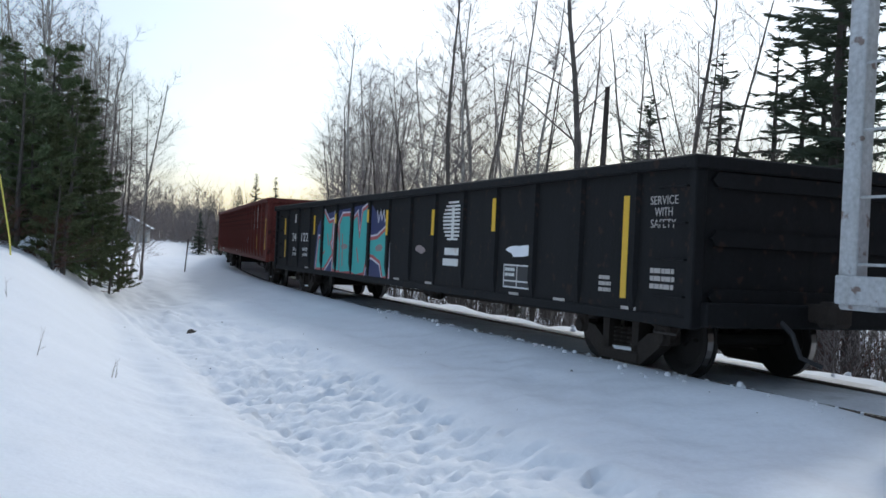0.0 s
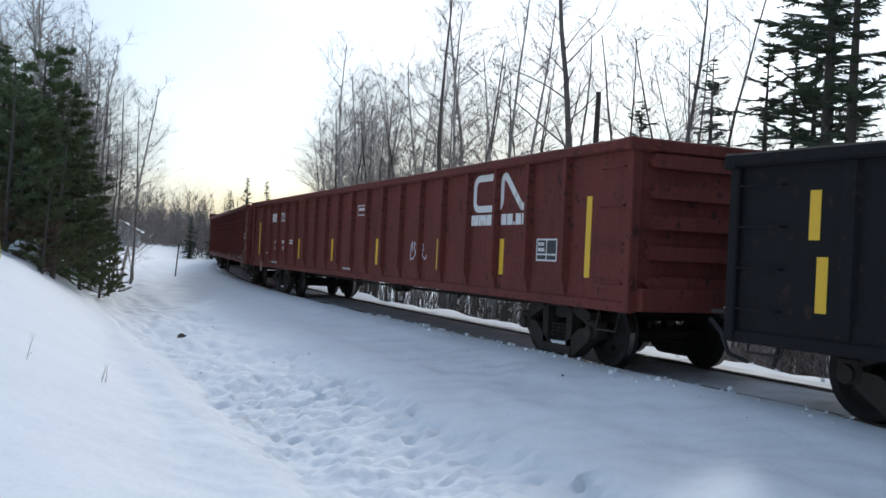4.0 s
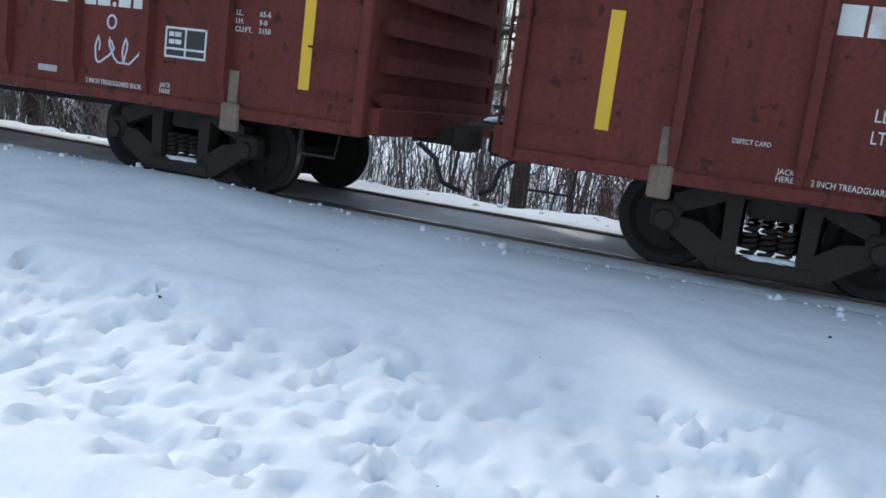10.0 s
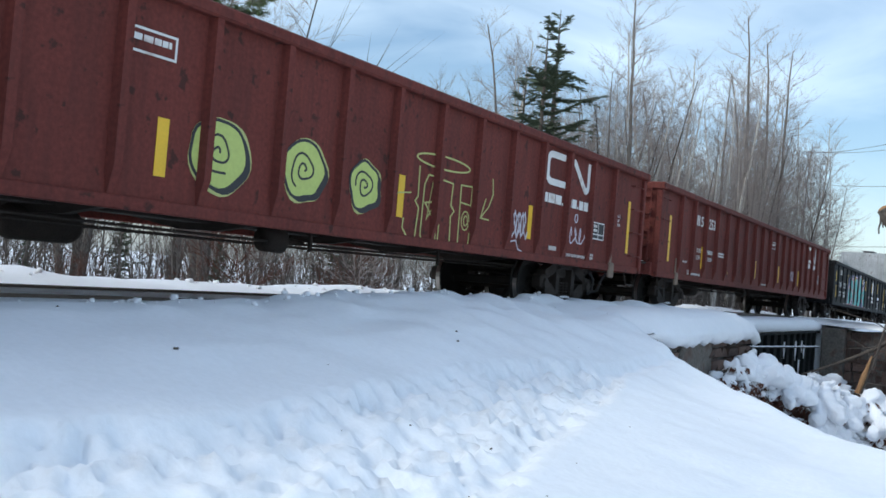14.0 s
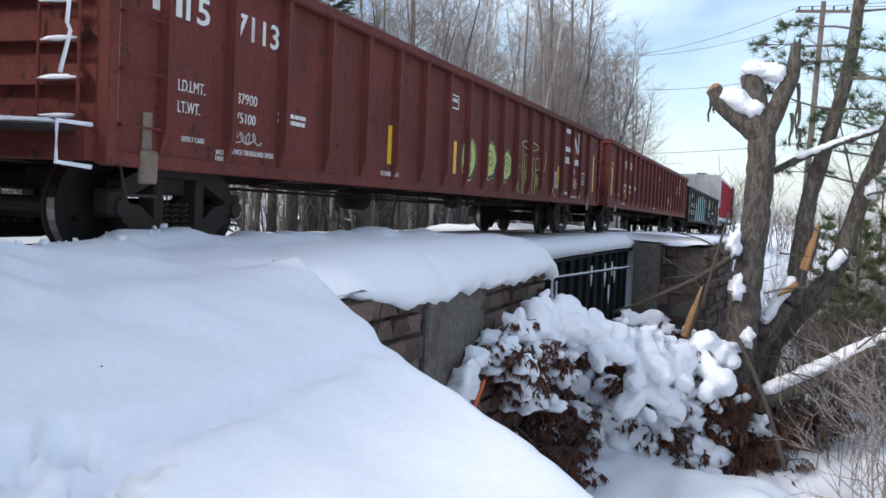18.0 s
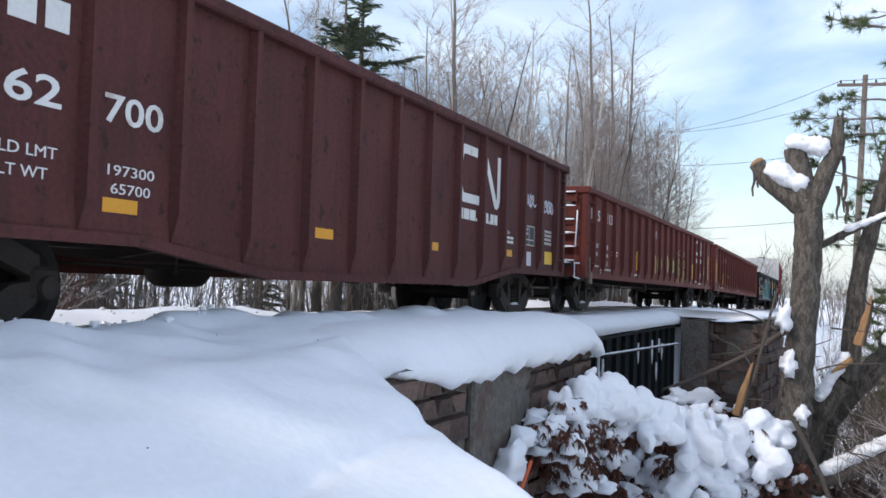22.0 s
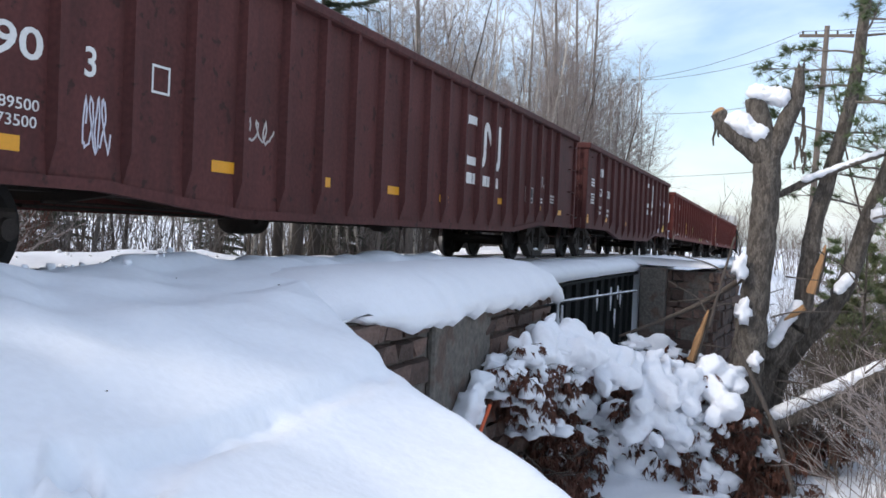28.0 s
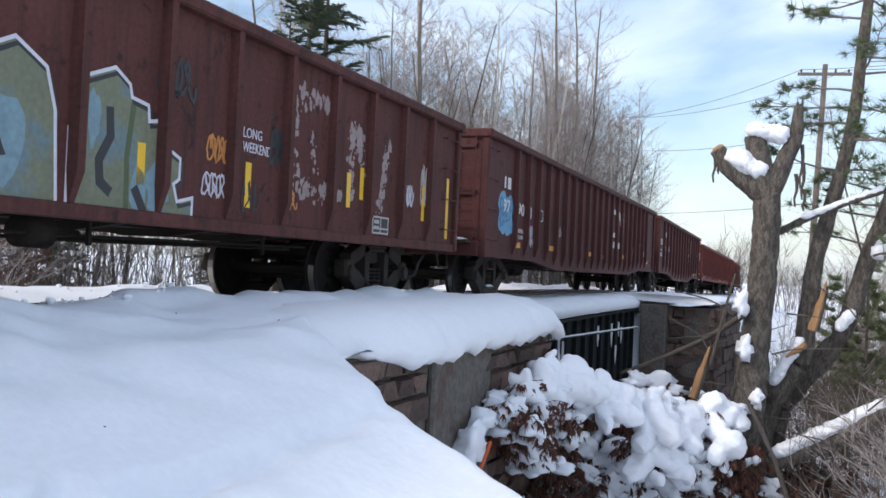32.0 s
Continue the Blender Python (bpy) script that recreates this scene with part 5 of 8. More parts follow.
def car_f():
    car = gondola("long brown fishbelly gondola car with a blue spray mark", 9.95, 2.88, 0.66, (0.50, 3.2, 5.2), spaced_ribs(10.3, 2.2, 21), BROWN_DARK, "plain", truck_in=1.75)
    lettering("car_number", "97", -8.82, 1.52, 0.22, WHITE_PAINT, car, 0.46, "white car number", 0.02)
    lettering("car_number", "90", -7.86, 1.52, 0.22, WHITE_PAINT, car, 0.46, "white car number", 0.02)
    lettering("car_number", "3", -6.98, 1.50, 0.22, WHITE_PAINT, car, None, "white car number", 0.02)
    part("reporting_mark", rect(Builder(), -8.78, -8.70, 1.95, 2.17), WHITE_PAINT, car, "white block of lettering")
    part("reporting_mark", rect(Builder(), -8.58, -8.38, 1.95, 2.17), WHITE_PAINT, car, "white block of lettering")
    r = random.Random(12)
    mb = Builder()
    for k, (x, z, a, b) in enumerate(((-8.85, 1.62, 0.26, 0.27), (-8.45, 1.58, 0.26, 0.28), (-8.82, 1.30, 0.27, 0.22), (-8.42, 1.28, 0.28, 0.22))):
        poly(mb, ring_pts(x, z, a, b, 16, 0.3, 8 + k), 0, SIDE_Y, 0.0026 + 0.0003 * k)
    for k in range(9):
        x, z = r.uniform(-8.95, -8.3), r.uniform(1.2, 1.7)
        stroke(mb, ring_pts(x, z, r.uniform(0.08, 0.16), r.uniform(0.09, 0.18), 14, 0.3, k), 0.025, 1, SIDE_Y, 0.0042 + 0.0002 * k)
    part("graffiti_patch", mb, [SPRAY_BLUE, SPRAY_NAVY_LINE], car, "blue sprayed patch with darker loops")["kind"] = "stuff"
    tag_scrawl(car, -7.02, -6.66, 0.86, 1.42, SPRAY_PALE, 31, 0.014, 4)
    lettering("lettering", "189500", -7.84, 1.16, 0.08, WHITE_PAINT, car, 0.42)
    lettering("lettering", "73500", -7.80, 1.04, 0.08, WHITE_PAINT, car, 0.36)
    part("sign_frame", stroke(Builder(), [(-6.18, 1.5), (-5.96, 1.5), (-5.96, 1.72), (-6.18, 1.72), (-6.18, 1.5)], 0.02), WHITE_PAINT, car)
    for x, z in ((-7.78, 0.92), (-5.1, 0.95), (-3.1, 0.94), (-1.06, 0.95), (0.9, 0.93), (3.92, 1.02), (6.7, 1.0), (8.6, 0.96)):
        long_dash(car, x, z)
    tag_scrawl(car, -4.8, -4.2, 1.2, 1.5, DULL_WHITE, 33, 0.02, 3)
    emblem(car, 1.8, 3.7, 1.62, 2.3, 0.16)
    bar_row(car, ((1.6, 1.88), (1.92, 2.2), (2.24, 2.5), (2.55, 2.6), (2.8, 3.0), (3.03, 3.22), (3.26, 3.3), (3.34, 3.5), (3.53, 3.7)), 1.24, 1.42)
    capacity_box(car, 5.6, 6.2, 1.08, 1.40, DULL_WHITE)
    lettering("lettering", "IL 65-6", 6.5, 1.26, 0.06, WHITE_PAINT, car)
    part("small_print", lines_of(Builder(), 6.5, 7.0, 1.22, 1.08, 2, 0, 6), WHITE_PAINT, car)
    part("small_print", lines_of(Builder(), 7.6, 8.1, 1.32, 1.12, 3, 0, 4), DULL_WHITE, car)
    tag_scrawl(car, 6.5, 7.1, 1.4, 1.72, DULL_WHITE, 34, 0.014, 4)
    flag(car, -9.75, 0.95, 2.0, 0.1)
    return car


def car_g():
    car = gondola("worn brown gondola car with pale green graffiti and chipped paint", 8.4, 2.72, 0.72, None, spaced_ribs(8.4, 1.2, 15), BROWN_OLD)
    for x, z0, z1 in ((8.05, 0.86, 1.8), (7.05, 1.08, 1.6), (4.62, 1.1, 1.52), (4.98, 1.22, 1.62), (2.4, 0.93, 1.38), (0.78, 1.0, 1.35), (-2.0, 0.95, 1.4)):
        flag(car, x, z0, z1, 0.1)
    mb = Builder()
    left = [(-2.6, 0.75), (-2.5, 1.5), (-1.9, 1.75), (-1.5, 1.55), (-1.2, 1.6), (-0.6, 1.9), (-0.3, 1.75), (-0.2, 1.45), (-0.15, 0.74)]
    right = [(-0.05, 0.74), (-0.05, 1.35), (0.02, 1.74), (0.42, 1.9), (0.6, 1.8), (0.63, 1.7), (0.84, 1.67), (0.86, 1.54), (1.02, 1.57), (1.14, 1.47), (1.14, 1.34), (1.3, 1.28), (1.3, 1.1), (1.22, 1.05), (1.28, 0.9), (1.5, 0.95), (1.5, 0.74)]
    for k, pts in enumerate((left, right)):
        poly(mb, pts, 0, SIDE_Y, 0.004 + 0.0002 * k)
        stroke(mb, pts, 0.03, 1, SIDE_Y, 0.0066)
        inner = [(x + 0.03, z - 0.04) for x, z in pts[1:-1]]
        stroke(mb, inner, 0.035, 2, SIDE_Y, 0.006)
    for x, z, a, b in ((0.2, 1.45, 0.07, 0.22), (1.0, 1.0, 0.16, 0.2), (-0.7, 1.2, 0.2, 0.3), (-1.8, 1.1, 0.25, 0.3), (0.75, 0.95, 0.1, 0.2)):
        poly(mb, ring_pts(x, z, a, b, 14, 0.5, x), 3, SIDE_Y, 0.0050)
    stroke(mb, [(0.38, 1.55), (0.40, 1.35), (0.28, 1.15), (0.30, 0.98), (0.40, 0.92)], 0.085, 2, SIDE_Y, 0.0072)
    stroke(mb, [(0.72, 0.95), (0.85, 0.76)], 0.09, 2, SIDE_Y, 0.0072)
    stroke(mb, [(0.66, 1.66), (0.6, 1.2), (0.62, 0.76)], 0.06, 4, SIDE_Y, 0.0056)
    stroke(mb, [(-0.9, 1.5), (-0.7, 1.1), (-1.1, 1.0), (-0.8, 0.85)], 0.09, 2, SIDE_Y, 0.0072)
    stroke(mb, [(-2.1, 1.5), (-2.0, 1.0), (-1.6, 0.9), (-1.5, 1.3)], 0.08, 2, SIDE_Y, 0.0072)
    part("graffiti_mural", mb, [SPRAY_SAGE, SPRAY_PALE, BLACK_INK, SPRAY_ICE, SPRAY_MOSS], car, "sage and moss green graffiti with pale outline")["kind"] = "stuff"
    tag_scrawl(car, 1.65, 2.1, 1.28, 1.6, SPRAY_ORANGE, 41, 0.02, 5)
    tag_scrawl(car, 1.6, 2.05, 0.95, 1.25, SPRAY_PALE, 42, 0.014, 6)
    tag_scrawl(car, 3.0, 3.4, 0.95, 1.2, SPRAY_ORANGE, 43, 0.02, 4)
    tag_scrawl(car, 2.75, 3.15, 1.35, 1.85, BLACK_INK, 45, 0.035, 5, "black spray-painted scrawl")
    tag_scrawl(car, 2.25, 2.65, 0.85, 1.25, BLACK_INK, 46, 0.022, 3, "black spray-painted scrawl")
    tag_scrawl(car, 0.9, 1.5, 1.75, 2.2, BLACK_INK, 47, 0.04, 4, "black spray-painted scrawl")
    lettering("graffiti_words", "LONG", 2.28, 1.62, 0.10, SPRAY_PALE, car, 0.34)
    lettering("graffiti_words", "WEEKEND", 2.28, 1.48, 0.10, SPRAY_PALE, car, 0.52)
    # the old emblem, flaking off in pale chips
    r = random.Random(77)
    mb = Builder()
    n = 0
    for a, b, count in (((3.35, 2.25), (4.05, 2.25), 60), ((3.3, 2.2), (3.25, 1.3), 60), ((3.3, 1.25), (4.4, 1.2), 90), ((4.65, 1.2), (4.7, 2.1), 70), ((4.75, 2.1), (5.05, 1.5), 60), ((5.5, 1.1), (5.75, 2.0), 80), ((4.7, 2.1), (5.0, 1.9), 30), ((3.6, 1.9), (3.8, 1.4), 16)):
        for _ in range(count):
            t = r.random()
            x, z = a[0] + (b[0] - a[0]) * t + r.gauss(0, 0.055), a[1] + (b[1] - a[1]) * t + r.gauss(0, 0.06)
            q = 0.010 + 0.036 * r.random() ** 2
            n += 1
            poly(mb, ring_pts(x, z, q * r.uniform(0.7, 1.4), q * r.uniform(0.8, 1.9), 7, 0.8, n), 0, SIDE_Y, 0.0018 + 0.000004 * n)
    part("flaked_paint", mb, CHIPPED, car, "pale chips of an old painted emblem")["kind"] = "stuff"
    capacity_box(car, 5.35, 5.85, 0.82, 1.05, DULL_WHITE)
    tag_scrawl(car, 6.3, 6.7, 1.2, 1.6, SPRAY_PALE, 48, 0.014, 5)
    tag_scrawl(car, 6.9, 7.3, 1.2, 2.0, DULL_WHITE, 44, 0.02, 4)
    return car


def covered_hopper():
    """A pale grey covered hopper: sloped bins, roof walk, end ladders."""
    L = 8.2
    car = thing("hopper_car", "covered hopper car with red sides and pale grey end frames", "railway car", group="cars of the freight train")
    body = Builder().prism([(-1.5, 1.3), (-1.5, 3.9), (-1.2, 4.3), (1.2, 4.3), (1.5, 3.9), (1.5, 1.3), (0.5, 0.75), (-0.5, 0.75)], "x", -L + 1.6, L - 1.6)
    part("body", body, RED_PAINT, car, "bright red side sheets")
    for side in (-1, 1):
        part("slope_sheet", Builder().prism([(side * (L - 1.6), 3.95), (side * (L - 0.5), 3.95), (side * (L - 1.6), 1.9)][::side], "y", -1.48, 1.48), GREY_PAINT, car)
        part("end_sheet", Builder().box(*sorted((side * (L - 0.56), side * (L - 0.5))), -1.48, 1.48, 2.0, 4.25, 0.01), GREY_PAINT, car, "pale grey end sheet")
        for sy_ in (-1, 1):
            part("end_post", Builder().box(*sorted((side * (L - 0.18), side * L)), *sorted((sy_ * 1.30, sy_ * 1.46)), 1.0, 3.95, 0.01), GREY_PAINT, car)
            for k in range(5):
                z = 1.25 + k * 0.58
                part("rung", Builder().tube([(side * L, sy_ * 1.42, z), (side * (L - 0.62), sy_ * 1.46, z)], 0.014, 5), GREY_PAINT, car)
        part("end_sill", Builder().box(*sorted((side * (L - 0.4), side * L)), -1.45, 1.45, 0.85, 1.1, 0.02), GREY_PAINT, car)
        part("end_platform", Builder().box(*sorted((side * (L - 1.7), side * L)), -1.4, 1.4, 1.05, 1.1, 0.01), GREY_PAINT, car)
        part("coupler", Builder().box(*sorted((side * (L - 0.2), side * (L + 0.5))), -0.12, 0.12, 0.72, 0.96, 0.04), TRUCK_IRON, car)
    for k in range(9):
        x = -L + 2.0 + k * (2 * L - 4.0) / 8
        for sy_ in (-1, 1):
            part("side_post", Builder().box(x - 0.04, x + 0.04, *sorted((sy_ * 1.5, sy_ * 1.56)), 1.32, 3.88, 0.01), RED_PAINT, car)
    part("side_sill", Builder().box(-L, L, -1.5, -1.38, 0.9, 1.15, 0.01).box(-L, L, 1.38, 1.5, 0.9, 1.15, 0.01), GREY_PAINT, car)
    part("roof_sheet", Builder().prism([(-1.51, 3.9), (-1.21, 4.3), (0, 4.35), (1.21, 4.3), (1.51, 3.9), (1.19, 4.28), (-1.19, 4.28)], "x", -L + 1.55, L - 1.55), GREY_PAINT, car, "pale grey roof")
    part("roof_walk", Builder().box(-L + 0.8, L - 0.8, -0.35, 0.35, 4.36, 4.4, 0.01), GREY_PAINT, car)
    for k in range(3):
        part("hopper_bin", Builder().prism([(-0.9, 0.95), (0.9, 0.95), (0.3, 0.35), (-0.3, 0.35)], "y", -1.0, 1.0), GREY_PAINT, car).location = (-3.6 + 3.6 * k, 0, 0.2)
    for x in (-(L - 1.9), L - 1.9):
        add_truck(car, x)
    return car


def box_car(label, L, paint, end_paint):
    car = thing("box_car", label, "railway car", group="cars of the freight train")
    part("body", Builder().box(-L, L, -1.5, 1.5, 1.0, 4.2, 0.03), paint, car)
    part("roof", Builder().prism([(-1.55, 4.2), (1.55, 4.2), (1.5, 4.3), (0, 4.42), (-1.5, 4.3)], "x", -L - 0.05, L + 0.05), end_paint, car)
    for side in (-1, 1):
        part("end_wall", Builder().box(*sorted((side * L, side * (L + 0.06))), -1.46, 1.46, 1.0, 4.18, 0.01), end_paint, car)
        part("coupler", Builder().box(*sorted((side * (L - 0.2), side * (L + 0.5))), -0.12, 0.12, 0.72, 0.96, 0.04), TRUCK_IRON, car)
    for k in range(12):
        x = -L + 0.6 + k * (2 * L - 1.2) / 11
        for sy_ in (-1, 1):
            part("side_post", Builder().box(x - 0.05, x + 0.05, *sorted((sy_ * 1.5, sy_ * 1.545)), 1.05, 4.15, 0.01), paint, car)
    part("door", Builder().box(-1.6, 1.6, -1.585, -1.55, 1.1, 4.0, 0.01), paint, car)
    part("sill", Builder().box(-L, L, -1.45, 1.45, 0.8, 1.0, 0.01), TRUCK_IRON, car)
    for x in (-(L - 1.9), L - 1.9):
        add_truck(car, x)
    return car


TRAIN = []
HALF = {"Z": 9.0, "Y": 8.5, "A": 8.4, "B": 9.7, "C": 10.3, "D": 10.3, "E": 8.4, "F": 10.3, "G": 8.4}
OFFSET = {"Z": 100.7, "Y": 82.1, "A": 63.5, "B": 44.0, "C": 22.4, "D": 0.0, "E": -19.27, "F": -38.27, "G": -58.2}
for key, make in (("A", covered_hopper), ("B", car_b), ("C", car_c), ("D", car_d), ("E", car_e), ("F", car_f), ("G", car_g)):
    n0 = len(WHEELSETS)
    TRAIN.append((make(), key, WHEELSETS[n0:]))
    lift_body(TRAIN[-1][0])
for key, lab, p1, p2 in (("Y", "dark grey-brown box car", BROWN_OLD, BROWN_DARK), ("Z", "dark brown box car", BROWN_DARK, BROWN_DARK)):
    n0 = len(WHEELSETS)
    TRAIN.append((box_car(lab, HALF[key] - 0.05, p1, p2), key, WHEELSETS[n0:]))


def train_at(t):
    """Metres along the track of the fourth car's middle."""
    i = int(min(max(math.floor(t * 2), 0), len(TRAIN_S) - 2))
    u = t * 2 - i
    s = TRAIN_S
    m0 = (s[i + 1] - s[i - 1]) / 2 if i > 0 else s[1] - s[0]
    m1 = (s[i + 2] - s[i]) / 2 if i + 2 < len(s) else s[i + 1] - s[i]
    return (2 * u ** 3 - 3 * u ** 2 + 1) * s[i] + (u ** 3 - 2 * u ** 2 + u) * m0 + (-2 * u ** 3 + 3 * u ** 2) * s[i + 1] + (u ** 3 - u ** 2) * m1


def car_pose(key, t):
    s = train_at(t) + OFFSET[key]
    b = HALF[key] - TRUCK_IN
    a, c = Vector(at(s + b, 0)), Vector(at(s - b, 0))
    d = (a - c).normalized()
    return Matrix.Translation((a + c) / 2) @ pose(0, 0, 0, 0, -math.degrees(math.asin(d.z)), math.degrees(math.atan2(d.y, d.x)))


def motions():
    for car, key, sets in TRAIN:
        walk(car, [(k * 0.5, car_pose(key, k * 0.5)) for k in range(65)])
        for w, dx in sets:
            rows = []
            for k in range(245):
                t = min(k * 0.1334, 32.0)
                rows.append((t, pose(dx, 0, WHEEL_R, 0, math.degrees((train_at(t) - TRAIN_S[0]) / WHEEL_R), 0)))
            walk(w, rows)

# ---- bridge ----


def build_bridge():
    br = thing("bridge", "short steel girder railway bridge with stone abutments under snow", "bridge", kind="structure")
    # girders
    for n in (-2.1, 2.1):
        g = part("girder", ribbon(Builder(), NEAR_END - 0.3, FAR_END + 0.3, 1.0, [(n - 0.02, -0.42), (n - 0.02, -2.55), (n + 0.02, -2.55), (n + 0.02, -0.42), (n - 0.02, -0.42)]), GIRDER_STEEL, br, "dark riveted plate girder")
        for z in (-0.44, -2.55):
            part("flange", ribbon(Builder(), NEAR_END - 0.3, FAR_END + 0.3, 1.0, [(n - 0.2, z - 0.03), (n + 0.2, z - 0.03), (n + 0.2, z + 0.03), (n - 0.2, z + 0.03), (n - 0.2, z - 0.03)]), GIRDER_STEEL, g)
        stiff = None
        for k in range(15):
            s = NEAR_END + 0.4 + k * (FAR_END - NEAR_END - 0.8) / 14
            x, y, th, zr = line(s)
            m = pose(*at(s, n, 0), 0, 0, math.degrees(th))
            if stiff is None:
                stiff = part("stiffener", Builder().box(-0.05, 0.05, -0.12, 0.12, -2.52, -0.46, 0.01), GIRDER_STEEL, g)
                stiff.matrix_basis = m
            else:
                again(stiff, m)
    # a pipe slung along the girder, with snow on it
    a, b = at(NEAR_END + 0.4, -2.36, -0.68), at(FAR_END - 0.6, -2.36, -0.95)
    part("pipe", Builder().tube([a, b], 0.022, 8), GIRDER_STEEL, br, "thin pipe along the girder")
    mb = Builder()
    for k in range(60):
        t = (k + 0.5) / 60
        p = Vector(a).lerp(Vector(b), t)
        mb.lump((p.x, p.y, p.z + 0.026), (0.085, 0.028, 0.024), k, 0.6, 4, 6)
    part("pipe_snow", mb, SNOW_CLUMP, br, "beads of snow on the pipe", True)
    # ice hanging from the deck
    for k in range(9):
        s = random.uniform(NEAR_END + 1, FAR_END - 1)
        p = at(s, -2.3, random.uniform(-1.6, -0.6))
        L = random.uniform(0.2, 0.8)
        part("icicle", Builder().tube([p, (p[0], p[1], p[2] - L * 0.5), (p[0] + 0.02, p[1], p[2] - L)], [0.022, 0.028, 0.004], 5), SNOW_CLUMP, br, "hanging ice")
    # timber ends of the deck
    tie = None
    for k in range(25):
        s = NEAR_END + 0.2 + k * 0.56
        x, y, th, zr = line(s)
        m = pose(x, y, zr, 0, 0, math.degrees(th) + random.uniform(-1, 1))
        if tie is None:
            tie = part("bridge_tie", Builder().box(-0.12, 0.12, -2.25, 2.25, -0.40, -0.185, 0.012), TIE_WOOD, br, "dark bridge timber")
            tie.matrix_basis = m
        else:
            again(tie, m)
    part("deck", ribbon(Builder(), NEAR_END, FAR_END, 1.0, [(-2.2, -0.41), (-2.2, -0.30), (2.2, -0.30), (2.2, -0.41), (-2.2, -0.41)]), TIE_WOOD, br)
    # snow along the deck's edges
    for side in (-1, 1):
        rows, marks = [], np.arange(NEAR_END - 0.3, FAR_END + 0.6, 0.12)
        vs, fs = [], []
        for i, s in enumerate(marks):
            j = 0.05 * noise.noise(Vector((s * 2.3, side, 0))) + 0.03 * noise.noise(Vector((s * 7, side, 3)))
            prof = [(1.05, -0.19), (1.25, -0.05 + j), (1.8, -0.02 + j), (2.15, -0.06 + j), (2.36 + j, -0.2), (2.34 + j, -0.36 + j), (2.2, -0.40)]
            vs += [at(s, side * n, z) for n, z in prof]
            if i:
                for k in range(6):
                    q = (i - 1) * 7 + k
                    fs.append((q, q + 1, q + 8, q + 7))
        part("deck_snow", Builder().add(vs, fs), SNOW_CLUMP, br, "snow along the deck edge", True)
    # abutments: core, concrete face and courses of stone
    def wall(label, origin, u, w, length, z0, z1, seed, rows_, cols, skip=lambda a, b: False):
        """A course-built wall face. u runs along it, w points out of it."""
        ab = part("abutment", Builder().prism([(0, -0.9), (length, -0.9), (length, -0.12), (0, -0.12)], "z", z0, z1), CONCRETE, br, label)
        ux, uy = u
        ang = math.atan2(uy, ux)
        flip = 1 if (-uy * w[0] + ux * w[1]) > 0 else -1
        ab.matrix_basis = pose(origin[0], origin[1], origin[2], 0, 0, math.degrees(ang)) @ Matrix.Diagonal((1, flip, 1, 1))
        r = random.Random(seed)
        protos = []
        h = (z1 - z0) / rows_
        l = length / cols
        for k in range(6):
            bm_ = Builder()
            vs = []
            e = lambda a: r.uniform(-a, a)
            x0, x1, zz0, zz1 = 0.012, l - 0.012, 0.012, h - 0.012
            for (xx, zz) in ((x0, zz0), (x1, zz0), (x1, zz1), (x0, zz1)):
                vs.append((xx + e(0.015), -0.14, zz + e(0.012)))
            for (xx, zz) in ((x0 + 0.02, zz0 + 0.02), (x1 - 0.02, zz0 + 0.02), (x1 - 0.02, zz1 - 0.02), (x0 + 0.02, zz1 - 0.02)):
                vs.append((xx + e(0.02), -0.06 + r.uniform(0, 0.07), zz + e(0.015)))
            bm_.add(vs, [(0, 1, 5, 4), (1, 2, 6, 5), (2, 3, 7, 6), (3, 0, 4, 7), (4, 5, 6, 7)])
            me = bm_.mesh("stone")
            me.materials.append(STONE)
            protos.append(me)
        z = z0
        while z < z1 - 0.08:
            hh = min(h * r.uniform(0.55, 1.3), z1 - z)
            x = -r.uniform(0, 0.5) * l
            while x < length:
                ww = l * r.uniform(0.5, 1.7)
                if not skip((x + ww / 2) / length, (z - z0 + hh / 2) / (z1 - z0)) and x > -0.3 and x + ww < length + 0.35:
                    o = new("stone", protos[r.randrange(6)])
                    o.parent = ab
                    o.location = (x, r.uniform(-0.03, 0.03), z)
                    o.scale = (ww / l, 1, hh / h)
                x += ww
            z += hh
        return ab
    # near wing wall, along the track
    a, b = at(14.6, WALL_N), at(NEAR_END + 0.1, WALL_N)
    d = Vector((b[0] - a[0], b[1] - a[1])).normalized()
    wall("stone and concrete wing wall", (a[0], a[1], a[2]), (d.x, d.y), (d.y, -d.x), math.dist(a[:2], b[:2]), -3.7, -0.3, 3, 13, 21, lambda t, z: 0.36 < t < 0.62 and z > 0.45)
    part("concrete_face", Builder().box(3.05, 5.1, -0.13, -0.03, -2.15, -0.32, 0.03), CONCRETE, br, "grey weathered concrete patch").matrix_basis = pose(a[0], a[1], a[2], 0, 0, math.degrees(math.atan2(d.y, d.x))) @ Matrix.Diagonal((1, -1, 1, 1))
    # faces across the track
    for s0, sgn, n0, n1, zt in ((NEAR_END, 1, -3.0, 3.2, -0.62), (FAR_END, -1, -4.5, 3.2, -0.30)):
        a, b = at(s0, n0), at(s0, n1)
        d = Vector((b[0] - a[0], b[1] - a[1])).normalized()
        out = (d.y * sgn, -d.x * sgn)
        wall("stone abutment under the track", (a[0], a[1], a[2]), (d.x, d.y), out, math.dist(a[:2], b[:2]), -3.9, zt, 5 + sgn, 12, 16 if sgn < 0 else 12, (lambda t, z: t > 0.24) if sgn < 0 else (lambda t, z: t > 0.4))
    # concrete pilaster at the far seat
    x, y, th, zr = line(FAR_END)
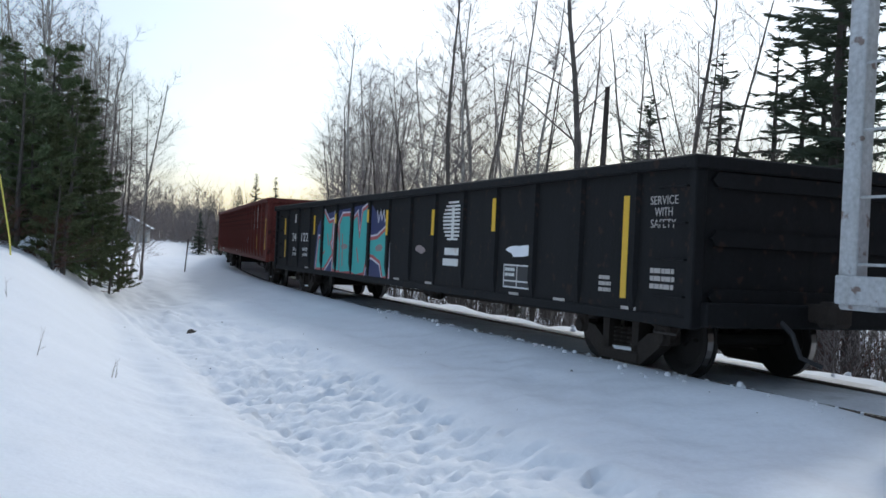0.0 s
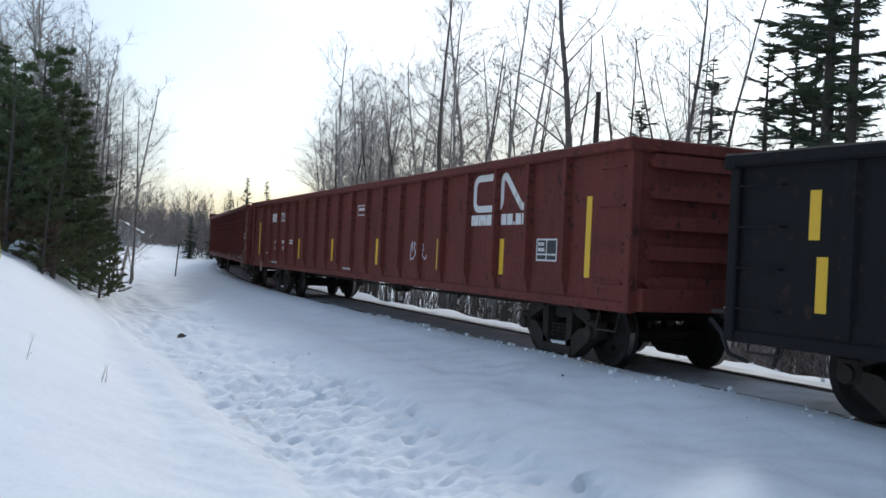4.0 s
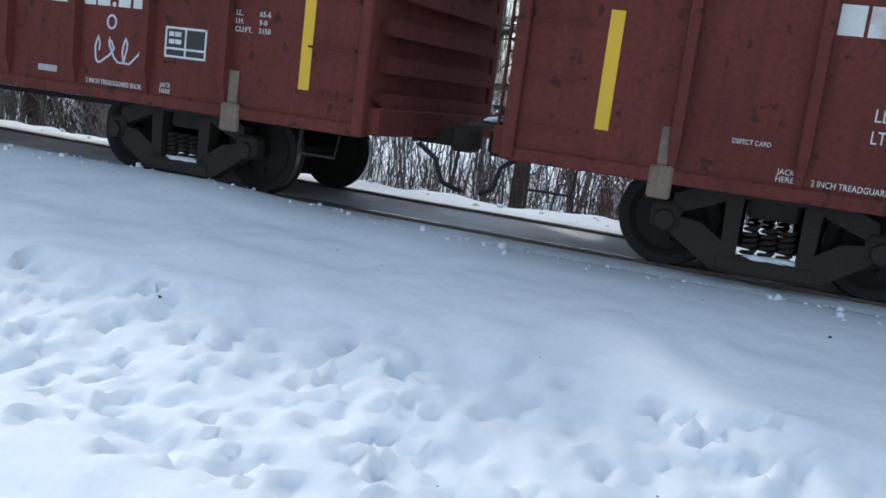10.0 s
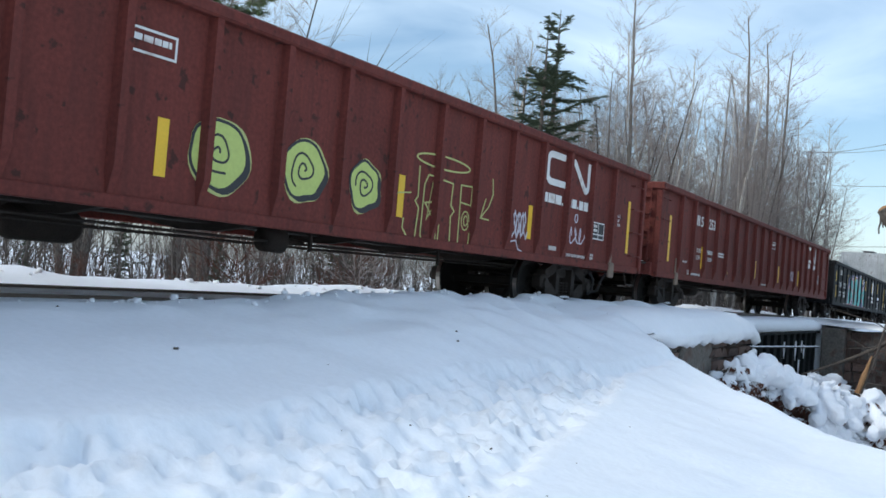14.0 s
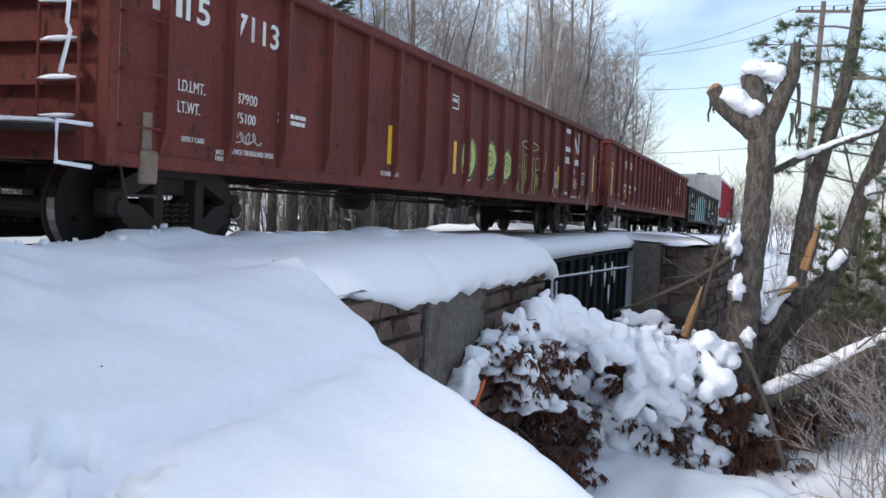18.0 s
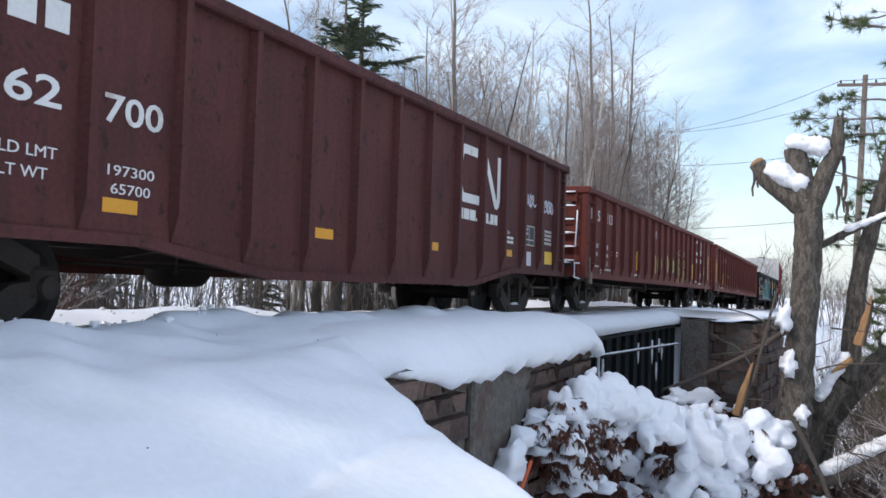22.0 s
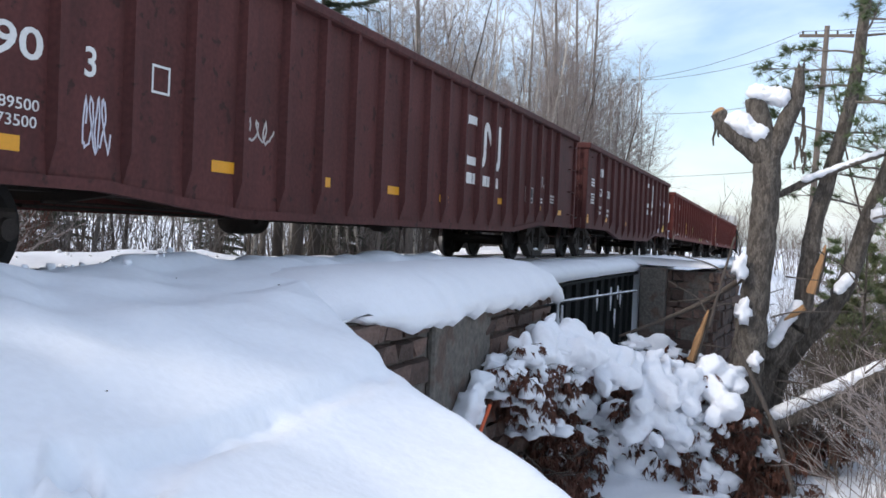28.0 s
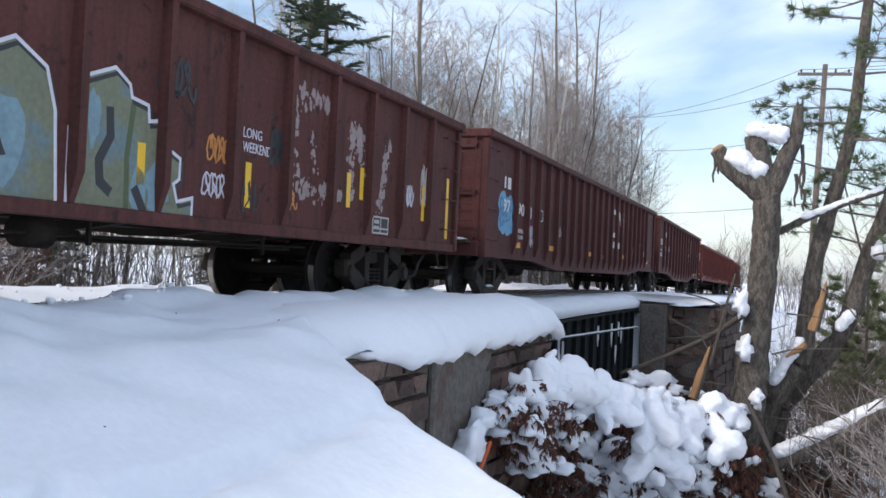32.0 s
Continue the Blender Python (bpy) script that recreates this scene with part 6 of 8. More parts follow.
    part("pilaster", Builder().box(-0.5, 0.3, -3.15, -2.42, -3.6, -0.25, 0.03), CONCRETE, br, "grey concrete bridge seat").matrix_basis = pose(x, y, zr, 0, 0, math.degrees(th))
    # far wing, running back from the face
    a, b = at(FAR_END, -4.5), at(FAR_END + 6, -4.9)
    d = Vector((b[0] - a[0], b[1] - a[1])).normalized()
    wall("stone wing wall", (a[0], a[1], a[2]), (d.x, d.y), (d.y, -d.x), math.dist(a[:2], b[:2]), -3.9, -0.3, 9, 9, 9)
    # thick snow on top of both abutments, hanging over the edge
    for s0, s1, edge in ((13.6, NEAR_END + 0.5, -3.2), (FAR_END - 0.25, FAR_END + 7, -4.5)):
        marks = np.arange(s0, s1, 0.09)
        vs, fs = [], []
        for i, s in enumerate(marks):
            en = float(sstep(0.0, 3.4, s - s0)) if edge > -4 else 1.0
            fin = min(1.0, max(0.0, (s1 - s) / 0.5)) ** 0.5
            w = 0.10 * noise.noise(Vector((s * 0.9, edge, 0))) + 0.05 * noise.noise(Vector((s * 3.1, edge, 2)))
            dr = 0.15 * noise.noise(Vector((s * 2.0, edge, 7))) + 0.12 * max(0.0, noise.noise(Vector((s * 5.0, edge, 9)))) + 0.05 * noise.noise(Vector((s * 13.0, edge, 4)))
            e = edge + 0.35 * (1 - en) + w
            t = -0.02 + 0.06 * w - 0.12 * (1 - fin) - 0.34 * (1 - en) ** 2
            near = edge > -4
            hi = 0.12 * en * fin if near else 0.0
            dn = 1.0 if near else 0.5
            prof = [(-1.12, t - 0.1), (-1.45, t + 0.05 + hi * 0.5), (-2.2, t + 0.08 + hi), (e + 0.45, t + 0.03 + hi), (e + 0.15, t - 0.05 + hi * 0.5), (e + 0.02, t - 0.18 * dn), (e - 0.03, t - (0.28 + dr) * en * dn), (e + 0.08, t - (0.38 + dr) * en * dn), (e + 0.3, t - 0.36 * en * dn), (-2.9, t - 0.32 * dn)]
            vs += [at(s, n * (1 if n > -2 else 1), z) for n, z in prof]
            m = len(prof)
            if i:
                for k in range(m - 1):
                    q = (i - 1) * m + k
                    fs.append((q, q + 1, q + m + 1, q + m))
        m = 10
        n_ = len(marks)
        fs.append(tuple(range(m)))
        fs.append(tuple((n_ - 1) * m + k for k in range(m - 1, -1, -1)))
        part("snow_cap", Builder().add(vs, fs), SNOW_CLUMP, br, "thick overhanging snow", True)
    return br


build_bridge()

# ---- trees ----


def limb(mb, r, p, d, length, rad, sides, segs=4, droop=0.0, wander=0.18, mi=0):
    """A bending, tapering limb; returns points along it with directions."""
    pts, rads, dirs = [Vector(p)], [rad], [Vector(d).normalized()]
    dd = Vector(d).normalized()
    for k in range(segs):
        dd = (dd + Vector((r.uniform(-1, 1), r.uniform(-1, 1), r.uniform(-1, 1))) * wander + Vector((0, 0, -droop))).normalized()
        pts.append(pts[-1] + dd * length / segs)
        rads.append(rad * (1 - 0.82 * (k + 1) / segs))
        dirs.append(dd.copy())
    mb.tube(pts, rads, sides, False, mi)
    return pts, rads, dirs


def blade(mb, r, p, d, length, w):
    """A twig as one slender blade."""
    side = d.cross(Vector((r.uniform(-1, 1), r.uniform(-1, 1), r.uniform(-1, 1)))).normalized() * w * 0.5
    tip = p + d * length + Vector((0, 0, r.uniform(-0.04, 0.06) * length))
    mb.add([tuple(p - side), tuple(p + side), tuple(tip)], [(0, 1, 2)])


def bare_tree(seed, height, rad, lean=0.0, spread=0.5, limbs=26, twigs=9, fork=False, first=0.3, droop=0.0, bark=None, twig_mat=None):
    """Trunk and crown meshes of a leafless tree."""
    r = random.Random(seed)
    tb, cb = Builder(), Builder()
    stems = [((0, 0, -0.4), (lean, r.uniform(-0.05, 0.05), 1), height, rad)]
    if fork:
        stems = [((0, 0, -0.4), (lean - 0.12, 0.03, 1), height, rad), ((0.05, 0, -0.2), (lean + 0.24, -0.05, 1), height * 0.86, rad * 0.75)]
    for p, d, h, rd in stems:
        pts, rads, dirs = limb(tb, r, p, d, h, rd, 7, 9, -0.015, 0.07)
        for k in range(limbs):
            t = first + (1 - first) * (k + r.random()) / limbs
            i = min(int(t * 9), 8)
            q = pts[i].lerp(pts[i + 1], t * 9 - i)
            a = r.uniform(0, 2 * math.pi)
            up = 0.55 + 0.5 * t
            dirn = Vector((math.cos(a), math.sin(a), up))
            L = h * spread * (1.12 - 0.92 * t) * r.uniform(0.55, 1.0) + 0.3
            lp, lr, ld = limb(cb, r, q, dirn, L, max(0.009, rads[i] * 0.33), 4, 4, droop, 0.18)
            for j in range(twigs // 2):
                # side branches that curve up, each with fine twigs all along
                u = r.uniform(0.15, 0.95)
                ii = min(int(u * 4), 3)
                qq = lp[ii].lerp(lp[ii + 1], u * 4 - ii)
                td = (ld[ii] + Vector((r.uniform(-1, 1), r.uniform(-1, 1), r.uniform(-0.5, 0.6))) * 0.9 + Vector((0, 0, -droop * 3))).normalized()
                tl = L * r.uniform(0.25, 0.6) + 0.3
                sp, _, sd = limb(cb, r, qq, td, tl, 0.008, 3, 2, -0.08, 0.25)
                for _ in range(7):
                    w = r.uniform(0.1, 1.0)
                    k2 = min(int(w * 2), 1)
                    b = sp[k2].lerp(sp[k2 + 1], w * 2 - k2)
                    e = (sd[k2] + Vector((r.uniform(-1, 1), r.uniform(-1, 1), r.uniform(-0.6, 0.7))) * 0.95).normalized()
                    blade(cb, r, b, e, tl * r.uniform(0.25, 0.6) + 0.12, 0.010)
    tm, cm = tb.mesh("trunk", True), cb.mesh("crown", True)
    tm.materials.append(bark or BARK_GREY)
    cm.materials.append(twig_mat or TWIG)
    return tm, cm


def needle_spray(mb, r, p, d, length, width, n, up=0.3):
    """A spray of needles along a twig: narrow blades to both sides."""
    d = Vector(d).normalized()
    side = d.cross(Vector((0, 0, 1)))
    side = side.normalized() if side.length > 0.01 else Vector((1, 0, 0))
    for k in range(n):
        t = (k + r.random()) / n
        q = Vector(p) + d * length * t
        s = 1 if k % 2 else -1
        tip = q + (side * s * r.uniform(0.5, 1.0) + d * r.uniform(0.3, 0.9) + Vector((0, 0, r.uniform(-0.25, up)))) * width * (1.1 - 0.6 * t)
        w = d * width * 0.09 + Vector((0, 0, width * 0.07))
        mb.add([tuple(q - w), tuple(q + w), tuple(tip)], [(0, 1, 2)])


def spruce(seed, height, base_r, dense=1.0, needles=None, bare_low=0.08, ragged=0.0):
    """A spruce or fir: tiers of drooping boughs that shorten to the top."""
    r = random.Random(seed)
    tb, cb = Builder(), Builder()
    tb.tube([(0, 0, -0.3), (0, 0, height * 0.5), (0.03, 0, height)], [height * 0.016 + 0.03, height * 0.009 + 0.02, 0.01], 7)
    z = height * bare_low
    while z < height * 0.985:
        t = z / height
        reach = base_r * (1 - t) ** (0.8 - 0.35 * ragged) * r.uniform(0.6 - 0.4 * ragged, 1.15 + 0.15 * ragged) + 0.08
        n = max(4, int((4 + 3.5 * (1 - t)) * dense))
        a0 = r.uniform(0, 6.28)
        for k in range(n):
            a = a0 + 2 * math.pi * k / n + r.uniform(-0.4, 0.4)
            L = reach * r.uniform(0.55 - 0.3 * ragged, 1.15 + 0.35 * ragged)
            if r.random() < 0.35 * ragged:
                continue
            d = Vector((math.cos(a), math.sin(a), 0.25 - 0.6 * (1 - t) + r.uniform(-0.3, 0.3)))
            pts, _, dirs = limb(cb, r, (0, 0, min(height * 0.98, z + r.uniform(-0.22, 0.22))), d, L, 0.010 + 0.006 * L, 3, 2, -0.06, 0.2)
            for i in range(2):
                seg = pts[i + 1] - pts[i]
                needle_spray(cb, r, pts[i], seg, seg.length, 0.22 + 0.14 * L, max(5, int(L * 11)), 0.02)
            for s in (-1, 1):
                sd = (dirs[1] + dirs[1].cross(Vector((0, 0, 1))) * s * 0.9 + Vector((0, 0, -0.15))).normalized()
                needle_spray(cb, r, pts[1], sd, L * 0.45, 0.20 + 0.08 * L, max(4, int(L * 8)), 0.0)
        z += (height * 0.014 + 0.075) * r.uniform(0.7, 1.3)
    tm, cm = tb.mesh("trunk", True), cb.mesh("crown")
    tm.materials.append(BARK_DARK)
    cm.materials.append(needles or NEEDLE_DARK)
    return tm, cm


def pine(seed, height, reach, rad, boughs=34, first=0.3, needles=None, clump=0.30, lean=0.0):
    """A white pine: long open boughs that end in tufts of needles."""
    r = random.Random(seed)
    tb, cb = Builder(), Builder()
    pts, rads, dirs = limb(tb, r, (0, 0, -0.4), (lean, 0.02, 1), height, rad, 8, 9, -0.01, 0.05)
    for k in range(boughs):
        t = first + (0.98 - first) * (k + r.random()) / boughs
        i = min(int(t * 9), 8)
        q = pts[i].lerp(pts[i + 1], t * 9 - i)
        a = r.uniform(0, 6.28)
        L = reach * (1.1 - 0.75 * t) * r.uniform(0.6, 1.1)
        lp, lr, ld = limb(tb, r, q, (math.cos(a), math.sin(a), 0.12), L, max(0.015, rads[i] * 0.33), 5, 5, -0.05, 0.15)
        for j in range(int(12 + L * 6)):
            u = r.uniform(0.35, 1.0)
            ii = min(int(u * 5), 4)
            b = lp[ii].lerp(lp[ii + 1], u * 5 - ii)
            td = (ld[ii] + Vector((r.uniform(-1, 1), r.uniform(-1, 1), r.uniform(-0.2, 0.6)))).normalized()
            e = b + td * r.uniform(0.15, 0.45)
            cb.tube([b, e], [0.008, 0.004], 3, False)
            for _ in range(26):
                v = (td * 0.5 + Vector((r.gauss(0, 1), r.gauss(0, 1), r.gauss(0.15, 0.7))).normalized()).normalized()
                w = v.cross(Vector((r.random(), r.random(), r.random()))).normalized() * 0.022
                s = e - td * r.uniform(0, 0.2)
                tip = s + v * clump * r.uniform(0.5, 1.0)
                cb.add([tuple(s - w), tuple(s + w), tuple(tip)], [(0, 1, 2)])
    tm, cm = tb.mesh("trunk", True), cb.mesh("crown")
    tm.materials.append(BARK_PINE)
    cm.materials.append(needles or NEEDLE_PINE)
    return tm, cm


def plant(name, meshes, x, y, z, turn, size, label, category, group="", tilt=0.0):
    ob = thing(name, label, category, pose(x, y, z, tilt, 0, turn), group)
    ob.scale = (size, size, size)
    for nm, me in zip(("trunk", "crown"), meshes):
        o = new(nm, me)
        o.parent = ob
    return ob


def plant_sn(name, meshes, s, n, turn, size, label, category, group="", sink=0.1, tilt=0.0):
    x, y, _ = at(s, n)
    return plant(name, meshes, x, y, ground_z(x, y) - sink, turn, size, label, category, group, tilt)


BIRCHES = [bare_tree(11, 15, 0.13, 0.03, 0.34, 30, 12, False, 0.22, 0.0, BARK_BIRCH, TWIG),
           bare_tree(12, 14, 0.12, -0.06, 0.36, 22, 11, True, 0.2, 0.01, BARK_BIRCH, TWIG),
           bare_tree(13, 12, 0.09, 0.05, 0.36, 26, 12, False, 0.18, 0.0, BARK_GREY, TWIG)]
ASPENS = [bare_tree(21, 17, 0.17, 0.02, 0.28, 26, 11, False, 0.36, 0.0, BARK_GREY, TWIG),
          bare_tree(22, 15, 0.14, -0.04, 0.32, 20, 10, True, 0.3, 0.0, BARK_GREY, TWIG),
          bare_tree(23, 13, 0.10, 0.07, 0.32, 20, 10, True, 0.28, 0.0, BARK_DARK, TWIG)]
THIN = [bare_tree(31, 9, 0.05, 0.05, 0.32, 22, 9, False, 0.15, 0.0, BARK_GREY, TWIG),
        bare_tree(32, 7, 0.04, -0.08, 0.36, 16, 9, True, 0.12, 0.0, BARK_GREY, TWIG)]
SHRUBS = [bare_tree(41, 2.6, 0.025, 0.1, 0.5, 16, 6, True, 0.05, 0.0, TWIG, TWIG),
          bare_tree(42, 2.0, 0.02, -0.2, 0.6, 16, 6, True, 0.05, 0.02, TWIG, RED_BRUSH)]
SPRUCES = [spruce(51, 12, 2.4), spruce(52, 10, 1.8, 0.9), spruce(53, 7, 1.7)]
PINES = [pine(61, 13, 3.8, 0.20, 62, 0.3, None, 0.36), pine(62, 11, 3.4, 0.16, 36, 0.12, NEEDLE_PINE), pine(63, 9, 3.0, 0.14, 40, 0.06, NEEDLE_WARM)]
WOODS = "trees beside the railway"
RAGGED = [spruce(56, 12, 1.9, 0.75, None, 0.22, 1.0), spruce(57, 11, 1.5, 0.65, None, 0.3, 1.0), spruce(58, 13, 2.3, 0.8, None, 0.35, 0.9)]
GREEN_FIRS = [spruce(54, 8, 2.3, 1.0, NEEDLE_PINE, 0.03), spruce(55, 7, 2.2, 1.0, NEEDLE_PINE, 0.03)]


def bare(kind, s, n, size=1.0, turn=None, label=None):
    pool = {"b": BIRCHES, "a": ASPENS, "t": THIN}[kind[0]]
    me = pool[int(kind[1]) % len(pool)]
    text = label or {"b": "leafless pale-barked birch in the snow", "a": "tall leafless grey aspen in the snow", "t": "thin leafless sapling in the snow"}[kind[0]]
    return plant_sn("bare_tree", me, s, n, turn if turn is not None else random.uniform(0, 360), size, text, "tree", WOODS)


def fir(i, s, n, size=1.0, label="dark green spruce in the snow"):
    return plant_sn("spruce_tree", SPRUCES[i % 3], s, n, random.uniform(0, 360), size, label, "tree", WOODS)


def white_pine(i, s, n, size=1.0, label="green white pine with open boughs"):
    return plant_sn("pine_tree", PINES[i % 3], s, n, random.uniform(0, 360), size, label, "tree", WOODS)


# behind the train, towards where it comes from
for k, s, n, z in (("a0", -23.4, 8.4, 1.0), ("a1", -32.5, 7.6, 1.0), ("b1", -32.0, 9.4, 1.05), ("a2", -30.0, 10.0, 0.95), ("b0", -28.5, 9.0, 0.9),
                   ("a1", -20.4, 9.5, 0.85), ("a2", -18.0, 10.4, 0.9), ("b2", -21.5, 11.8, 0.9), ("b2", -26.0, 12.5, 1.0), ("a2", -24.0, 14.0, 0.9), ("t0", -16.0, 9.0, 1.0), ("a1", -35.5, 13.0, 0.95)):
    bare(k, s, n, z)
for i in range(52):
    bare(random.choice(("b2", "b0", "a2", "t0", "b2")), random.uniform(-64, -34), random.uniform(5.5, 13), random.uniform(0.75, 1.1))
for i in range(20):
    bare(random.choice(("t0", "t1", "b2", "t0")), random.uniform(-40, -8), random.uniform(11, 26), random.uniform(0.6, 1.0))
for i, s, n, z in ((1, -11.4, 9.2, 1.1), (0, -13.2, 10.2, 1.0), (2, -14.6, 11.6, 1.05), (1, -17.0, 12.5, 0.9), (1, -20.6, 12.2, 0.92), (0, -18.6, 12.8, 0.85), (1, -25.0, 12.2, 0.85), (1, -28.6, 13.6, 0.7), (0, -16.0, 12.4, 0.85), (2, -8.0, 11.0, 1.1), (0, -3.5, 13.0, 1.1), (1, 1.5, 12.0, 1.0), (0, -10.0, 15.0, 1.0), (1, -12.4, 13.0, 0.9)):
    plant_sn("spruce_tree", RAGGED[i], s, n, random.uniform(0, 360), z, "ragged dark spruce with gaps between its boughs", "tree", WOODS)
fir(1, -33.0, 10.5, 0.5)
x, y, _ = at(-21.2, 8.2)
snag = thing("dead_trunk", "bare dead trunk with its top broken off", "tree", pose(x, y, ground_z(x, y)))
part("trunk", Builder().tube([(0, 0, -0.3), (0.05, 0, 4.0), (0.12, 0.02, 8.3)], [0.13, 0.11, 0.08], 8), BARK_DARK, snag)
for z_ in (4.2, 5.5, 6.6):
    part("stub", Builder().tube([(0.06, 0, z_), (0.5, 0.1, z_ + 0.2)], [0.03, 0.01], 5), BARK_DARK, snag)

# far along the track
for i, s, n, z in ((2, -86, -10.6, 0.66), (2, -88, -8.8, 0.74), (1, -90, -7.6, 0.78), (0, -91, -6.1, 0.76), (1, -85.5, -3.6, 0.86), (0, -77, 1.6, 0.72), (2, -95, 4, 1.0)):
    fir(i, s, n + 4.6, z * 0.9)
# wood beside the path
for i, s, n, z in ((1, -24.8, -9.45, 0.50), (1, -27.8, -8.9, 0.62), (2, -25.0, -8.2, 0.58), (2, -27.5, -7.5, 0.42), (1, -34.2, -9.8, 0.52), (2, -29.2, -6.9, 0.30), (1, -34.2, -8.5, 0.56), (1, -30.5, -9.7, 0.48),
                   (1, -28.5, -10.8, 0.62), (2, -23.0, -8.4, 0.34), (2, -32.5, -6.6, 0.26), (1, -31.0, -8.4, 0.6), (2, -26.0, -9.2, 0.5)):
    white_pine(i, s, n + 0.7, z * 1.06, "bushy green pine at the edge of the wood")
for i, s, n, z in ((1, -28.6, -9.3, 0.66), (2, -31.5, -9.0, 0.86), (2, -26.4, -8.6, 0.62), (2, -33.0, -8.0, 0.75), (2, -29.5, -10.2, 0.8)):
    plant_sn("spruce_tree", GREEN_FIRS[i % 2], s, n + 0.7, 40.0 * i, z * 1.06, "dense green fir at the edge of the wood", "tree", WOODS)
for k, s, n, z in (("b1", -30.5, -9.8, 0.60), ("b0", -32.5, -9.2, 0.56), ("b1", -32.5, -7.85, 0.62), ("b2", -34.5, -7.4, 0.74), ("b0", -36.5, -7.2, 0.62), ("b2", -36.5, -6.6, 0.68), ("b1", -38.5, -6.4, 0.62), ("b2", -40.2, -6.0, 0.70),
                   ("b1", -34, -11.2, 0.68), ("b0", -38, -9.0, 0.6), ("b2", -31.2, -6.6, 0.48), ("b2", -44, -6.0, 0.44), ("b1", -30.2, -11.4, 0.62), ("t0", -42, -6.0, 0.42), ("b2", -40, -7.4, 0.7), ("b0", -43, -8.0, 0.62), ("b2", -33.6, -6.9, 0.6), ("b1", -36, -8.4, 0.64),
                   ("b0", -40, -10.5, 0.78), ("b1", -43, -9.2, 0.74), ("b0", -46, -8.4, 0.66), ("b2", -46, -9.6, 0.8), ("b2", -38.5, -10.2, 0.86), ("b1", -36, -12.0, 0.84), ("b0", -33, -12.6, 0.8), ("b2", -48.5, -8.2, 0.62), ("b0", -50, -9.2, 0.6), ("b2", -41.5, -8.6, 0.8), ("t0", -47.5, -7.2, 0.7), ("b2", -29, -12.0, 0.7)):
    bare(k, s, n + 0.7, z * 1.05)
for i in range(22):
    bare(random.choice(("b2", "b0", "b1")), random.uniform(-46, -27), random.uniform(-14, -7.6), random.uniform(0.55, 0.85))
for i in range(14):
    plant_sn("shrub", SHRUBS[i % 2], random.uniform(-36, -23), random.uniform(-10.5, -6.6), random.uniform(0, 360), random.uniform(0.5, 1.0), "leafless brown shrub poking from the snow", "shrub", "shrubs")

# behind the train, middle and where it goes
for i in range(40):
    bare(random.choice(("t0", "t1", "a2", "b2", "t1", "a1")), random.uniform(-8, 34), random.uniform(7, 24), random.uniform(0.6, 1.0))
for i, s, n, z in ((0, 21.0, 13.2, 0.95), (0, 18.6, 14.6, 0.9), (0, 23.5, 14.5, 0.85)):
    white_pine(i, s, n, z)
for i, s, n, z in ((0, 46, 11, 0.9), (1, 43.5, 12.0, 1.1), (1, 55.5, 13.6, 0.95), (2, 57, 12.4, 0.95), (1, 70.5, 12.0, 0.85), (2, 30, 14, 1.0), (2, 9, 14, 0.9), (1, 40, 15, 1.0)):
    fir(i, s, n, z)
for i, s, n, z in ((0, 37.0, 9.0, 1.12), (2, 34.8, 8.4, 1.1), (1, 36.2, 10.0, 1.0), (0, 60.0, 10.0, 0.75), (1, 52.0, 11.0, 0.9)):
    plant_sn("spruce_tree", RAGGED[i], s, n, random.uniform(0, 360), z, "ragged dark spruce with gaps between its boughs", "tree", WOODS)
for i in range(105):
    s = random.uniform(36, 80)
    top = np.interp(s, (37, 47, 55, 65, 78, 84), (0.85, 0.98, 1.03, 1.24, 1.22, 0.8)) * random.uniform(0.72, 1.04)
    bare(random.choice(("b0", "b1", "b2", "b2", "a0", "b2", "a2")), s, 6.2 + 9 * random.random() ** 1.5 - max(0, s - 72) * 0.12, top)
for i in range(48):
    bare(random.choice(("b2", "b1", "b2", "a2", "t0")), random.uniform(40, 74), random.uniform(7, 17), random.uniform(0.75, 1.05))
for k, s, n, z in (("b1", 70.5, 7.8, 0.92), ("b0", 74, 6.8, 0.9), ("b1", 77, 6.0, 0.92), ("b2", 80, 5.2, 0.85), ("b0", 83, 4.8, 0.75), ("b2", 67, 9, 1.0)):
    bare(k, s, n, z)
# low brush on the far bank
for i in range(70):
    plant_sn("shrub", SHRUBS[i % 2], random.uniform(-20, 62), random.uniform(5.0, 12), random.uniform(0, 360), random.uniform(0.5, 1.1), "leafless brown shrub poking from the snow", "shrub", "shrubs")
for i in range(16):
    plant_sn("spruce_tree", SPRUCES[2], random.uniform(-12, 60), random.uniform(8, 14), random.uniform(0, 360), random.uniform(0.2, 0.42), "small young spruce with snow on it", "tree", WOODS)
# unseen pines and firs behind the camera, added to hold back skylight
for i in range(12):
    s, n = random.uniform(-40, 60), random.uniform(-42, -20)
    (white_pine if i % 3 else fir)(i, s, n, random.uniform(0.8, 1.2))
# leafless trees and shrubs across the hollow
for i in range(34):
    bare(random.choice(("t0", "t1", "b2", "a2", "t1")), random.uniform(26, 70), random.uniform(-30, -9.5), random.uniform(0.5, 1.0))
for i in range(30):
    plant_sn("shrub", SHRUBS[i % 2], random.uniform(20, 48), random.uniform(-16, -7.5), random.uniform(0, 360), random.uniform(0.6, 1.4), "leafless brown shrub poking from the snow", "shrub", "shrubs")

# ---- the hollow by the bridge: cut pine, brush and fallen limbs ----


# scales and turns the hollow's things and utility poles to fit the camera's view
HOLLOW_FIT = pose(-6.49, -0.632, -0.406, 1.782, -0.798, 2.957) @ Matrix.Scale(1.25, 4)


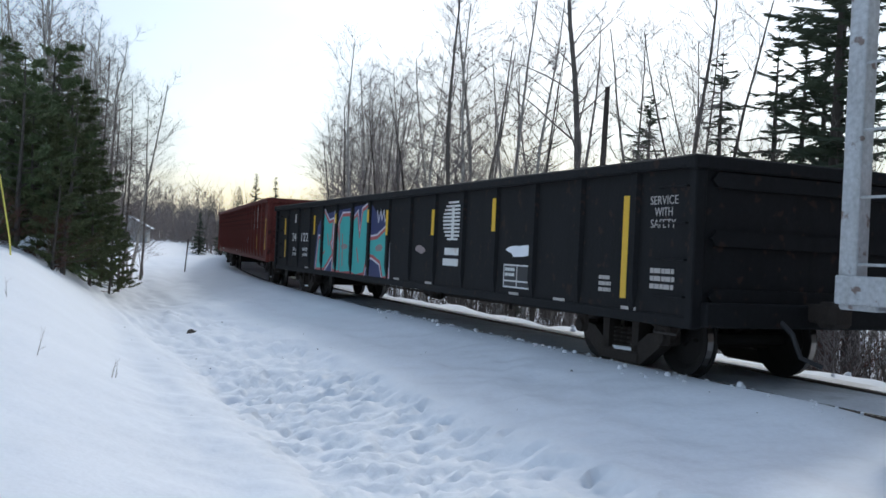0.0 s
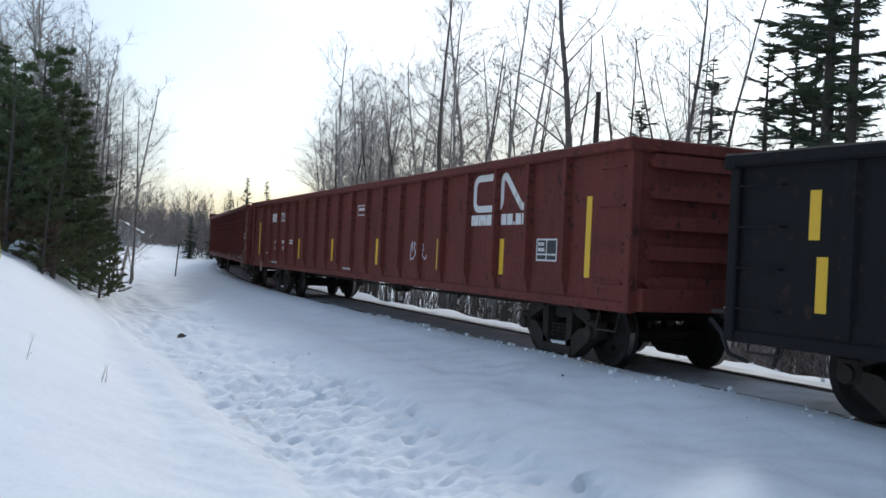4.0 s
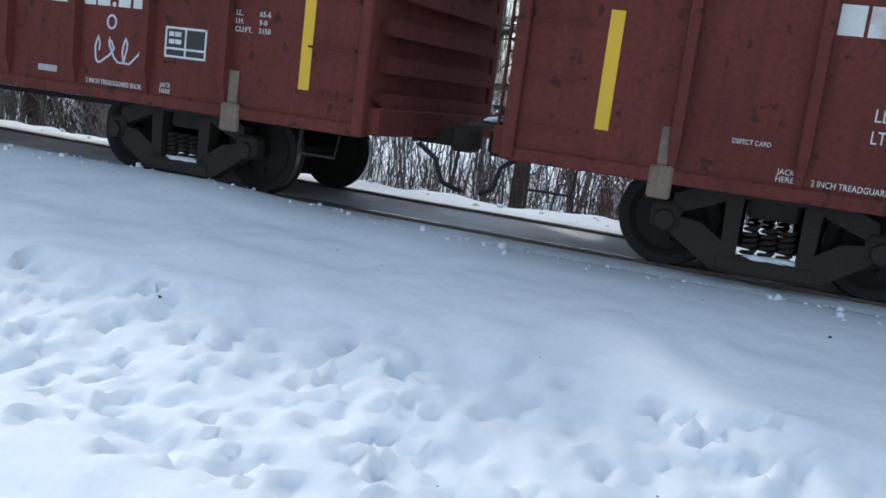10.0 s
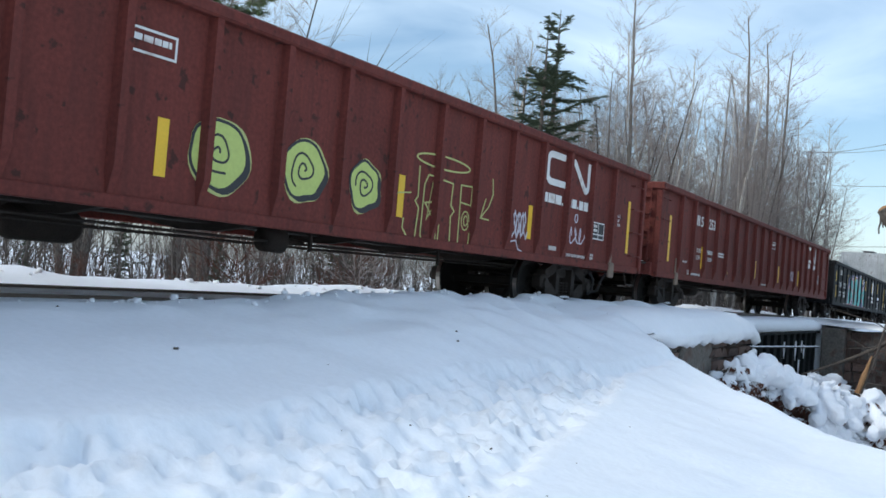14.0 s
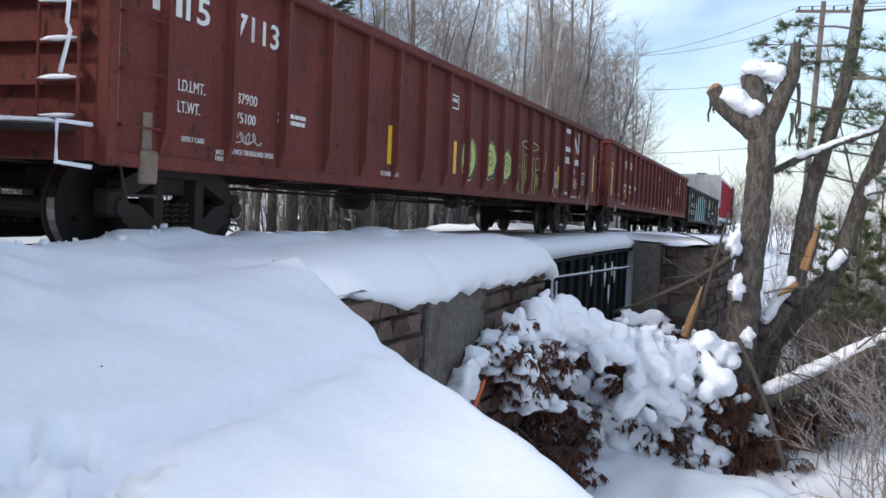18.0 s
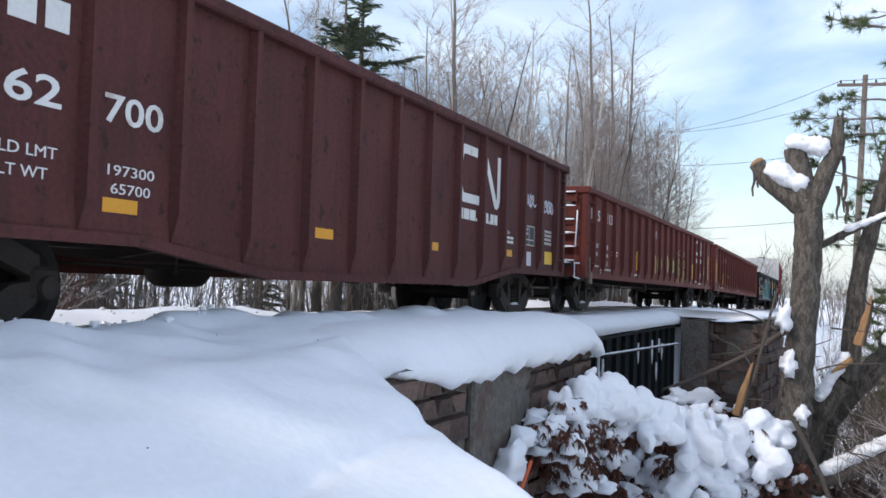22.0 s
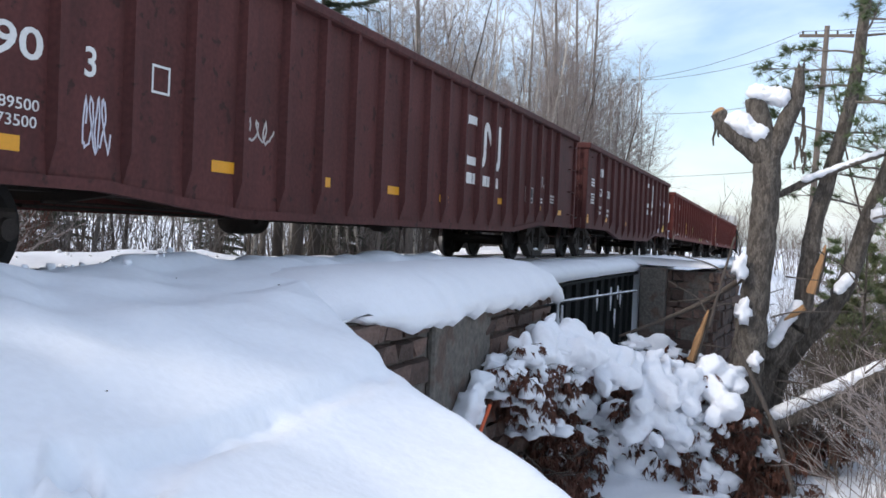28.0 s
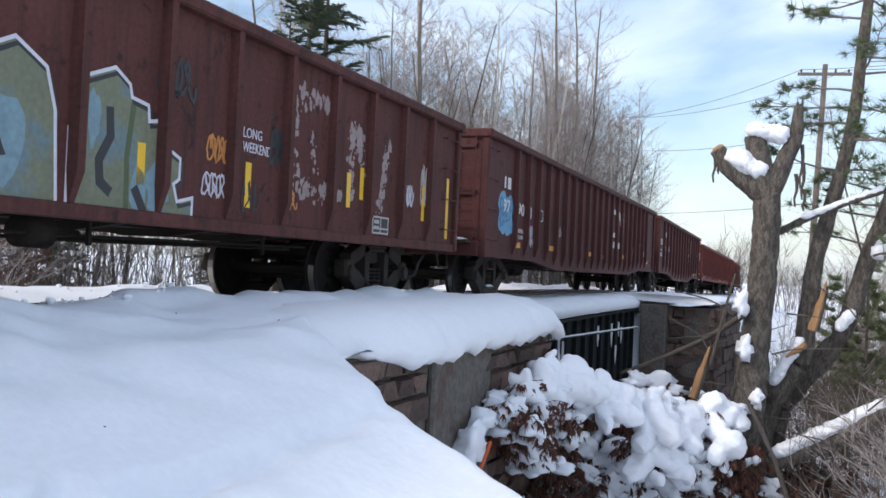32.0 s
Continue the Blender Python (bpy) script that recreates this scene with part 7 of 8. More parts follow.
def spot(s, n, z):
    """World place s along and n beside the track at world height z."""
    x, y, _ = at(s, n)
    return Vector((x, y, z))


def rough_limb(mb, pts, radii, sides=12, seed=0, rough=0.12, steps=6):
    """A thick limb through a few points, smoothed and uneven like bark."""
    P = [Vector(p) for p in pts]
    path, rad = [], []
    for i in range(len(P) - 1):
        a, b = P[max(i - 1, 0)], P[min(i + 2, len(P) - 1)]
        for k in range(steps):
            t = k / steps
            h = [2 * t ** 3 - 3 * t ** 2 + 1, t ** 3 - 2 * t ** 2 + t, -2 * t ** 3 + 3 * t ** 2, t ** 3 - t ** 2]
            path.append(P[i] * h[0] + (P[i + 1] - a) * 0.5 * h[1] + P[i + 1] * h[2] + (b - P[i]) * 0.5 * h[3])
            rad.append(radii[i] * (1 - t) + radii[i + 1] * t)
    path.append(P[-1])
    rad.append(radii[-1])
    start = len(mb.v)
    mb.tube(path, rad, sides, True)
    for j in range(start, len(mb.v)):
        i = (j - start) // sides
        if i < len(path):
            v = Vector(mb.v[j])
            d = v - path[i]
            q = 1 + rough * noise.noise(v * 7 + Vector((seed, 0, 0))) + rough * 0.6 * noise.noise(v * 19)
            mb.v[j] = tuple(path[i] + d * q)
    return path


def snow_along(mb, a, b, width, high, seed, lift=0.0):
    """Soft snow lying along a limb."""
    a, b = Vector(a), Vector(b)
    n = max(4, int((b - a).length / (width * 0.38)))
    for k in range(n):
        p = a.lerp(b, (k + 0.5) / n)
        q = 0.8 + 0.5 * noise.noise(Vector((k * 0.35, seed, 0)))
        mb.lump((p.x, p.y, p.z + lift), (width * 0.85, width * 0.85, high * q), seed + k * 0.13, 0.5, 7, 11)
    return mb


def build_cut_pine():
    tree = thing("cut_pine", "cut pine trunk with sawn limbs and snow in its crotch", "tree", HOLLOW_FIT)
    mb = Builder()
    rough_limb(mb, [spot(25.0, -5.6, -3.4), spot(25.0, -5.7, -2.2), spot(25.0, -5.81, -1.1), spot(25.0, -5.84, -0.4), spot(25.0, -5.88, 0.9), spot(25.0, -5.85, 1.75)], [0.36, 0.27, 0.225, 0.195, 0.18, 0.175], 30, 1, 0.2, 12)
    part("trunk", mb, BARK_PINE, tree, "", True)
    mb = Builder()
    rough_limb(mb, [spot(25.0, -5.90, 1.55), spot(25.0, -5.62, 1.78), spot(25.0, -5.33, 2.0), spot(25.0, -5.17, 2.24)], [0.15, 0.135, 0.12, 0.11], 12, 2)
    left = part("limb", mb, BARK_PINE, tree, "sawn-off limb", True)
    end = spot(25.0, -5.165, 2.245)
    part("sawn_face", Builder().lathe([(0.0, 0.012), (0.085, 0.012), (0.10, 0.0)], "z", 14), SPLIT_WOOD, left, "fresh sawn wood").matrix_basis = Matrix.Translation(end) @ Vector((-0.55, 0.55, 0.62)).to_track_quat("Z", "Y").to_matrix().to_4x4()
    mb = Builder()
    rough_limb(mb, [spot(25.0, -5.86, 1.6), spot(25.0, -5.74, 2.05), spot(25.0, -5.64, 2.45)], [0.18, 0.16, 0.13], 12, 3)
    part("limb", mb, BARK_PINE, tree, "broken stub", True)
    mb = Builder()
    rough_limb(mb, [spot(25.0, -5.88, 1.65), spot(25.0, -6.06, 2.15), spot(25.0, -6.17, 2.5), spot(25.0, -6.17, 2.86)], [0.15, 0.12, 0.10, 0.055], 12, 4)
    right = part("limb", mb, BARK_PINE, tree, "splintered limb", True)
    r = random.Random(8)
    for k in range(5):
        p = spot(25.0, -6.17 + r.uniform(-0.05, 0.05), 2.82)
        part("splinter", Builder().tube([p, p + Vector((r.uniform(-0.04, 0.04), r.uniform(-0.05, 0.05), r.uniform(0.08, 0.2)))], [0.02, 0.004], 4), BARK_DARK, right)
    # loose bark hanging down
    for s, n, z, L in ((25.0, -5.14, 2.2, 0.42), (25.0, -5.2, 2.15, 0.25), (25.0, -6.27, 2.35, 0.6), (25.0, -6.3, 2.1, 0.5), (25.0, -6.22, 1.95, 0.45), (25.0, -6.33, 1.75, 0.3)):
        p = spot(s, n, z)
        mb = Builder()
        for k in range(5):
            w = 0.028 * (1 - 0.15 * k)
            q = p + Vector((0.02 * math.sin(k), 0.015 * math.cos(k * 2), -L * k / 4))
            mb.add([(q.x, q.y - w, q.z), (q.x + 0.02, q.y, q.z), (q.x, q.y + w, q.z), (q.x - 0.012, q.y, q.z)], [])
        fs = [(4 * k + i, 4 * k + (i + 1) % 4, 4 * k + 4 + (i + 1) % 4, 4 * k + 4 + i) for k in range(4) for i in range(4)]
        mb.add([], [])
        mb.f, mb.mi = fs, [0] * len(fs)
        part("bark_strip", mb, BARK_DARK, tree, "torn strip of bark")
    mb = Builder()
    snow_along(mb, spot(24.95, -5.38, 2.16), spot(24.92, -5.74, 1.95), 0.17, 0.17, 3)
    part("snow", mb, SNOW_CLUMP, tree, "snow in the crotch", True)
    part("snow", snow_along(Builder(), spot(24.95, -5.60, 2.52), spot(24.95, -6.0, 2.46), 0.16, 0.14, 9), SNOW_CLUMP, tree, "", True)
    for s, n, z, a, b in ((24.75, -5.62, 0.15, 0.13, 0.16), (24.75, -5.7, -0.45, 0.12, 0.17), (24.75, -5.9, -1.1, 0.1, 0.12)):
        part("snow", Builder().lump(spot(s, n, z), (a * 0.85, a * 0.8, b), s + n, 1.1, 9, 14), SNOW_CLUMP, tree, "", True)
    return tree


build_cut_pine()


def limb_thing(label, pts, radii, snow=(), seed=1, name="leaning_trunk", mat=None):
    ob = thing(name, label, "tree", HOLLOW_FIT)
    mb = Builder()
    path = rough_limb(mb, [spot(*p) for p in pts], radii, 12, seed)
    part("trunk", mb, mat or BARK_PINE, ob, "", True)
    for k, (a, b, w, h) in enumerate(snow):
        part("snow", snow_along(Builder(), spot(*a), spot(*b), w, h, seed + k), SNOW_CLUMP, ob, "snow lying along the limb", True)["kind"] = "stuff"
    return ob, path


lean_tree, lean_path = limb_thing("leaning pine trunk with rough grey bark", [(25.4, -5.9, -2.6), (25.5, -6.0, -1.5), (25.5, -6.26, -0.9), (25.5, -6.48, -0.5), (25.5, -6.55, 0.7), (25.5, -6.66, 1.3), (25.5, -6.89, 2.5), (25.5, -6.98, 3.9), (25.5, -7.05, 5.6), (25.5, -7.1, 7.0)],
                                  [0.24, 0.21, 0.17, 0.14, 0.118, 0.108, 0.09, 0.075, 0.05, 0.02], (((25.3, -6.12, -0.9), (25.3, -6.42, -0.32), 0.10, 0.09),), 5)
second_lean, second_path = limb_thing("dark leaning trunk behind the cut pine", [(26.0, -6.1, -2.4), (26.0, -6.19, -1.5), (26.0, -6.4, -1.1), (25.9, -7.0, -0.2), (25.8, -7.27, 0.9), (25.8, -7.51, 1.8), (25.8, -7.8, 3.4), (25.8, -8.0, 5.2)], [0.24, 0.21, 0.17, 0.135, 0.115, 0.10, 0.08, 0.04],
                                      (((25.7, -6.95, -0.1), (25.7, -7.1, 0.1), 0.09, 0.1), ((25.7, -7.35, 0.95), (25.7, -7.5, 1.15), 0.12, 0.14)), 7)
limb_thing("fallen limb with a thick strip of snow on it", [(25.1, -5.9, -2.15), (25.1, -6.23, -1.95), (25.1, -6.82, -1.62), (25.0, -7.41, -1.2), (25.0, -7.95, -0.8), (25.0, -8.6, -0.2), (25.0, -9.0, 0.6)], [0.12, 0.14, 0.15, 0.145, 0.13, 0.1, 0.05],
           (((25.05, -6.2, -1.86), (25.0, -7.5, -1.02), 0.15, 0.09), ((25.0, -7.6, -0.95), (25.0, -8.4, -0.35), 0.13, 0.09)), 11, "fallen_limb")
limb_thing("broken branch with snow along its top", [(25.4, -5.95, 1.1), (25.3, -6.38, 1.36), (25.2, -6.78, 1.56), (25.2, -7.25, 1.76), (25.2, -7.9, 2.0)], [0.045, 0.05, 0.045, 0.04, 0.02],
           (((25.2, -6.35, 1.39), (25.2, -7.3, 1.81), 0.06, 0.05),), 13, "fallen_limb")
limb_thing("bare broken branch leaning on the brush", [(24.2, -5.64, -0.85), (24.2, -5.96, -1.4), (24.2, -6.2, -1.9), (24.2, -6.5, -2.7)], [0.022, 0.028, 0.03, 0.032], (), 15, "fallen_limb", BARK_DARK)
limb_thing("bare dead branch over the brush", [(25.5, -4.0, -1.05), (25.5, -4.6, -0.75), (25.5, -5.2, -0.4), (25.4, -5.65, -0.05)], [0.02, 0.03, 0.038, 0.045], (), 17, "fallen_limb", BARK_DARK)
limb_thing("thin bare branch beside the cut pine", [(24.5, -5.52, 0.55), (24.5, -5.39, -0.1), (24.5, -5.28, -0.7)], [0.012, 0.02, 0.026], (), 19, "fallen_limb", BARK_DARK)
limb_thing("low limb under the brush", [(24.0, -4.2, -2.75), (24.1, -4.7, -2.4), (24.2, -5.2, -2.05), (24.3, -5.6, -1.75)], [0.05, 0.06, 0.06, 0.07], (((24.0, -4.8, -2.3), (24.0, -5.3, -1.95), 0.07, 0.05),), 21, "fallen_limb", BARK_DARK)


r_ = random.Random(61)
for k in range(26):
    s0, n0, z0 = r_.uniform(24.3, 25.3), r_.uniform(-7.6, -5.1), r_.uniform(-2.2, 0.6)
    dn, dz, L = r_.uniform(-1, 1), r_.uniform(-0.5, 1.0), r_.uniform(0.6, 1.5)
    limb_thing("thin bare twig tangled round the cut pine", [(s0, n0, z0), (s0 + 0.05, n0 + dn * L * 0.3, z0 + dz * L * 0.4), (s0, n0 + dn * L * 0.7, z0 + dz * L * 0.6), (s0, n0 + dn * L, z0 + dz * L * 0.75)],
               [0.013, 0.010, 0.007, 0.003], (), 70 + k, "broken_twig", BARK_DARK)


def split_stake(a, b, w, seed):
    ob = thing("split_wood", "freshly split orange-brown splinter of trunk", "wood", HOLLOW_FIT)
    a, b = spot(*a), spot(*b)
    mb = Builder()
    rough_limb(mb, [b, b.lerp(a, 0.5), a], [w, w * 0.8, 0.012], 6, seed, 0.3, 4)
    part("splinter", mb, SPLIT_WOOD, ob)
    mb = Builder()
    off = Vector((0.05, -0.03, 0))
    rough_limb(mb, [b + off, b.lerp(a, 0.5) + off, a.lerp(b, 0.1) + off], [w, w * 0.75, 0.015], 6, seed + 1, 0.3, 4)
    part("bark", mb, BARK_DARK, ob)


split_stake((25.15, -6.70, 0.52), (25.15, -6.56, -0.15), 0.06, 1)
split_stake((24.5, -5.26, -0.45), (24.5, -5.08, -1.15), 0.055, 2)
split_stake((25.2, -6.25, -0.55), (25.2, -6.5, -0.35), 0.05, 3)


def brush_heap(s, n, z, reach, seed, snowy=0.75, base=-3.6, boughs=20, m=HOLLOW_FIT):
    """A heap of bent brown boughs with dead needles, and soft snow pillows on them."""
    r = random.Random(seed)
    c = spot(s, n, z)
    ob = thing("snowy_brush", "red-brown brush bent under pillows of snow", "brush", m, "brush in the hollow")
    wood, leaf, snow = Builder(), Builder(), Builder()
    foot = Vector((c.x + r.uniform(-0.2, 0.2), c.y + r.uniform(-0.1, 0.3), max(base, z - 1.1)))
    for k in range(boughs):
        a = r.uniform(0, 6.28)
        d = Vector((math.cos(a), math.sin(a), r.uniform(-0.2, 0.5)))
        start = foot.lerp(c, r.uniform(0.35, 0.8))
        L = reach * r.uniform(0.7, 1.2)
        pts, _, dirs = limb(wood, r, start, d + Vector((0, 0, 0.5)), L, 0.014, 4, 4, 0.20, 0.25)
        for i in range(1, 5):
            for _ in range(3):
                e = (dirs[i] + Vector((r.uniform(-1, 1), r.uniform(-1, 1), r.uniform(-0.9, 0.1)))).normalized()
                q = pts[i - 1].lerp(pts[i], r.random())
                tip, _, _ = limb(wood, r, q, e, 0.2, 0.004, 3, 2, 0.25, 0.3)
                for _ in range(14):
                    b = tip[1].lerp(tip[2], r.random())
                    v = Vector((r.uniform(-0.5, 0.5), r.uniform(-0.5, 0.5), -r.uniform(0.4, 1.0))).normalized() * r.uniform(0.05, 0.13)
                    w = Vector((r.uniform(-1, 1), r.uniform(-1, 1), 0)).normalized() * 0.014
                    leaf.add([tuple(b - w), tuple(b + w), tuple(b + v)], [(0, 1, 2)])
        if r.random() < snowy * 0.52:
            q = pts[2].lerp(pts[4], r.random())
            for m in range(r.choice((1, 2, 2, 3))):
                w = r.uniform(0.06, 0.15) * (1.25 if snowy > 0.9 else 0.9)
                q = q + Vector((r.uniform(-0.08, 0.08), r.uniform(-0.13, 0.13), r.uniform(-0.1, 0.02)))
                snow.lump((q.x, q.y, q.z + 0.03), (w * r.uniform(0.9, 1.3), w * r.uniform(0.8, 1.5), w * r.uniform(0.5, 1.1)), seed + k * 3.3 + m, 0.9, 9, 14)
    part("brushwood", wood, BARK_DARK, ob)["kind"] = "stuff"
    part("dead_needles", leaf, RED_BRUSH, ob)["kind"] = "stuff"
    if snow.v:
        part("snow_cover", snow, SNOW_CLUMP, ob, "", True)["kind"] = "stuff"
    return ob


for k, (s, n, z, rc, sn_) in enumerate(((22.9, -3.45, -0.95, 0.45, 0.9), (24.0, -3.5, -1.0, 0.45, 0.95), (22.6, -3.6, -1.6, 0.5, 0.6), (24.2, -3.5, -1.55, 0.5, 0.95), (24.6, -4.0, -1.45, 0.5, 1.0), (24.4, -4.4, -1.25, 0.45, 1.0), (24.2, -4.65, -1.6, 0.5, 1.0),
                                        (24.1, -4.2, -1.9, 0.5, 1.0), (24.2, -4.9, -1.9, 0.5, 1.0), (24.2, -5.15, -2.25, 0.45, 1.0), (24.1, -4.8, -2.65, 0.5, 1.0), (24.0, -4.4, -2.5, 0.5, 0.8), (24.3, -5.35, -1.6, 0.4, 1.0), (24.4, -5.5, -1.0, 0.3, 1.0),
                                        (23.9, -4.0, -2.75, 0.5, 0.6), (24.2, -5.3, -2.7, 0.45, 0.9), (25.2, -4.6, -0.95, 0.4, 1.0), (25.4, -5.0, -1.0, 0.4, 0.95), (25.6, -4.3, -1.3, 0.5, 1.0), (26.2, -4.8, -1.5, 0.6, 0.9), (26.4, -4.0, -1.7, 0.6, 0.9),
                                        (22.4, -3.9, -2.2, 0.5, 0.2), (22.8, -4.0, -2.6, 0.55, 0.3), (23.2, -3.8, -2.1, 0.5, 0.35), (23.4, -4.3, -2.9, 0.5, 0.3), (21.6, -3.7, -1.9, 0.45, 0.15), (24.6, -5.9, -2.4, 0.5, 0.15), (24.8, -6.3, -2.7, 0.5, 0.25), (26.4, -6.6, -2.6, 0.7, 0.5), (26.8, -7.6, -2.6, 0.7, 0.6), (27.5, -5.6, -1.9, 0.7, 0.7), (28.5, -6.8, -2.2, 0.8, 0.6), (25.6, -8.0, -2.6, 0.6, 0.6), (20.9, -3.7, -2.3, 0.45, 0.2))):
    brush_heap(s, n, z, rc, 100 + k, sn_)
for k, (s, n, z) in enumerate(((24.5, -5.7, -2.0), (24.6, -6.1, -2.1), (24.5, -5.9, -2.8), (24.7, -6.5, -2.5), (24.9, -6.8, -2.9), (25.6, -6.4, -1.9), (25.8, -7.0, -2.0), (24.4, -5.6, -1.5))):
    brush_heap(s, n, z, 0.5, 300 + k, 0.08, boughs=26)


def snow_pillows():
    """Soft snow that lies in strands and pillows over the brush between the wing wall and the cut pine."""
    r = random.Random(91)
    ob = thing("snow_pillows", "soft strands and pillows of snow lying over the brush", "snow", group="brush in the hollow")
    ball = bpy.data.metaballs.new("snow")
    ball.resolution, ball.threshold = 0.04, 0.12
    for k in range(190):
        u, v = r.random() ** 1.2 * 0.74, r.random()
        if (u < 0.42 and v < 0.45 and r.random() < 0.85) or (u > 0.5 and r.random() < 0.4):
            continue
        s = 20.2 + 1.0 * v + 3.6 * min(1.0, 1.6 * u) - 1.2 * u * v
        top = float(np.interp(u, (0, 0.2, 0.5, 0.8, 1), (-0.75, -1.15, -1.5, -1.45, -1.3)))
        q = spot(s, -3.35 - 3.3 * u, top - (1 - v) * (1.15 if u > 0.35 else 0.55) + r.uniform(-0.1, 0.1))
        a, droop = r.uniform(0, 6.28), r.uniform(-1.2, 0.1)
        size = 0.05 + 0.11 * r.random() ** 2
        for m in range(r.choice((2, 3, 4, 5))):
            el = ball.elements.new()
            el.co, el.radius = q, size * r.uniform(0.75, 1.1) * 1.5
            q = q + Vector((math.cos(a), math.sin(a), droop)) * size * r.uniform(0.6, 1.0)
            a += r.uniform(-0.6, 0.6)
    soft = bpy.data.objects.new("soft", ball)
    bpy.context.collection.objects.link(soft)
    bpy.context.view_layer.update()
    me = bpy.data.meshes.new_from_object(soft.evaluated_get(bpy.context.evaluated_depsgraph_get()))
    bpy.data.objects.remove(soft)
    bpy.data.metaballs.remove(ball)
    for v in me.vertices:
        d = noise.noise_vector(v.co * 4.5) * 0.06 + noise.noise_vector(v.co * 13) * 0.022
        v.co += d
    me.polygons.foreach_set("use_smooth", np.ones(len(me.polygons), dtype=bool))
    me.materials.clear()
    me.materials.append(SNOW_CLUMP)
    snow = new("snow", me)
    snow.parent = ob
    snow["kind"] = "stuff"


snow_pillows()
for k in range(9):
    brush_heap(19.6 + 0.36 * k, -3.3 - 0.05 * (k % 3), -0.85 - 0.22 * (k % 4), 0.4, 700 + k, 1.0, base=-3.0, boughs=16, m=None)
snow_slab = thing("snow_pillow", "pillow of snow stuck against the wing wall", "snow", HOLLOW_FIT)
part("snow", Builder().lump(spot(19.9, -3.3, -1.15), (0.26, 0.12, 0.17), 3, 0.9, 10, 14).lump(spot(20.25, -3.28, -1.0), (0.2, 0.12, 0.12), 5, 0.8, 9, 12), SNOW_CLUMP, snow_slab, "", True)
stick = thing("marker_stick", "orange survey stick in the brush", "stick", HOLLOW_FIT)
part("stick", Builder().tube([spot(19.6, -3.45, -1.4), spot(19.8, -3.5, -1.1)], 0.018, 6), ORANGE_STICK, stick)


def twiggy_growth(name, label, count, s0, s1, n0, n1, h0, h1, rad, mat, seed, forks=9, zfun=None):
    """A thicket too dense to count: thin stems with side twigs."""
    r = random.Random(seed)
    S = np.array([r.uniform(s0, s1) for _ in range(count)])
    Nv = np.array([r.uniform(n0, n1) for _ in range(count)])
    P = np.array([at(a, b) for a, b in zip(S, Nv)])
    SS, NN, ZZ = to_sn(P[:, 0].copy(), P[:, 1].copy())
    G = snow_height(SS, NN, ZZ)[0]
    mb = Builder()
    for i in range(count):
        h = r.uniform(h0, h1)
        p = Vector((P[i, 0], P[i, 1], G[i] - 0.1))
        d = Vector((r.uniform(-0.25, 0.25), r.uniform(-0.25, 0.25), 1))
        pts, _, dirs = limb(mb, r, p, d, h, rad * r.uniform(0.6, 1.3), 3, 3, 0.0, 0.12)
        for _ in range(forks):
            u = r.uniform(0.3, 1.0)
            j = min(int(u * 3), 2)
            q = pts[j].lerp(pts[j + 1], u * 3 - j)
            blade(mb, r, q, (dirs[j] + Vector((r.uniform(-1, 1), r.uniform(-1, 1), r.uniform(-0.2, 0.4)))).normalized(), h * r.uniform(0.2, 0.45), rad * 1.1)
    return tagged(part(name, mb, mat), label, "brush", kind="stuff")


twiggy_growth("undergrowth", "dense leafless undergrowth behind the track", 3400, -40, 64, 4.8, 13, 0.5, 2.4, 0.016, BARK_DARK, 1)
twiggy_growth("undergrowth", "dark young stems of the wood behind the track", 1900, -45, 70, 6.5, 24, 3.0, 7.0, 0.020, BARK_GREY, 2, 14)
twiggy_growth("undergrowth", "leafless brush on the stream's slope", 1100, 27, 60, -20, -6.0, 0.8, 2.6, 0.010, BARK_GREY, 3)
twiggy_growth("undergrowth", "tangled dark twigs round the cut pine", 700, 24.6, 32, -12.5, -6.2, 0.8, 2.8, 0.009, BARK_DARK, 4, 12)
twiggy_growth("far_wood", "leafless far wood along the railway", 3200, -118, -92, -46, 10, 1.6, 4.2, 0.05, TWIG, 5, 14)
twiggy_growth("far_wood", "taller leafless trees of the far wood", 260, -130, -92, -46, 12, 4.5, 7.0, 0.045, BARK_GREY, 9, 22)
twiggy_growth("far_wood", "leafless far wood beyond the bridge", 900, 88, 160, -60, 30, 3.0, 6.0, 0.05, BARK_GREY, 6, 14)

# pines and saplings on the slope of the hollow
for i, s, n, z in ((2, 31.8, -8.3, 0.50), (1, 33.5, -9.2, 0.55), (2, 29.5, -9.5, 0.5), (1, 36, -7.9, 0.42), (2, 40, -8.6, 0.45), (1, 44, -9.6, 0.55)):
    white_pine(i, s, n, z, "young green pine on the slope of the hollow")


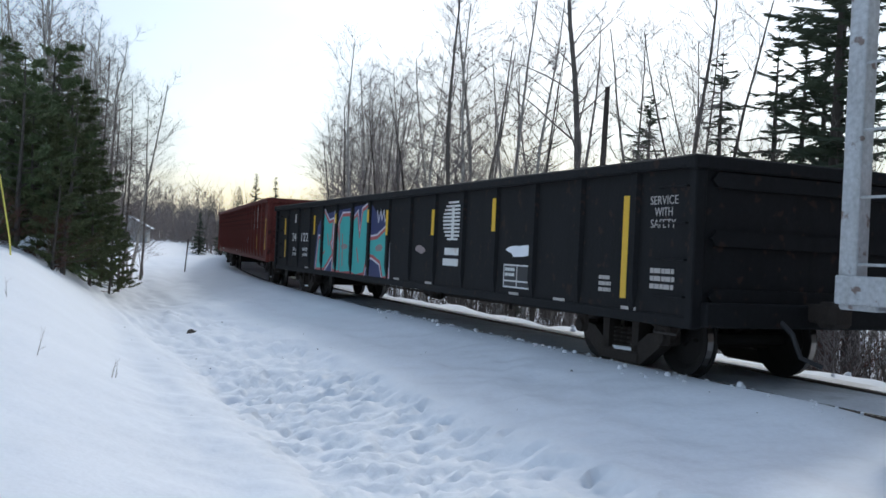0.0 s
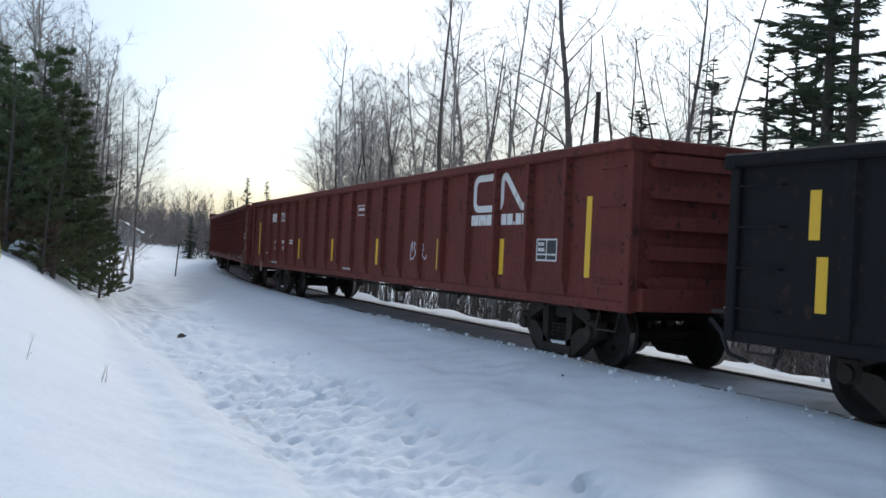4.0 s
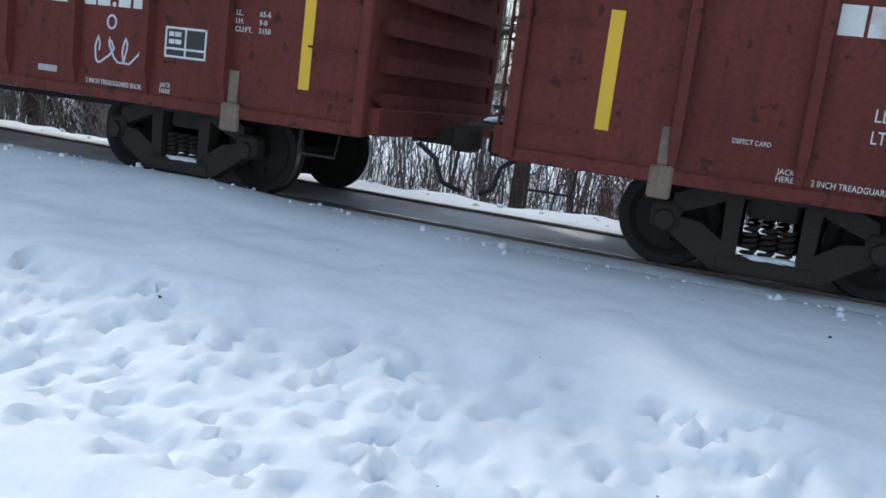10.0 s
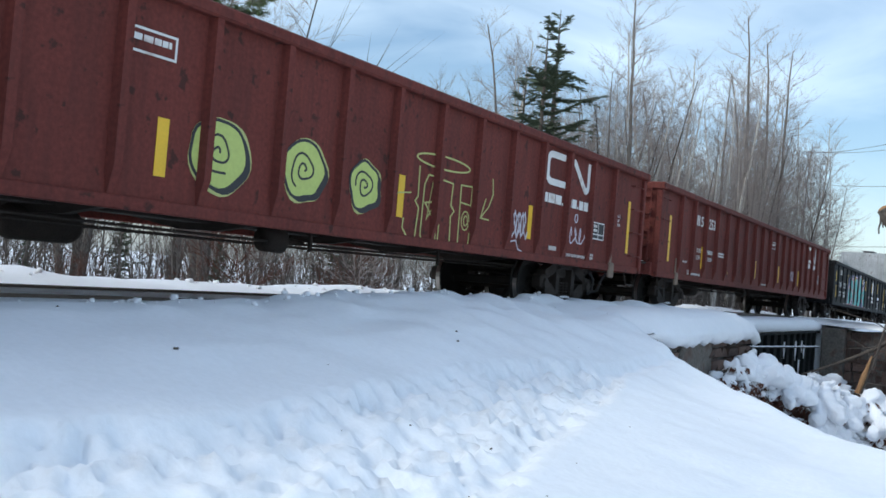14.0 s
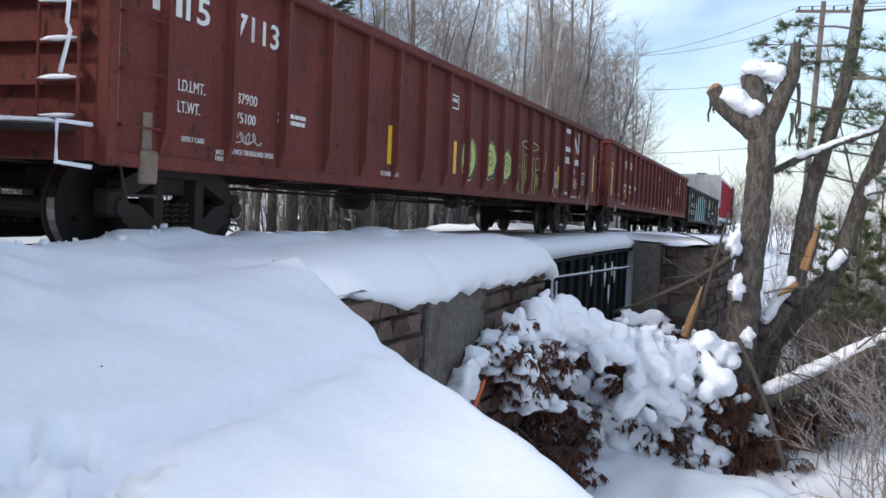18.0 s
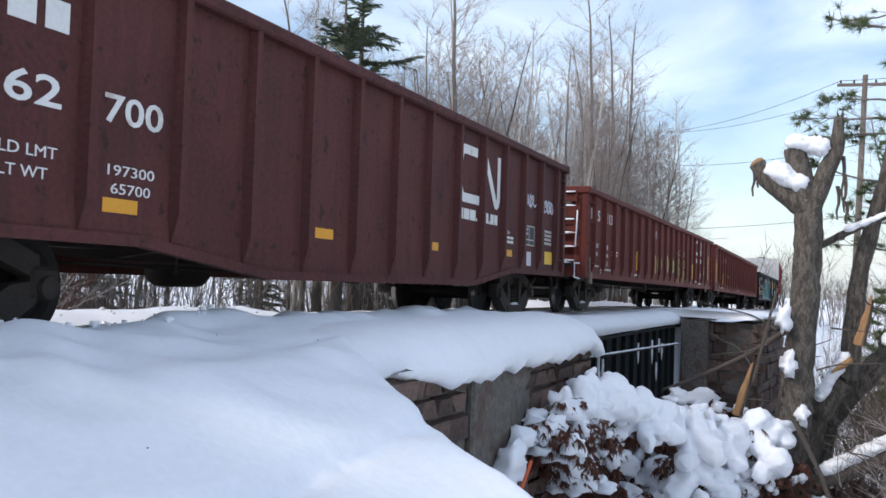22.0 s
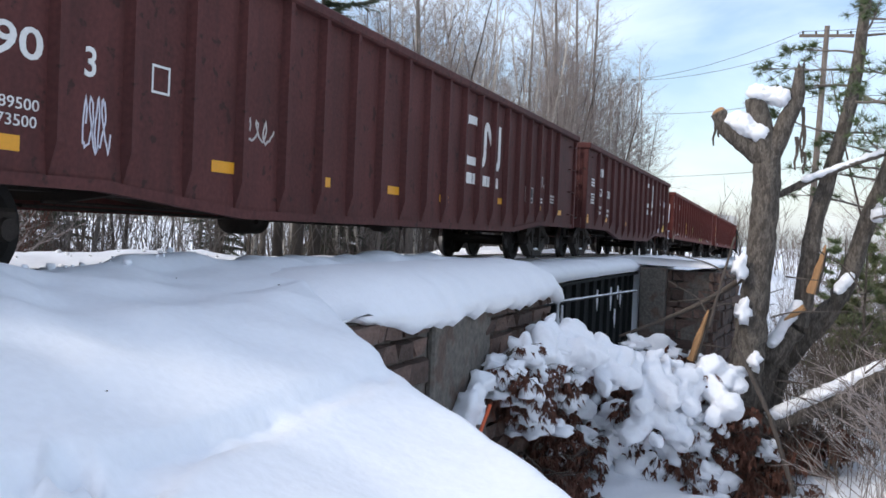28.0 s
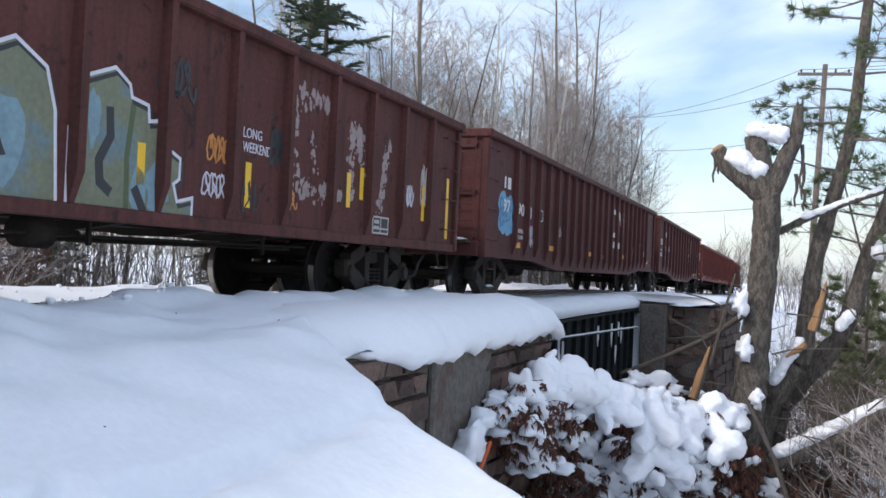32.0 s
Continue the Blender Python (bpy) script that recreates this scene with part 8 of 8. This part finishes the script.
def crown_on(path, at_i, count, reach, seed, label):
    """Needled boughs on a leaning trunk."""
    r = random.Random(seed)
    wood, leaf = Builder(), Builder()
    for k in range(count):
        p = path[min(len(path) - 1, int(at_i + (len(path) - 1 - at_i) * k / count))]
        a = r.uniform(0, 6.28)
        pts, _, dirs = limb(wood, r, p, (math.cos(a), math.sin(a), 0.1), reach * r.uniform(0.6, 1.1), 0.02, 5, 4, 0.02, 0.18)
        for j in range(13):
            i = r.choice((1, 2, 3))
            b = pts[i].lerp(pts[i + 1], r.random())
            td = (dirs[i] + Vector((r.uniform(-1, 1), r.uniform(-1, 1), r.uniform(-0.3, 0.5)))).normalized()
            e = b + td * r.uniform(0.1, 0.3)
            wood.tube([b, e], [0.007, 0.004], 3, False)
            for _ in range(40):
                v = (td * 0.8 + Vector((r.gauss(0, 1), r.gauss(0, 1), r.gauss(0, 0.7))).normalized()).normalized()
                w = v.cross(Vector((r.random(), r.random(), r.random()))).normalized() * 0.0045
                leaf.add([tuple(e - w), tuple(e + w), tuple(e + v * r.uniform(0.09, 0.18))], [(0, 1, 2)])
    return wood, leaf


for tree_, path_, i0, cnt, rc, sd in ((lean_tree, lean_path, 34, 26, 1.35, 3), (second_lean, second_path, 24, 26, 1.5, 5)):
    w_, l_ = crown_on(path_, i0, cnt, rc, sd, "")
    part("branchwork", w_, BARK_GREY, tree_)["kind"] = "stuff"
    part("needles", l_, NEEDLE_PINE, tree_, "long green pine needles")["kind"] = "stuff"

# ---- utility poles and wires ----


def utility_pole(s, n, z0, z1):
    ob = thing("utility_pole", "weathered wooden utility pole with a cross arm", "pole", HOLLOW_FIT)
    a = spot(s, n, z0)
    part("pole", Builder().tube([a, spot(s, n, z1)], [0.16, 0.11], 10), POLE_WOOD, ob)
    part("cross_arm", Builder().box(a.x - 0.06, a.x + 0.06, a.y - 1.15, a.y + 1.15, z1 - 0.5, z1 - 0.37, 0.01), POLE_WOOD, ob)
    for dy in (-1.0, -0.45, 0.45, 1.0):
        part("insulator", Builder().lathe([(0.0, 0.16), (0.04, 0.15), (0.05, 0.05), (0.02, 0.0)], "z", 8, (a.x, a.y + dy, z1 - 0.37)), BLACK_INK, ob)
    return ob


utility_pole(57.0, -8.4, -1.5, 10.0)
utility_pole(84.0, 9.0, -1.5, 12.0)
for a, b, sag in (((57, -9.4, 9.75), (84, 8.0, 11.8), 1.2), ((57, -7.4, 9.75), (84, 10, 11.8), 1.3), ((57, -8.4, 6.9), (84, 9.0, 9.6), 0.9), ((57, -8.4, 3.7), (84, 9.0, 4.0), 0.4),
                  ((57, -9.4, 9.75), (40, -26, 10), 0.8), ((57, -7.4, 9.75), (40, -24, 10), 0.8), ((57, -8.4, 6.9), (40, -25, 7), 0.6)):
    A, B = spot(*a), spot(*b)
    w = thing("overhead_wire", "thin dark overhead wire against the sky", "wire", HOLLOW_FIT, "overhead wires")
    part("wire", Builder().tube([A.lerp(B, t / 12) + Vector((0, 0, -sag * 4 * (t / 12) * (1 - t / 12))) for t in range(13)], 0.012, 4), BLACK_INK, w)

# ---- house, marker pole, small things along the path ----


def build_house():
    x, y, _ = at(-82.0, -11.6)
    z = ground_z(x, y) - 0.2
    h = thing("house", "small pale house with a snow-covered gable roof", "house", pose(x, y, z, 0, 0, -12))
    h.scale = (0.62, 0.62, 0.62)
    part("wall", Builder().box(-4.2, 4.2, -2.8, 2.8, -0.5, 2.3, 0.02), HOUSE_WALL, h)
    part("gable", Builder().prism([(-2.8, 2.3), (2.8, 2.3), (0, 3.7)], "x", -4.18, 4.18), HOUSE_WALL, h)
    for s in (-1, 1):
        part("roof", Builder().prism([(0, 3.72), (s * 3.3, 2.06), (s * 3.3, 2.18), (0, 3.86)], "x", -4.6, 4.6), BARK_DARK, h, "dark roof slope")
        part("roof_snow", Builder().prism([(0, 3.862), (s * 3.34, 2.185), (s * 3.36, 2.36), (s * 1.6, 3.26), (0, 4.1)], "x", -4.66, 4.66), SNOW_CLUMP, h, "deep snow on the roof")
    for xw in (-2.4, 0.4, 2.6):
        w = part("window", Builder().box(xw - 0.5, xw + 0.5, -2.86, -2.8, 0.9, 1.9, 0.01), WHITE_PAINT, h)
        part("pane", Builder().box(xw - 0.42, xw + 0.42, -2.875, -2.862, 0.98, 1.82, 0), WATER_DARK, w)
    w = part("window", Builder().box(4.2, 4.26, -0.6, 0.6, 0.9, 1.9, 0.01), WHITE_PAINT, h)
    part("pane", Builder().box(4.262, 4.275, -0.52, 0.52, 0.98, 1.82, 0), WATER_DARK, w)
    part("chimney", Builder().box(-1.4, -0.9, -0.3, 0.3, 3.2, 4.6, 0.02), STONE, h)


build_house()
pole = thing("marker_pole", "thin yellow plastic marker pole in the snow bank", "pole")
part("pole", Builder().tube([spot(-19.5, -8.40, -0.5), spot(-19.5, -8.52, 0.9), spot(-19.5, -8.80, 2.4)], [0.022, 0.020, 0.016], 8), YELLOW_POLE, pole)
pole = thing("marker_pole", "thin dark stake far along the path", "pole")
part("pole", Builder().tube([spot(-42, -3.3, -0.6), spot(-42, -3.2, 1.0)], 0.03, 6), BARK_DARK, pole)

# snowed-over brush at the foot of the pines
for k, (s_, n_) in enumerate(((-24.5, -8.35), (-27.5, -7.75), (-30.0, -7.2), (-33.0, -6.9))):
    x_, y_, zt = at(s_, n_)
    g_ = ground_z(x_, y_) - zt
    brush_heap(s_, n_, g_ + 0.22, 0.42, 500 + k, 0.95, base=g_ + zt - 0.2, boughs=14, m=None)


def grass_stem(s, n, h, seed):
    r = random.Random(seed)
    x, y, _ = at(s, n)
    z = ground_z(x, y)
    ob = thing("grass_stem", "dry brown weed stem poking from the snow", "plant", pose(x, y, z))
    mb = Builder()
    pts, _, dirs = limb(mb, r, (0, 0, -0.05), (r.uniform(-0.3, 0.3), r.uniform(-0.3, 0.3), 1), h, 0.005, 4, 4, 0, 0.12)
    for k in range(4):
        limb(mb, r, pts[1 + k % 3], dirs[1] + Vector((r.uniform(-1, 1), r.uniform(-1, 1), 0.2)), h * 0.3, 0.003, 3, 2, 0, 0.2)
    part("stem", mb, TWIG, ob)


for k, (s, n, h) in enumerate(((-9.2, -6.75, 0.32), (-9.25, -6.7, 0.26), (-9.0, -7.7, 0.42), (-13.0, -8.2, 0.4), (-16, -8.6, 0.5))):
    grass_stem(s, n, h, k)
clod = thing("earth_clod", "dark frozen clod lying on the snow", "stone")
x, y, _ = at(-16.8, -4.6)
part("clod", Builder().lump((x, y, ground_z(x, y) + 0.03), (0.12, 0.10, 0.09), 3, 0.6, 6, 9).lump((x + 0.14, y - 0.05, ground_z(x, y) + 0.02), (0.07, 0.06, 0.05), 7, 0.6, 5, 8), BARK_DARK, clod)


def scatter():
    r = random.Random(77)
    clods, specks, rim = Builder(), Builder(), Builder()
    for k in range(420):
        s, n = r.uniform(-14, 16), -1.02 - abs(r.gauss(0, 0.22))
        q = 0.012 + 0.035 * r.random() ** 3
        x, y, z = at(s, n)
        clods.lump((x, y, ground_z(x, y) + q * 0.4), (q, q, q * 0.8), k, 0.6, 4, 6)
    for k in range(90):
        s, n = r.uniform(-22, 18), r.uniform(-6.0, -1.4)
        x, y, z = at(s, n)
        q = 0.005 + 0.016 * r.random() ** 4
        specks.lump((x, y, ground_z(x, y) + q * 0.3), (q * r.uniform(0.8, 2), q, q * 0.6), k, 0.6, 4, 6)
    for k in range(260):
        s, n = r.uniform(-16, 60), r.uniform(1.9, 3.4)
        q = 0.02 + 0.045 * r.random() ** 2
        x, y, z = at(s, n)
        rim.lump((x, y, ground_z(x, y) + q * 0.2), (q, q, q * 0.8), k, 0.6, 5, 7)
    tagged(part("snow_clods", clods, SNOW_CLUMP, None, "", True), "small snow clods along the near rail", "snow", kind="stuff")
    tagged(part("bark_specks", specks, BARK_DARK), "dark specks of bark and dirt on the snow", "debris", kind="stuff")
    tagged(part("snow_clods", rim, SNOW_CLUMP, None, "", True), "ploughed lumps of snow beyond the track", "snow", kind="stuff")


scatter()


motions()
